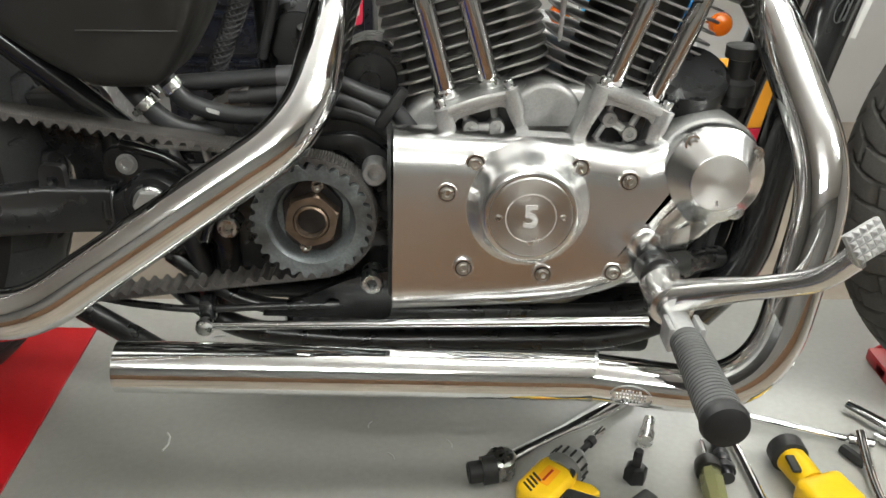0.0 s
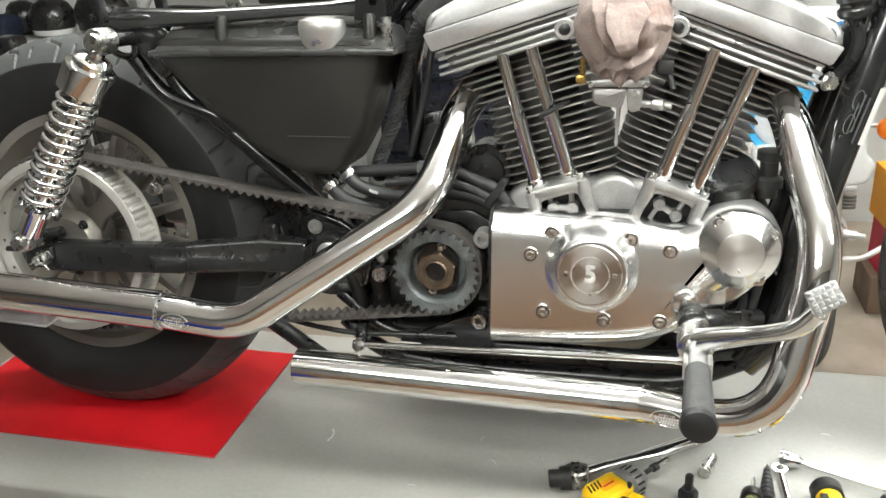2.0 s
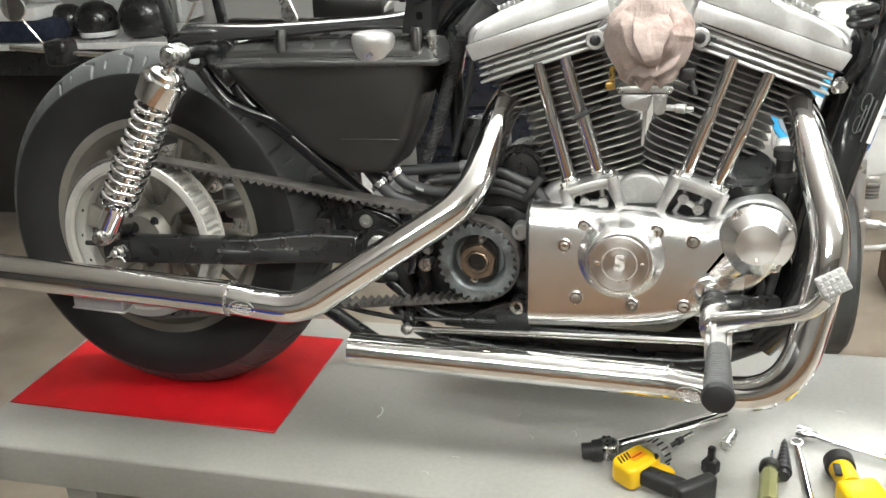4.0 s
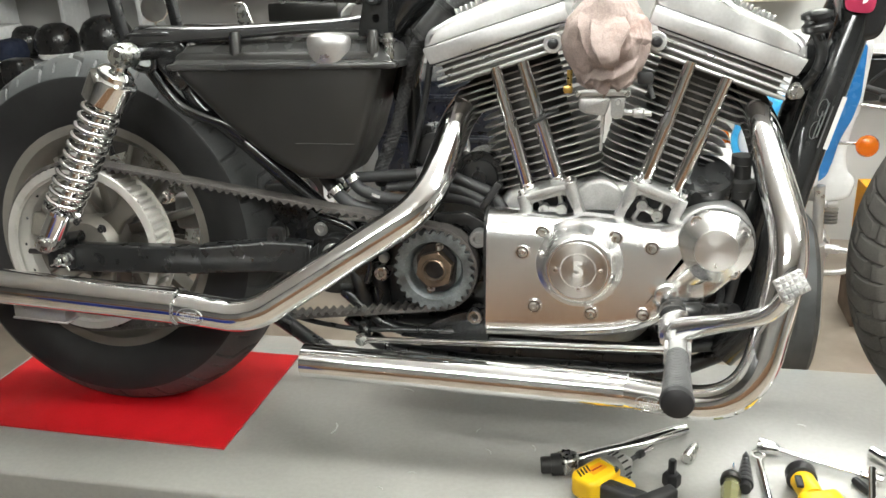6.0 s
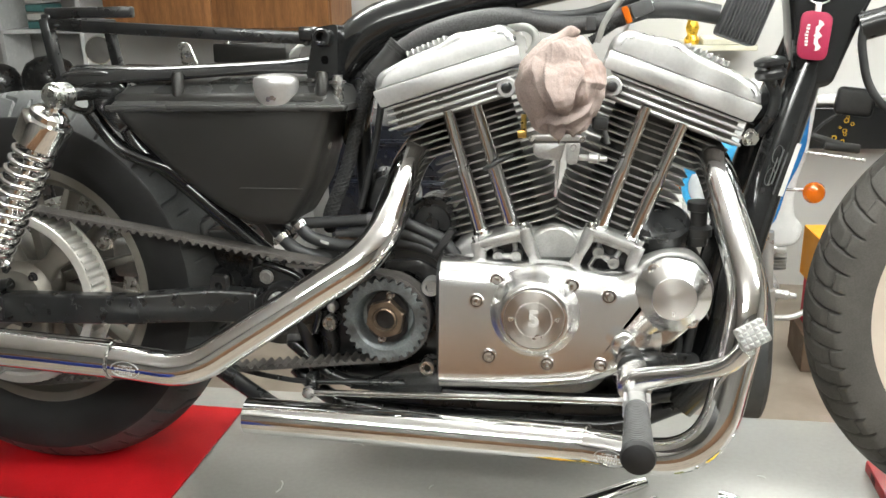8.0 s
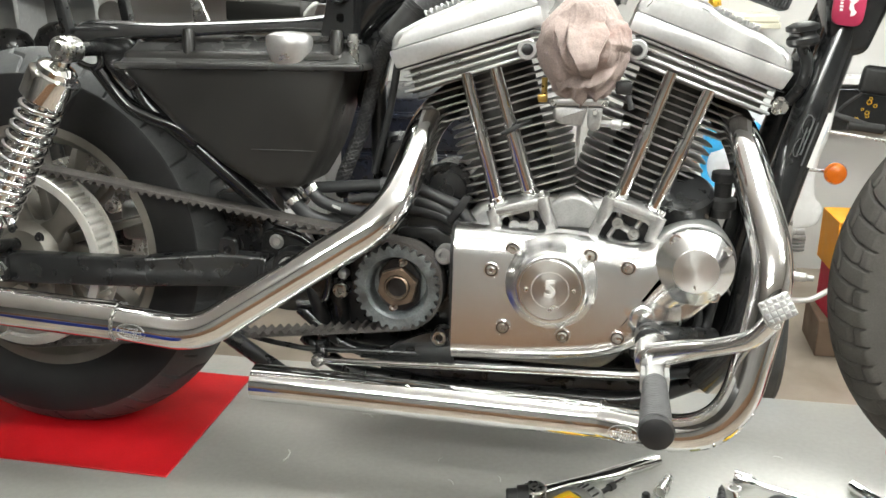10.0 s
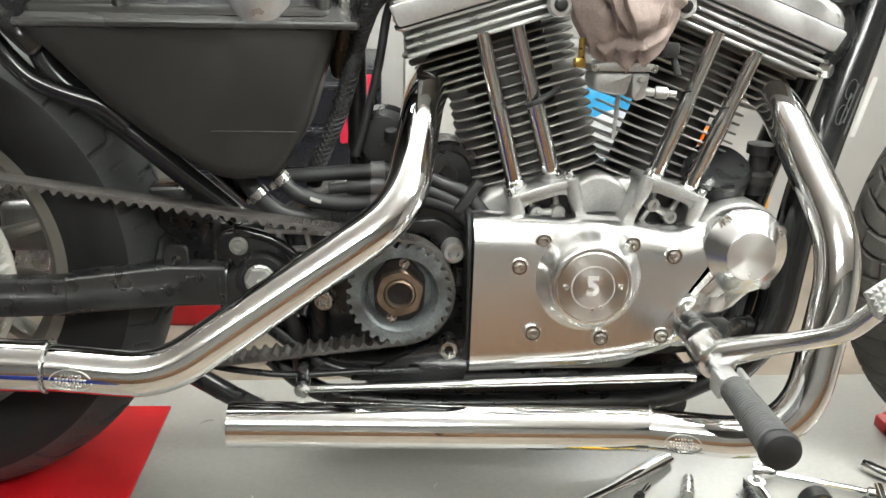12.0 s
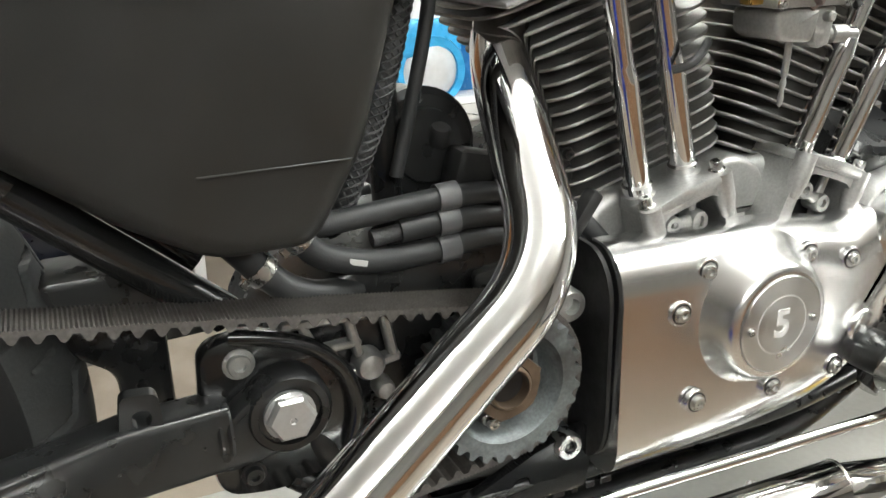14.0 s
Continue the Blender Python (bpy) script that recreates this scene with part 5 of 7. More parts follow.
part("white_mark", bm, LABEL, bike)
for p, ax, r in (((-0.2785, -0.066, 0.4365), (0.014, 0, -0.0165), 0.0106), ((-0.307, -0.0655, 0.418), (0.03, 0, -0.0345), 0.0117)):
    bm = bmesh.new()
    lathe(bm, [(r, -0.005), (r + 0.0012, -0.005), (r + 0.0012, 0.005), (r, 0.005)], frame_at(p, ax), 24, False)
    box(bm, (0.006, 0.008, 0.007), frame_at(p, ax) @ Matrix.Translation((0, -r - 0.002, 0)), 0.001, 1)
    part("hose_clamp", bm, STEEL, bike, "steel hose clamp")
for p, ax, up in (((-0.052, -0.074, 0.418), (0.02, 0, -0.024), (0.7, 0, 1)), ):
    bm = bmesh.new()
    box(bm, (0.05, 0.012, 0.016), frame_at(p, (0, -1, 0)) @ Matrix.Rotation(radians(55), 4, "Z"), 0.004, 2)
    part("hose_clip", bm, TOOL_BLACK, bike, "black plastic hose clip")
LOOM = [(-0.15, -0.066, 0.662), (-0.169, -0.056, 0.643), (-0.182, -0.045, 0.612), (-0.1925, -0.043, 0.57), (-0.205, -0.042, 0.525), (-0.2215, -0.042, 0.485), (-0.239, -0.042, 0.447), (-0.243, -0.02, 0.425)]
loom = hose("wiring_loom", LOOM, 0.0095, HOSE, "black braided wiring loom")
axis = rounded(LOOM, 0.04, 8)
bm = bmesh.new()
dist = [0.0]
for p, q in zip(axis, axis[1:]):
    dist.append(dist[-1] + (q - p).length)
steps = [dist[-1] * k / 150 for k in range(151)]
line = [Vector((np.interp(d, dist, [p.x for p in axis]), np.interp(d, dist, [p.y for p in axis]), np.interp(d, dist, [p.z for p in axis]))) for d in steps]
for way in (-1, 1):
    for k in range(7):
        turnp = []
        for i, p in enumerate(line):
            t = (line[min(i + 1, 150)] - line[max(i - 1, 0)]).normalized()
            u = t.cross(Vector((0, 1, 0))).normalized()
            v = t.cross(u)
            a = way * steps[i] / 0.0075 + 2 * math.pi * k / 7
            turnp.append(p + (u * math.cos(a) + v * math.sin(a)) * (0.0098 + 0.0003 * way))
        sweep(bm, turnp, 0.0013, 5, True, 0.6)
tagged(part("braid", bm, BRAID, loom), "fine woven braid", kind="stuff")
hose("thin_cable", [(-0.04, -0.02, 0.74), (-0.11, -0.03, 0.71), (-0.15, -0.03, 0.64), (-0.155, -0.03, 0.61), (-0.162, -0.03, 0.567), (-0.176, -0.03, 0.51), (-0.19, -0.03, 0.46)], 0.0055, HOSE)
hose("oil_hose", [(-0.2221, -0.058, 0.4235), (-0.205, -0.058, 0.425), (-0.1925, -0.058, 0.4265)], 0.0065, BRAID, "braided black hose end")
bm = bmesh.new()
lathe(bm, [(0.041, -0.05), (0.041, 0.015), (0.037, 0.02), (0.03, 0.02), (0.028, 0.026), (0.012, 0.028), (0.011, 0.032), (0, 0.032)], frame_at((-0.075, -0.02, 0.44), (0, -1, 0)), 40)
starter = part("starter_motor", bm, BLACK_WORN, bike, "round black starter motor")
for a in (40, 160, 280):
    bolt(starter, (-0.075 + 0.036 * math.cos(radians(a)), -0.045, 0.44 + 0.036 * math.sin(radians(a))), 0.0045, DARK_STEEL)

bm = bmesh.new()
lathe(bm, [(0.046, -0.06), (0.046, 0.0), (0.04, 0.006), (0.03, 0.007), (0.029, 0.014), (0, 0.015)], frame_at((-0.155, 0.0, 0.475), (0, -1, 0.1)), 36)
sol = part("solenoid", bm, BLACK_WORN, bike, "black starter solenoid")
bm = bmesh.new()
box(bm, (0.044, 0.03, 0.036), Matrix.Translation((-0.124, -0.03, 0.455)) @ Matrix.Rotation(0.25, 4, "Y"), 0.006, 2)
part("terminal_cover", bm, TOOL_BLACK, sol, "black rubber terminal cover")
bm = bmesh.new()
lathe(bm, [(0.009, 0), (0.009, 0.012), (0.007, 0.015), (0, 0.015)], frame_at((-0.146, -0.012, 0.478), (0, -0.5, 1)), 18)
part("terminal_boot", bm, TOOL_BLACK, sol)

# ---- foot controls ----
bm = bmesh.new()
sweep(bm, rounded([(0.315, -0.075, 0.25), (0.285, -0.11, 0.262), (0.25, -0.135, 0.266), (0.228, -0.142, 0.267)], 0.02), [0.013] * 9 + [0.015] * 9, 20)
lathe(bm, [(0.012, -0.03), (0.0185, -0.028), (0.02, -0.022), (0.02, 0.012), (0.016, 0.014)], frame_at((0.2245, -0.152, 0.2665), (0, -1, 0.02)), 28)
part("footpeg_mount", bm, BLACK_WORN, bike, "black footpeg mount")
bm = bmesh.new()
pa, pb = Vector((0.2285, -0.222, 0.246)), Vector((0.222, -0.39, 0.2395))
pm = frame_at(pa, pb - pa)
PL = (pb - pa).length
prof = [(0.012, 0.035), (0.0155, 0.036)]
for i in range(23):
    h = 0.04 + i * 0.005
    prof += [(0.0155 + 0.00016 * i, h), (0.0155 + 0.00016 * i, h + 0.003), (0.0149 + 0.00014 * i, h + 0.0034), (0.0149 + 0.00014 * i, h + 0.0046)]
prof += [(0.0185, 0.156), (0, 0.157)]
lathe(bm, prof, pm, 36)
peg = part("footpeg", bm, GRIP, bike, "ribbed black rubber footpeg")
bm = bmesh.new()
lathe(bm, [(0.0185, 0.154), (0.0205, 0.159), (0.021, PL - 0.006), (0.019, PL), (0.012, PL + 0.003), (0, PL + 0.004)], pm, 36)
part("end_cap", bm, PEG_END, peg, "black rubber end cap")
bm = bmesh.new()
box(bm, (0.022, 0.02, 0.045), pm @ Matrix.Translation((0, 0, 0.015)), 0.005, 3)
part("clevis", bm, SATIN_ALU, peg)
for s in (-1, 1):
    bm = bmesh.new()
    box(bm, (0.006, 0.026, 0.03), pm @ Matrix.Translation((s * 0.0145, 0, 0.022)), 0.0025, 2)
    part("clevis_ear", bm, SATIN_ALU, peg)
bm = bmesh.new()
lathe(bm, [(0.021, -0.034), (0.0235, -0.031), (0.0238, 0.012), (0.022, 0.017), (0.017, 0.019), (0.015, 0.026), (0, 0.026)], frame_at((0.227, -0.194, 0.2565), (-0.03, -1, -0.06)), 32)
pedal = part("brake_pedal", bm, BRUSHED, bike, "chrome brake pedal with a knurled pad")
PEDAL_R = [0.017] + [0.0158 - 0.0005 * k for k in range(9)] + [0.0113] * 16
bm = bmesh.new()
sweep(bm, rounded([(0.226, -0.202, 0.262), (0.262, -0.224, 0.28), (0.302, -0.25, 0.297), (0.334, -0.28, 0.319), (0.349, -0.297, 0.348)], 0.035), PEDAL_R, 20)
part("pedal_arm", bm, BRUSHED, pedal)
padm = frame_at((0.353, -0.301, 0.365), (0.12, -0.9, 0.4), (-0.45, 0, 1)) @ Matrix.Scale(0.82, 4)
bm = bmesh.new()
box(bm, (0.046, 0.036, 0.008), padm, 0.003, 2)
part("pedal_pad", bm, CAST_ALU, pedal)
bm = bmesh.new()
lathe(bm, [(0.0052, -0.002), (0.0048, 0.0), (0.0016, 0.0028), (0, 0.003)], Matrix.Rotation(radians(45), 4, "Z"), 4)
nub = finish(bm, "nub", SATIN_ALU)
for i in range(5):
    for j in range(4):
        part("nub", nub, SATIN_ALU, pedal, "", padm @ Matrix.Translation(((i - 2) * 0.0088, (j - 1.5) * 0.0088, 0.0048)))
bm = bmesh.new()
sweep(bm, [(-0.248, -0.126, 0.189), (-0.2, -0.131, 0.1925), (0.205, -0.177, 0.2225), (0.214, -0.178, 0.223)], [0.005, 0.0048, 0.0048, 0.007], 14)
rod = part("brake_rod", bm, CHROME, bike, "thin chrome brake rod")
bm = bmesh.new()
lathe(bm, [(0.009, -0.006), (0.0105, 0.0), (0.009, 0.006), (0.005, 0.007), (0, 0.008)], frame_at((-0.254, -0.126, 0.1885), (0, -1, 0)), 20)
part("rod_eye", bm, STEEL, rod)
bm = bmesh.new()
prism(bm, soft([(-0.262, 0.215), (-0.247, 0.215), (-0.245, 0.182), (-0.262, 0.18)], 0.006), -0.117, -0.09, 0.003, 2)
part("rod_lever", bm, BLACK_GLOSS, bike)

# ---- carburettor and fuel parts ----
bm = bmesh.new()
prism(bm, soft([(0.077, 0.5745), (0.152, 0.5745), (0.154, 0.582), (0.14, 0.584), (0.09, 0.584), (0.076, 0.582)], 0.002, 3), -0.13, -0.07, 0.0015, 2)
carb = part("carburettor", bm, CAST_ALU, bike, "cast carburettor between the cylinders")
bm = bmesh.new()
prism(bm, soft([(0.081, 0.5735), (0.082, 0.556), (0.09, 0.55), (0.12, 0.547), (0.127, 0.5735)], 0.006, 4), -0.127, -0.078, 0.004, 3)
part("float_bowl", bm, CAST_ALU, carb)
bm = bmesh.new()
prism(bm, soft([(0.126, 0.573), (0.127, 0.546), (0.132, 0.541), (0.143, 0.544), (0.147, 0.573)], 0.003, 3), -0.122, -0.08, 0.002, 2)
lathe(bm, [(0.0042, 0), (0.0042, 0.008), (0.003, 0.009), (0, 0.009)], frame_at((0.1365, -0.12, 0.566), (0, -1, 0)), 14)
part("jet_pillar", bm, CAST_ALU, carb)
bm = bmesh.new()
cyl_a, cyl_b = Vector((0.138, -0.105, 0.551)), Vector((0.182, -0.112, 0.549))
lathe(bm, [(0.006, 0), (0.0065, 0.004), (0.0048, 0.006), (0.0048, 0.02), (0.0072, 0.021), (0.0072, 0.034), (0.004, 0.036), (0.004, 0.045), (0, 0.045)], frame_at(cyl_a, cyl_b - cyl_a), 18)
part("pump_nozzle", bm, CAST_ALU, carb)
bm = bmesh.new()
box(bm, (0.05, 0.05, 0.035), Matrix.Translation((0.12, -0.08, 0.6)), 0.008, 3)
part("throttle_body", bm, CAST_ALU, carb)
bm = bmesh.new()
box(bm, (0.022, 0.026, 0.018), Matrix.Translation((0.172, -0.1, 0.598)), 0.004, 2)
lathe(bm, [(0.004, 0), (0.004, 0.02), (0, 0.02)], frame_at((0.178, -0.105, 0.588), (0.3, -0.3, -1)), 10)
part("vacuum_switch", bm, TOOL_BLACK, carb, "small black vacuum fitting")
for qx in (0.081, 0.148):
    bolt(carb, (qx, -0.131, 0.578), 0.0034, STEEL, h=0.003)
bm = bmesh.new()
lathe(bm, [(0.0028, 0), (0.0028, 0.03), (0.0018, 0.032), (0.0028, 0.036), (0.0018, 0.042), (0.0026, 0.048), (0.0016, 0.054), (0, 0.056)], frame_at((0.116, -0.108, 0.55), (-0.05, 0.02, -1)), 12)
part("drain_pipe", bm, CAST_ALU, carb)
bm = bmesh.new()
box(bm, (0.013, 0.013, 0.011), Matrix.Translation((0.066, -0.115, 0.583)), 0.002, 2)
lathe(bm, [(0.004, 0), (0.004, 0.025), (0, 0.025)], Matrix.Translation((0.068, -0.115, 0.585)), 12)
part("fuel_elbow", bm, BRASS, carb, "brass fuel elbow")

# second swingarm leg, shock and brake on the far side
bm = bmesh.new()
box(bm, (0.46, 0.028, 0.045), Matrix.Translation((-0.55, 0.125, 0.311)) @ Matrix.Rotation(radians(-2), 4, "Y"), 0.008, 2)
part("far_swingarm_leg", bm, BLACK_WORN, bike)
far = part("far_shock_absorber", shock.data, CHROME, bike, "", Matrix.Translation((0, 0.37, 0)))
for child in list(shock.children):
    part(child.name.split(".")[0], child.data, CHROME, far)
bm = bmesh.new()
ring_cap(bm, [(0.135, 0.072), (0.135, 0.077), (0.09, 0.077), (0.09, 0.072)], Matrix.Translation((RWX, 0, RWZ)) @ TURN, 60)
part("rear_brake_disc", bm, STEEL, bike, "steel rear brake disc")
bm = bmesh.new()
box(bm, (0.09, 0.06, 0.07), Matrix.Translation((-0.625, 0.085, 0.345)), 0.012, 3)
part("brake_caliper", bm, CAST_ALU, bike, "grey brake caliper")

# black pipes and bracket in front of the crankcase
hose("breather_hose", [(0.25, -0.05, 0.33), (0.285, -0.07, 0.31), (0.3, -0.075, 0.27), (0.275, -0.07, 0.235), (0.24, -0.05, 0.24)], 0.006, HOSE, "black rubber breather hose", 0.03)
hose("breather_hose", [(0.33, -0.03, 0.36), (0.315, -0.06, 0.3), (0.3, -0.06, 0.22), (0.26, -0.05, 0.18)], 0.008, HOSE, "black rubber breather hose", 0.04)
# Black slab also stands for the shade on the crankcase's lower front.
bm = bmesh.new()
prism(bm, soft([(0.2, 0.19), (0.33, 0.2), (0.35, 0.3), (0.3, 0.34), (0.25, 0.3), (0.21, 0.24)], 0.02), -0.04, 0.06, 0.008, 2)
part("front_mount_casting", bm, BLACK_WORN, bike, "black front casting, dark to stand for shade at the crankcase")
for p in ((0.295, -0.042, 0.31), (0.315, -0.042, 0.235)):
    hex_bolt(bike, p, 0.008, STEEL)

# ribbed conduit over the rear rocker cover, and a black shield ahead of the wheel
ca, cb2 = Vector((-0.114, -0.066, 0.7045)), Vector((-0.1575, -0.07, 0.653))
bm = bmesh.new()
cl = (cb2 - ca).length
prof = [(0.0135, 0.0), (0.0185, 0.0)]
for h in (0.0, 0.005, 0.01, cl - 0.016, cl - 0.011, cl - 0.006):
    prof += [(0.0187, h), (0.0187, h + 0.0032), (0.0172, h + 0.0034), (0.0172, h + 0.0048)]
prof += [(0.0135, cl)]
lathe(bm, prof, frame_at(ca, cb2 - ca), 28)
part("corrugated_conduit", bm, TOOL_BLACK, bike, "black corrugated cable conduit")
hose("loom_sleeve", [(-0.135, -0.063, 0.682), (-0.106, -0.062, 0.704), (-0.08, -0.06, 0.719), (-0.029, -0.055, 0.736), (0.034, -0.045, 0.745), (0.082, -0.035, 0.736), (0.13, -0.03, 0.7285), (0.179, -0.03, 0.736), (0.25, -0.03, 0.757)], 0.0135, BRAID, "black taped wiring sleeve", 0.05)
hose("breather_hose", [(0.04, -0.05, 0.727), (0.066, -0.06, 0.729), (0.08, -0.066, 0.719), (0.0805, -0.068, 0.704), (0.07, -0.068, 0.69)], 0.006, GREY_TOOL, "grey rubber breather hose", 0.014)
hose("thin_cable", [(0.05, -0.02, 0.75), (0.13, -0.02, 0.742), (0.24, -0.02, 0.775)], 0.007, HOSE)
bm = bmesh.new()
prism(bm, soft([(0.149, 0.722), (0.163, 0.722), (0.163, 0.742), (0.149, 0.742)], 0.002, 3), -0.058, -0.04, 0.0015, 2)
part("cable_tie", bm, HOSE, bike, "grey plastic cable tie head")
bm = bmesh.new()
prism(bm, soft([(-0.405, 0.27), (-0.371, 0.27), (-0.3705, 0.4), (-0.385, 0.42), (-0.45, 0.42), (-0.436, 0.362), (-0.409, 0.343)], 0.01), -0.03, 0.03, 0.006, 2)
part("wheel_shield", bm, BLACK_WORN, bike, "black shield ahead of the rear wheel")

# ---- black parts round the steering head ----
bm = bmesh.new()
COIL = material("coil_grey", (0.06, 0.061, 0.063), 0.5, spots=0.15, scale=60, bump=0.1)
COIL_AT = Matrix.Translation((0.3655, -0.035, 0.747)) @ Matrix.Rotation(radians(20), 4, "Y")
box(bm, (0.056, 0.05, 0.085), COIL_AT, 0.006, 3)
coil = part("ignition_coil", bm, COIL, bike, "ribbed dark grey ignition coil")
bm = bmesh.new()
box(bm, (0.0027, 0.056, 0.082), None, 0.0007, 1)
rb = finish(bm, "coil_rib", COIL)
for i in range(12):
    part("coil_rib", rb, COIL, coil, "", COIL_AT @ Matrix.Translation(((i - 5.5) * 0.0045, -0.001, 0)))
hose("spark_cable", [(0.235, -0.03, 0.752), (0.28, -0.035, 0.752), (0.33, -0.035, 0.742)], 0.014, HOSE, "thick black cable boot")
bm = bmesh.new()
da, db = Vector((0.155, -0.045, 0.7085)), Vector((0.1985, -0.048, 0.737))
dl = (db - da).length
prof = [(0.004, 0.0)]
for k in range(13):
    prof += [(0.0062, k * dl / 13 + 0.0003), (0.0062, k * dl / 13 + 0.0022), (0.0051, k * dl / 13 + 0.0026), (0.0051, k * dl / 13 + 0.0038)]
lathe(bm, prof + [(0.004, dl)], frame_at(da, db - da), 18)
part("ribbed_conduit", bm, TOOL_BLACK, bike, "thin black ribbed conduit")
CONN = Matrix.Translation((0.2045, -0.055, 0.7425)) @ Matrix.Rotation(radians(-22), 4, "Y")
bm = bmesh.new()
box(bm, (0.009, 0.02, 0.024), CONN, 0.002, 2)
plug = part("connector", bm, AMBER, bike, "orange wiring connector")
bm = bmesh.new()
box(bm, (0.03, 0.022, 0.02), CONN @ Matrix.Translation((0.0215, 0.002, 0.001)), 0.003, 2)
part("connector_body", bm, COIL, plug, "dark grey connector body")
hose("thin_cable", [(0.225, -0.085, 0.80), (0.198, -0.088, 0.765), (0.174, -0.09, 0.735), (0.165, -0.09, 0.705)], 0.0042, GREY_TOOL, "grey cable", 0.05)
hose("wire", [(0.195, -0.04, 0.70), (0.21, -0.045, 0.74), (0.24, -0.04, 0.76)], 0.0025, LABEL)
bm = bmesh.new()
prism(bm, soft([(0.41, 0.80), (0.421, 0.751), (0.432, 0.652), (0.456, 0.640), (0.483, 0.645), (0.5016, 0.6985), (0.52, 0.7485), (0.545, 0.80)], 0.012, 6), -0.052, 0.012, 0.01, 4)
part("neck_gusset", bm, BLACK_GLOSS, bike, "glossy black neck gusset")
bm = bmesh.new()
lathe(bm, [(0.018, 0), (0.021, 0.004), (0.021, 0.01), (0.017, 0.014), (0.017, 0.018), (0.021, 0.02), (0.021, 0.026), (0.012, 0.03), (0, 0.03)], frame_at((0.402, -0.05, 0.655), (-0.15, -0.1, 1)), 24)
part("engine_mount", bm, BLACK_WORN, bike, "black rubber engine mount")
bm = bmesh.new()
sweep(bm, rounded([(0.40, -0.05, 0.655), (0.412, -0.05, 0.63), (0.405, -0.05, 0.6), (0.39, -0.045, 0.58)], 0.02), 0.008, 12)
part("mount_bracket", bm, BLACK_WORN, bike)
hose("brake_hose", [(0.516, -0.06, 0.735), (0.511, -0.06, 0.705), (0.525, -0.055, 0.647), (0.554, -0.05, 0.6126), (0.59, -0.05, 0.596), (0.64, -0.05, 0.585)], 0.0055, HOSE, "black brake hose", 0.06)
hose("handlebar_cable", [(0.512, -0.05, 0.722), (0.56, -0.06, 0.737), (0.66, -0.07, 0.765)], 0.019, BLACK_WORN)
for sy in (-0.075, 0.075):                        # fork legs
    bm = bmesh.new()
    sweep(bm, [(0.805, sy, 0.30), (0.79, sy, 0.36), (0.545, sy, 0.92)], [0.022, 0.024, 0.02], 24)
    part("fork_leg", bm, CHROME, bike, "chrome front fork leg")
for cz, r in ((0.70, 0.02), ):
    bm = bmesh.new()
    box(bm, (0.05, 0.19, 0.035), Matrix.Translation((0.635, 0, 0.74)) @ Matrix.Rotation(radians(24), 4, "Y"), 0.01, 3)
    part("fork_yoke", bm, BLACK_GLOSS, bike)
bm = bmesh.new()
lathe(bm, [(0.14, -0.002), (0.14, 0.002), (0.085, 0.002), (0.085, -0.002)], Matrix.Translation((0.805, 0.055, 0.322)) @ AXY, 60)
part("brake_disc", bm, STEEL, bike)
# parts lying in the frame under the seat
bm = bmesh.new()
box(bm, (0.12, 0.07, 0.03), Matrix.Translation((-0.365, 0.02, 0.697)), 0.004, 2)
part("battery_tray", bm, BLACK_PLASTIC, bike, "black battery tray")
bm = bmesh.new()
lathe(bm, [(0.007, 0), (0.007, 0.006), (0.012, 0.006), (0.012, 0.009), (0.005, 0.009), (0.005, 0.016), (0, 0.016)], Matrix.Translation((-0.40, -0.01, 0.71)), 12)
part("wing_nut", bm, STEEL, bike)
bm = bmesh.new()
prism(bm, soft([(-0.50, 0.675), (-0.47, 0.675), (-0.485, 0.715), (-0.505, 0.715)], 0.008), 0.03, 0.036, 0.001, 1)
part("tab", bm, STEEL, bike)
bm = bmesh.new()
for k in range(5):
    sweep(bm, rounded([(-0.31, 0.0 + 0.01 * k, 0.685), (-0.29, 0.01 * k, 0.71 + 0.004 * k), (-0.25, 0.012 * k, 0.705), (-0.22, 0.01, 0.69)], 0.02), 0.0028, 8)
part("loose_wires", bm, LABEL, bike)

# ---- the rag over the intake ----
FOLDS = (((0.23, 0.93), (-0.27, 0.70), (-0.52, 0.46), (-0.58, 0.07), (-0.40, -0.25), (-0.34, -0.60)),
         ((-0.54, 0.42), (-0.46, 0.0), (-0.24, -0.35), (-0.1, -0.58)),
         ((-0.3, 0.30), (-0.28, 0.05), (-0.12, -0.30), (0.0, -0.55)),
         ((0.2, -0.62), (0.27, -0.10), (0.46, 0.20), (0.42, 0.5)),
         ((0.88, -0.1), (0.92, 0.2), (0.76, 0.52)),
         ((-0.72, -0.72), (-0.15, -0.66), (0.22, -0.6), (0.66, -0.36)))
FOLD_DEPTH = (0.013, 0.009, 0.009, 0.011, 0.011, -0.009)


def fold_height(u, v, line, depth):
    """One overlapping fold: a raised lip on the right of the line, a dip on its left."""
    near, at, side = 9.0, 0.0, 1.0
    n = len(line) - 1
    for i in range(n):
        (x0, y0), (x1, y1) = line[i], line[i + 1]
        dx, dy = x1 - x0, y1 - y0
        k = max(0.0, min(1.0, ((u - x0) * dx + (v - y0) * dy) / (dx * dx + dy * dy)))
        d = math.hypot(u - x0 - k * dx, v - y0 - k * dy)
        if d < near:
            near, at, side = d, (i + k) / n, (u - x0) * dy - (v - y0) * dx
    fade = min(1.0, 5 * min(at, 1 - at) + 0.1)
    side = 1.0 if side < 0 else -1.0
    step = min(1.0, near / 0.018)
    return depth * fade * step * (math.exp(-near / 0.3) if side > 0 else -0.95 * math.exp(-near / 0.11))


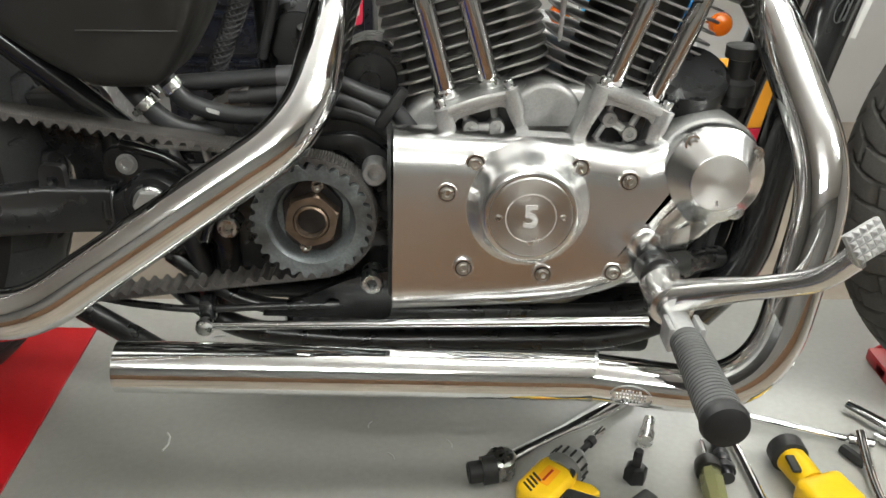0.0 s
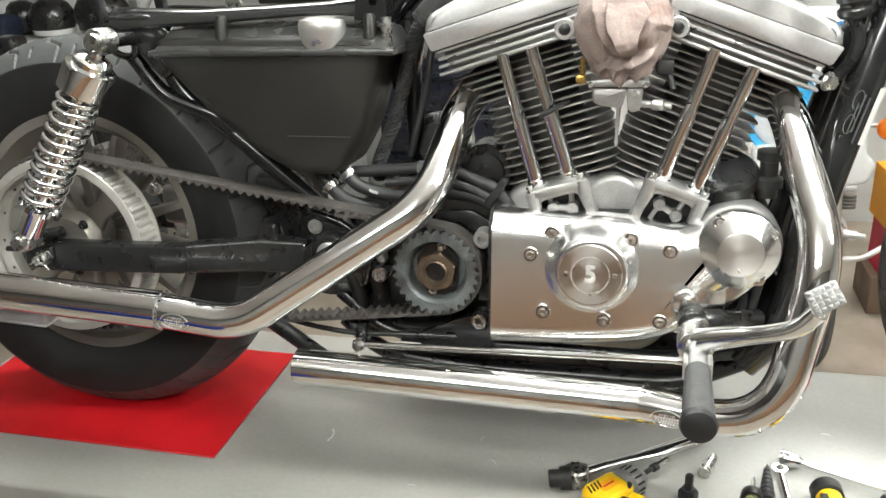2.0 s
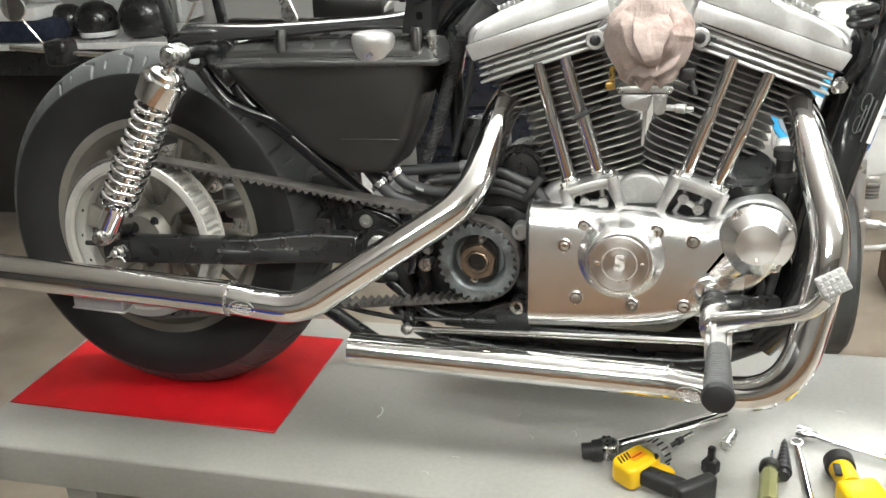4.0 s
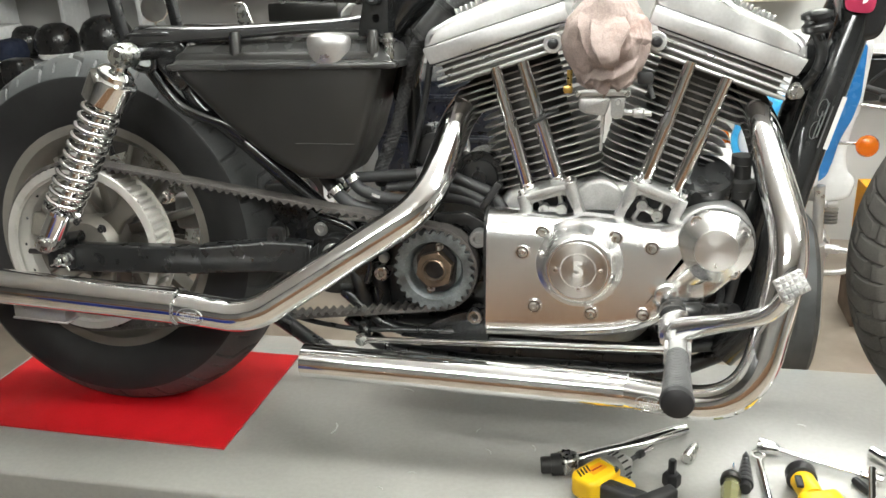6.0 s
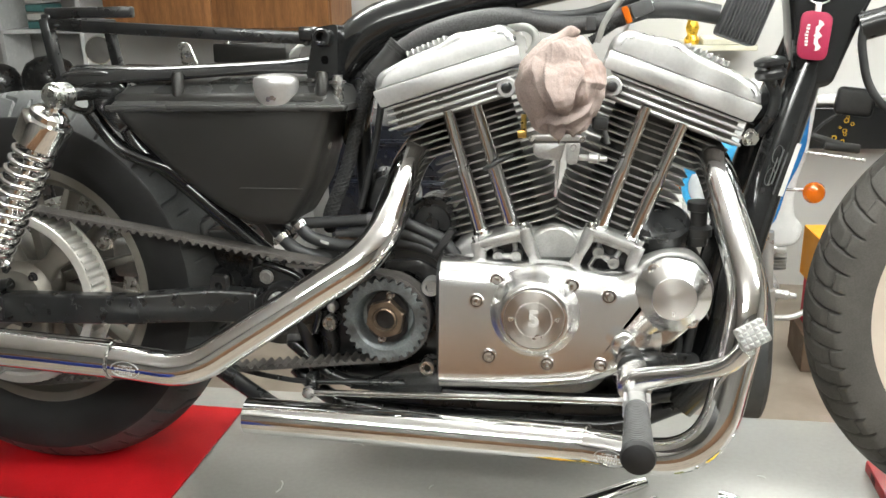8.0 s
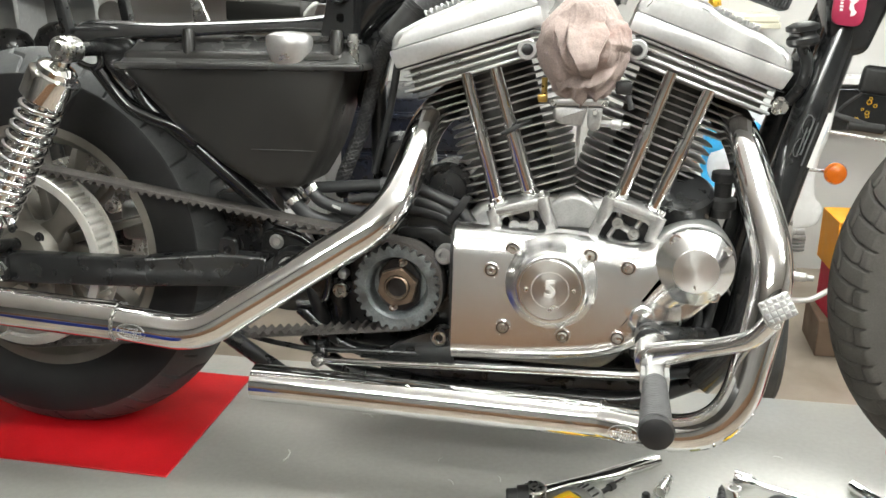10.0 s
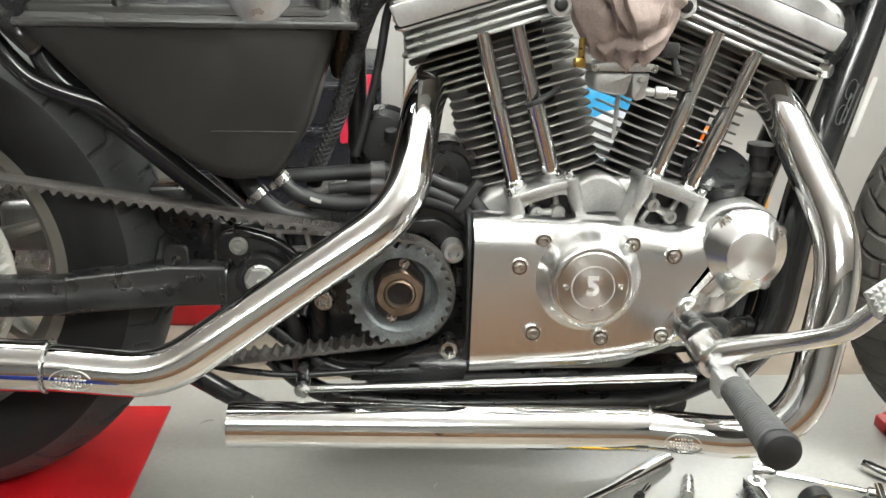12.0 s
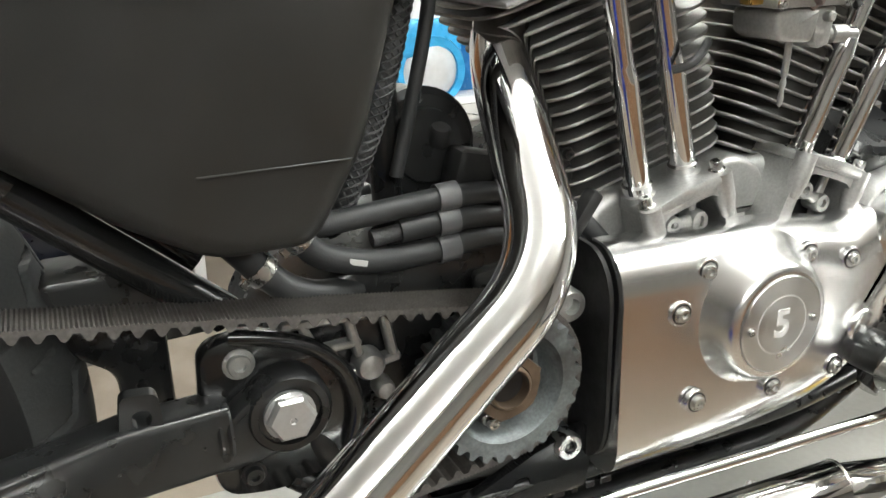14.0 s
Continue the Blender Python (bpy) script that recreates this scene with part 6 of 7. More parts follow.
def rag_mesh():
    """A stuffed bundle with overlapping folds over its front and gathers at its foot."""
    bm = bmesh.new()
    bmesh.ops.create_icosphere(bm, subdivisions=7, radius=1.0)
    for vert in bm.verts:
        d = vert.co.normalized()
        u, v = d.x, d.z
        wide = 1 - 0.2 * v * v if v > 0 else 1 + 0.02 * v - 0.12 * v * v
        front = max(0.0, min(1.0, 0.35 - d.y * 1.4))
        h = 0.006 * noise.noise(d * 1.5) + 0.003 * noise.noise(d * 3.6 + Vector((4, 0, 0)))
        uu, vv = u + 0.05 * noise.noise(d * 3.1), v + 0.05 * noise.noise(d * 3.1 + Vector((0, 7, 0)))
        for line, depth in zip(FOLDS, FOLD_DEPTH):
            h += front * fold_height(uu, vv, line, depth)
        low = max(0.0, min(1.0, (-v - 0.5) * 3))
        q = math.atan2(d.x, -d.y)
        h += 0.006 * low * (1 - 2 * abs(math.sin(4.5 * q + 2.5 * noise.noise(d * 2.2)))) + 0.0006 * noise.noise(d * 14)
        h += 0.0022 * (1 - min(1.0, abs(noise.noise(Vector((d.x * 3, d.y * 3, d.z * 1.2)) + Vector((9, 2, 0)))) * 6)) * (0.4 + low)
        vert.co = Vector((u * 0.061 * wide, d.y * 0.05, v * 0.069)) + d * h
    return bm


rm = bike.matrix_world @ pose(0.119, -0.108, 0.6495)
rag = root("rag", "crumpled pinkish cotton rag stuffed over the intake", "rag", rm)
part("cloth", rag_mesh(), CLOTH, rag, sharp=3)
# a rolled fold over its shoulder
bm = bmesh.new()
roll = rounded([(-0.036, -0.04, 0.024), (-0.03, -0.038, 0.04), (-0.016, -0.034, 0.054), (-0.002, -0.024, 0.063), (0.012, -0.016, 0.071), (0.021, -0.012, 0.068)], 0.03)
sweep(bm, roll, [0.005 + 0.003 * math.sin(math.pi * k / (len(roll) - 1)) for k in range(len(roll))], 14, True, 0.8)
for v in bm.verts:
    v.co += Vector((noise.noise(v.co * 40), noise.noise(v.co * 40 + Vector((5, 0, 0))), noise.noise(v.co * 40 + Vector((0, 9, 0))))) * 0.004
part("rolled_fold", bm, CLOTH, rag, sharp=3)
# ---- the key fob ----
fm = bike.matrix_world @ pose(0.451, -0.062, 0.712, 0, 4, 0)
bm = bmesh.new()
prism(bm, soft([(-0.0195, -0.031), (0.0195, -0.033), (0.0205, 0.03), (-0.0205, 0.032)], 0.013), -0.0025, 0.0025, 0.0008, 2)
fob = root("key_fob", "dark red leather key fob with white print hanging on the frame", "key fob", fm)
FOB = material("fob_red", (0.3, 0.022, 0.06), 0.4, spots=0.1, scale=60)
part("tag", bm, FOB, fob)
bm = bmesh.new()
for s in (-1, 1):                                 # a plain winged emblem, set upright
    prism(bm, [(x + 0.004, s * z) for x, z in ((-0.004, 0.003), (0.0, 0.004), (0.0025, 0.011), (0.006, 0.0145), (0.0035, 0.0185), (-0.0015, 0.0205), (-0.001, 0.014), (-0.004, 0.011))], -0.0029, -0.0026)
prism(bm, soft([(-0.002, 0.0), (0.004, 0.0055), (0.01, 0.0), (0.004, -0.0055)], 0.001), -0.0030, -0.0026)
for k in range(7):                                # a line of unreadable print
    box(bm, (0.0035 + 0.001 * (k % 2), 0.0003, 0.0028), Matrix.Translation((-0.0105 + 0.0004 * abs(k - 3), -0.0028, -0.0125 + 0.0042 * k)))
part("white_print", bm, LABEL, fob)
bm = bmesh.new()
box(bm, (0.008, 0.004, 0.014), Matrix.Translation((0.0, 0, 0.036)), 0.0015, 1)
part("strap", bm, LABEL, fob)
bm = bmesh.new()
sweep(bm, [(0.017 * math.cos(q), 0, 0.058 + 0.017 * math.sin(q)) for q in (k * math.pi / 12 for k in range(25))], 0.0012, 8)
part("split_ring", bm, STEEL, fob)

# ---- the wheel chock ----
chock = root("wheel_chock", "red painted steel wheel chock holding the front tyre", "wheel chock")
for sy in (-0.085, 0.07):
    bm = bmesh.new()
    prism(bm, soft([(0.635, 0.0), (0.98, 0.0), (0.98, 0.1), (0.9, 0.14), (0.69, 0.035), (0.635, 0.022)], 0.01), sy, sy + 0.006, 0.0015, 1)
    part("side_plate", bm, RED_PAINT, chock)
bm = bmesh.new()
box(bm, (0.05, 0.155, 0.02), Matrix.Translation((0.65, -0.005, 0.011)), 0.003, 2)
part("cross_bar", bm, RED_PAINT, chock)
bm = bmesh.new()
box(bm, (0.02, 0.03, 0.02), Matrix.Translation((0.635, 0.03, 0.0105)), 0.004, 2)
part("black_block", bm, TOOL_BLACK, chock)

# ---- tools on the lift ----
def cyl(bm, a, b, prof, n=20):
    """Turned along a to b: (fraction, radius) pairs."""
    a, b = Vector(a), Vector(b)
    L = (b - a).length
    return lathe(bm, [(r, f * L) for f, r in prof], frame_at(a, b - a), n)


def impact_driver(m):
    r = root("impact_driver", "yellow and black cordless impact driver lying on its side", "power tool", m)
    # local: x along the barrel towards the chuck, y across, z up; it lies on its side
    bm = bmesh.new()
    prism(bm, soft([(-0.062, -0.026), (-0.052, -0.036), (0.02, -0.036), (0.036, -0.03), (0.036, 0.028), (0.02, 0.034), (-0.05, 0.034), (-0.064, 0.02)], 0.012), -0.028, 0.028, 0.012, 4)
    body = part("motor_housing", bm, YELLOW, r)
    for k in range(4):
        bm = bmesh.new()
        box(bm, (0.004, 0.003, 0.022), Matrix.Translation((-0.05 + 0.009 * k, -0.0285, 0.012)) @ Matrix.Rotation(0.4, 4, "Y"), 0.001, 1)
        part("vent", bm, TOOL_BLACK, body)
    bm = bmesh.new()
    lathe(bm, [(0.0335, -0.006), (0.0345, 0.0), (0.0335, 0.016), (0.031, 0.018)], frame_at((0.03, 0, 0), (1, 0, 0)), 32)
    part("nose_ring", bm, GREY_TOOL, r, "grey plastic nose ring")
    bm = bmesh.new()
    lathe(bm, [(0.031, 0.014), (0.032, 0.018), (0.0315, 0.038), (0.026, 0.048), (0.02, 0.052), (0.013, 0.054), (0.013, 0.064), (0.009, 0.066), (0, 0.066)], frame_at((0.03, 0, 0), (1, 0, 0)), 32)
    gear = part("gear_case", bm, CAST_ALU, r, "grey cast metal gear case")
    bm = bmesh.new()
    box(bm, (0.02, 0.004, 0.005), None, 0.001, 1)
    gr = finish(bm, "collar_rib", TOOL_BLACK)
    for k in range(14):
        part("collar_rib", gr, TOOL_BLACK, gear, "", Matrix.Translation((0.058, 0, 0)) @ Matrix.Rotation(k * math.pi / 7, 4, "X") @ Matrix.Translation((0, 0, 0.032)))
    for sy in (-1, 1):
        bm = bmesh.new()
        prism(bm, soft([(-0.03, -0.012), (0.012, -0.012), (0.012, 0.012), (-0.03, 0.012)], 0.003), sy * 0.0284 - 0.0004, sy * 0.0284 + 0.0004)
        part("side_label", bm, material("orange_label", (0.75, 0.3, 0.01), 0.4, spots=0.1), r)
        bm = bmesh.new()
        box(bm, (0.03, 0.0008, 0.004), Matrix.Translation((-0.009, sy * 0.0290, 0.0)))
        part("label_bar", bm, RED_PAINT, r)
        bm = bmesh.new()
        prism(bm, soft([(0.014, -0.034), (0.03, -0.03), (0.034, 0.0), (0.024, -0.006)], 0.004), sy * 0.022 - 0.006, sy * 0.022 + 0.006, 0.002, 2)
        part("grip_panel", bm, TOOL_BLACK, r)
    bm = bmesh.new()
    prism(bm, soft([(-0.04, -0.03), (0.0, -0.03), (0.012, -0.075), (0.026, -0.118), (-0.012, -0.126), (-0.028, -0.08)], 0.012), -0.02, 0.02, 0.01, 4)
    part("grip", bm, TOOL_BLACK, r, "black rubber grip")
    bm = bmesh.new()
    prism(bm, soft([(0.004, -0.034), (0.028, -0.03), (0.036, -0.058), (0.03, -0.078), (0.012, -0.072)], 0.006), -0.012, 0.012, 0.004, 3)
    part("trigger_guard", bm, YELLOW, r)
    bm = bmesh.new()
    box(bm, (0.1, 0.06, 0.03), Matrix.Translation((0.018, 0, -0.138)) @ Matrix.Rotation(0.2, 4, "Y"), 0.008, 3)
    part("battery", bm, TOOL_BLACK, r, "black slide-on battery")
    bm = bmesh.new()
    cyl(bm, (0.085, 0, 0), (0.17, 0, 0), [(0, 0.0055), (0.5, 0.0055), (0.5, 0.009), (0.66, 0.009), (0.66, 0.0065), (1, 0.006), (1, 0)])
    part("bit_holder", bm, TOOL_BLACK, r)
    bm = bmesh.new()
    cyl(bm, (0.142, 0, 0), (0.175, 0, 0), [(0, 0.0065), (0.5, 0.0075), (1, 0.0075), (1, 0.004), (0.7, 0.004), (0.7, 0)])
    part("socket_bit", bm, CHROME, r)
    return r


# lies on its side: its local y points up
impact_driver(Matrix.Translation((0.128, -0.194, 0.021)) @ Matrix.Scale(0.7, 4) @ Matrix.Rotation(radians(50), 4, "Z") @ Matrix.Rotation(radians(-90), 4, "X"))

# ratchet wrench behind the driver
bm = bmesh.new()
ra, rb2 = Vector((0.062, -0.165, 0.012)), Vector((0.262, -0.018, 0.012))
rr = root("ratchet_wrench", "chrome ratchet wrench with a black socket", "wrench")
dv = (rb2 - ra)
sweep(bm, [ra + dv * f + Vector((0, 0, z)) for f, z in ((0.1, 0.014), (0.3, 0.012), (0.5, 0.006), (0.62, 0.002), (0.7, 0.0), (0.9, 0.0), (1.0, 0.0))], [0.009, 0.008, 0.0085, 0.012, 0.0135, 0.0135, 0.011], 16, True, 1.0)
bmesh.ops.scale(bm, vec=(1, 1, 0.7), verts=bm.verts)
part("handle", bm, CHROME, rr)
bm = bmesh.new()
cyl(bm, (0.076, -0.154, 0.002), (0.076, -0.154, 0.03), [(0, 0.016), (0.1, 0.018), (0.9, 0.018), (1, 0.015), (1, 0)], 24)
part("head", bm, STEEL, rr)
bm = bmesh.new()
cyl(bm, (0.069, -0.166, 0.02), (0.036, -0.171, 0.018), [(0, 0.017), (0.5, 0.017), (0.5, 0.013), (0.95, 0.013), (1, 0.011), (1, 0.008), (0.7, 0.008), (0.7, 0)], 20)
part("socket", bm, TOOL_BLACK, rr)

bm = bmesh.new()
cyl(bm, (0.259, -0.112, 0.010), (0.276, -0.068, 0.010), [(0, 0.006), (0.01, 0.0095), (0.45, 0.0095), (0.5, 0.0075), (0.9, 0.0075), (1, 0.0065), (1, 0)], 20)
thing("small_socket", bm, STEEL, "short steel socket lying on the lift", "socket")

# hex socket standing on end, and a black adapter
bm = bmesh.new()
lathe(bm, [(0.014, 0), (0.014, 0.016), (0.011, 0.02), (0.006, 0.021), (0.006, 0.042), (0.005, 0.044), (0, 0.044)], None, 6)
thing("hex_bit_socket", bm, DARK_STEEL, "black hexagonal bit socket standing upright", "socket", pose(0.236, -0.163, 0.0))

# screwdriver with a clear handle
sd = root("screwdriver", "screwdriver with a greenish clear plastic handle", "screwdriver")
HANDLE = material("clear_green_plastic", (0.5, 0.5, 0.25), 0.15, spots=0.1, clear=0.6)
bm = bmesh.new()
cyl(bm, (0.313, -0.245, 0.016), (0.323, -0.165, 0.014), [(0, 0), (0, 0.012), (0.1, 0.0145), (0.4, 0.0135), (0.75, 0.015), (1, 0.011), (1, 0)], 8)
part("handle", bm, HANDLE, sd)
bm = bmesh.new()
cyl(bm, (0.322, -0.169, 0.014), (0.325, -0.145, 0.013), [(0, 0.0155), (0.2, 0.0165), (0.7, 0.015), (1, 0.01), (1, 0)], 20)
part("collar", bm, BLACK_PLASTIC, sd)
bm = bmesh.new()
cyl(bm, (0.325, -0.146, 0.013), (0.332, -0.105, 0.006), [(0, 0.0038), (0.9, 0.0038), (1, 0.003), (1, 0)], 12)
part("shaft", bm, CHROME, sd)

# step drill
bm = bmesh.new()
prof = [(0, 0.009), (0.1, 0.009)]
for k in range(7):
    f0, f1, r0 = 0.1 + k * 0.11, 0.1 + (k + 1) * 0.11, 0.0125 - 0.0012 * k
    prof += [(f0, r0), (f0 + 0.08, r0), (f1, r0 - 0.002)]
prof += [(0.9, 0.003), (1, 0)]
cyl(bm, (0.341, -0.178, 0.013), (0.354, -0.07, 0.01), prof, 16)
thing("spiral_step_drill", bm, DARK_STEEL, "dark stepped spiral drill bit lying on the lift", "drill bit")

# combination spanner
sp = root("spanner", "chrome combination spanner lying flat", "spanner")
bm = bmesh.new()
sweep(bm, [(0.372, -0.09, 0.006), (0.374, -0.14, 0.006), (0.375, -0.2, 0.006), (0.378, -0.28, 0.006)], 0.0055, 12)
part("shank", bm, CHROME, sp)
bm = bmesh.new()
ring_cap(bm, [(0.011, 0), (0.011, 0.009), (0.007, 0.009), (0.007, 0)], pose(0.371, -0.078, 0.001), 24)
part("ring_end", bm, CHROME, sp)

# long extension bar with a socket
ext = root("extension_bar", "long chrome extension bar with a hexagon socket", "extension bar")
bm = bmesh.new()
cyl(bm, (0.395, -0.06, 0.010), (0.545, -0.118, 0.009), [(0, 0.005), (0.8, 0.005), (0.82, 0.0085), (1, 0.0085), (1, 0)], 16)
part("bar", bm, CHROME, ext)
bm = bmesh.new()
cyl(bm, (0.375, -0.0525, 0.0115), (0.405, -0.064, 0.011), [(0, 0.006), (0, 0.0115), (0.6, 0.0115), (0.9, 0.009), (1, 0.006)], 20)
part("socket", bm, CHROME, ext)
bm = bmesh.new()
cyl(bm, (0.546, -0.043, 0.010), (0.60, -0.118, 0.010), [(0, 0), (0, 0.009), (0.95, 0.009), (1, 0.007), (1, 0)], 20)
thing("chrome_tube_socket", bm, CHROME, "long chrome tube spanner on the lift", "socket")
bm = bmesh.new()
cyl(bm, (0.555, -0.1, 0.009), (0.62, -0.16, 0.009), [(0, 0), (0, 0.006), (0.7, 0.006), (0.72, 0.009), (1, 0.009), (1, 0)], 16)
thing("tube_spanner", bm, STEEL, "steel tube spanner on the lift", "spanner")
bm = bmesh.new()
sweep(bm, rounded([(0.532, -0.105, 0.018), (0.525, -0.14, 0.01), (0.515, -0.19, 0.006), (0.51, -0.24, 0.006)], 0.02), 0.0065, 12)
thing("ring_spanner", bm, CHROME, "curved chrome ring spanner resting on the extension bar", "spanner")
bm = bmesh.new()
cyl(bm, (0.505, -0.12, 0.007), (0.52, -0.15, 0.007), [(0, 0), (0, 0.006), (0.5, 0.007), (1, 0.006), (1, 0)], 6)
thing("black_bit", bm, TOOL_BLACK, "small black driver bit on the lift", "drill bit")

# yellow work torch
torch = root("work_torch", "yellow and black cordless work torch", "torch", Matrix.Translation((0.424, -0.142, 0)) @ Matrix.Scale(0.88, 4) @ Matrix.Translation((-0.452, 0.115, 0)))
bm = bmesh.new()
cyl(bm, (0.452, -0.104, 0.024), (0.452, -0.13, 0.024), [(0, 0.017), (0, 0.0235), (0.1, 0.025), (0.9, 0.025), (1, 0.021), (1, 0)], 28)
part("lens_ring", bm, TOOL_BLACK, torch)
bm = bmesh.new()
cyl(bm, (0.452, -0.128, 0.024), (0.462, -0.175, 0.024), [(0, 0.020), (0.5, 0.0195), (1, 0.019), (1, 0)], 28)
box(bm, (0.07, 0.06, 0.04), Matrix.Translation((0.475, -0.2, 0.022)) @ Matrix.Rotation(0.3, 4, "Z"), 0.01, 3)
part("body", bm, YELLOW, torch)
bm = bmesh.new()
box(bm, (0.012, 0.03, 0.006), Matrix.Translation((0.442, -0.155, 0.04)), 0.002, 2)
part("switch", bm, TOOL_BLACK, torch)
bm = bmesh.new()
box(bm, (0.08, 0.05, 0.045), Matrix.Translation((0.49, -0.25, 0.024)), 0.01, 3)
part("battery", bm, TOOL_BLACK, torch)

# ---- behind the lift: a parked moped ----
def disc_wheel(parent, p, r, w):
    bm = bmesh.new()
    ring_cap(bm, [(r, -w * 0.3), (r, w * 0.3), (r * 0.93, w * 0.5), (r * 0.8, w * 0.4), (r * 0.8, -w * 0.4), (r * 0.93, -w * 0.5)], frame_at(p, (1, 0, 0)), 48)
    t = part("tyre", bm, RUBBER, parent)
    bm = bmesh.new()
    ring_cap(bm, [(r * 0.8, -w * 0.3), (r * 0.8, w * 0.3), (r * 0.72, w * 0.2), (r * 0.72, -w * 0.2)], frame_at(p, (1, 0, 0)), 48)
    part("rim", bm, CHROME, t)


moped = root("moped", "blue and white parked moped with a round headlamp", "moped")
disc_wheel(moped, (0.712, 1.62, -0.455), 0.29, 0.085)
for sx in (0.632, 0.798):
    bm = bmesh.new()
    cyl(bm, (sx, 1.62, -0.655), (sx - 0.034, 1.63, -0.06), [(0, 0), (0, 0.009), (0.05, 0.011), (0.08, 0.02), (0.12, 0.025), (0.64, 0.026), (0.655, 0.028), (0.665, 0.018), (1, 0.0175), (1, 0)], 24)
    part("fork_leg", bm, SATIN_ALU, moped)
bm = bmesh.new()
prism(bm, soft([(0.5, -0.09), (0.74, -0.125), (0.77, -0.138), (0.872, -0.118), (0.884, -0.052), (0.853, -0.022), (0.843, 0.05), (0.852, 0.12), (0.872, 0.2), (0.886, 0.42), (0.6, 0.42), (0.5, 0.2)], 0.03, 6), 1.66, 1.86, 0.02, 4)
fair = part("leg_shield", bm, WHITE_PLASTIC, moped, "white leg shield")
bm = bmesh.new()
prism(bm, soft([(0.66, -0.058), (0.757, -0.058), (0.785, -0.036), (0.8, 0.018), (0.812, 0.086), (0.842, 0.155), (0.861, 0.23), (0.862, 0.4), (0.7, 0.4), (0.66, 0.1)], 0.02, 5), 1.652, 1.68, 0.004, 2)
part("blue_stripe", bm, BLUE_PLASTIC, fair, "blue stripe panel")
for sx, iy, sz in ((0.893, 1.64, 0.075), (0.46, 1.95, 0.022)):
    bm = bmesh.new()
    lathe(bm, [(0.006, -0.06), (0.012, -0.005), (0.034, 0.0), (0.036, 0.012), (0.03, 0.026), (0.014, 0.034), (0, 0.036)], frame_at((sx, iy, sz), (0, -1, 0.1)), 32)
    part("indicator", bm, AMBER, moped, "round amber indicator")
bm = bmesh.new()
sweep(bm, [(0.8, 1.66, 0.078), (0.89, 1.66, 0.076)], 0.006, 10)
part("indicator_stalk", bm, CHROME, moped)
bm = bmesh.new()
sweep(bm, [(0.47, 1.965, 0.005), (0.52, 1.9, 0.01), (0.58, 1.84, 0.02)], 0.006, 10)
part("indicator_stalk", bm, CHROME, moped)
bm = bmesh.new()
sweep(bm, rounded([(0.68, 1.75, 0.38), (0.85, 1.71, 0.26), (0.98, 1.68, 0.224)], 0.05), 0.011, 14)
part("handlebar", bm, TOOL_BLACK, moped)
bm = bmesh.new()
cyl(bm, (0.925, 1.69, 0.222), (1.03, 1.675, 0.213), [(0, 0), (0, 0.016), (0.95, 0.016), (1, 0.013), (1, 0)], 16)
part("grip", bm, TOOL_BLACK, moped)
bm = bmesh.new()
sweep(bm, [(0.86, 1.66, 0.205), (0.94, 1.63, 0.199), (1.025, 1.63, 0.186), (1.028, 1.63, 0.185), (1.032, 1.63, 0.184), (1.036, 1.63, 0.183), (1.039, 1.63, 0.182)], [0.005, 0.005, 0.0045, 0.008, 0.009, 0.008, 0.003], 12)
part("brake_lever", bm, STEEL, moped)
bm = bmesh.new()
box(bm, (0.12, 0.02, 0.09), Matrix.Translation((1.005, 1.7, 0.362)) @ Matrix.Rotation(0.12, 4, "Y"), 0.018, 4)
part("mirror", bm, TOOL_BLACK, moped, "black rear-view mirror")
bm = bmesh.new()
sweep(bm, rounded([(0.885, 1.715, 0.245), (0.905, 1.71, 0.28), (0.97, 1.7, 0.335)], 0.03), 0.005, 10)
part("mirror_stalk", bm, TOOL_BLACK, moped)
bm = bmesh.new()
box(bm, (0.1, 0.14, 0.1), Matrix.Translation((0.8, 1.82, -0.33)), 0.03, 4)
cyl(bm, (0.765, 1.68, -0.135), (0.835, 1.68, -0.138), [(0, 0), (0, 0.022), (0.5, 0.022), (0.55, 0.015), (0.9, 0.015), (1, 0.012), (1, 0)])
for k in range(5):
    cyl(bm, (0.825, 1.74, -0.175 - 0.012 * k), (0.825, 1.74, -0.179 - 0.012 * k), [(0, 0), (0, 0.032), (1, 0.032), (1, 0)], 24)
cyl(bm, (0.79, 1.66, -0.29), (0.88, 1.66, -0.3), [(0, 0), (0, 0.016), (0.7, 0.016), (0.75, 0.01), (1, 0.01), (1, 0)])
sweep(bm, rounded([(0.78, 1.66, -0.385), (0.88, 1.66, -0.38), (0.95, 1.68, -0.34)], 0.03), 0.01, 12)
part("engine", bm, SATIN_ALU, moped, "small cast engine")
bm = bmesh.new()
prism(bm, soft([(0.5, -0.06), (0.75, -0.06), (0.75, 0.02), (0.5, 0.02)], 0.02), 1.58, 1.7, 0.02, 4)
part("mudguard", bm, WHITE_PLASTIC, moped)
bm = bmesh.new()
box(bm, (0.03, 0.1, 0.02), Matrix.Translation((0.8, 1.8, -0.66)), 0.006, 2)
part("foot_rest", bm, TOOL_BLACK, moped)
bm = bmesh.new()
cyl(bm, (0.62, 1.75, -0.745), (0.68, 1.8, -0.35), [(0, 0), (0, 0.012), (1, 0.012), (1, 0)], 12)
part("centre_stand", bm, BLACK_WORN, moped)

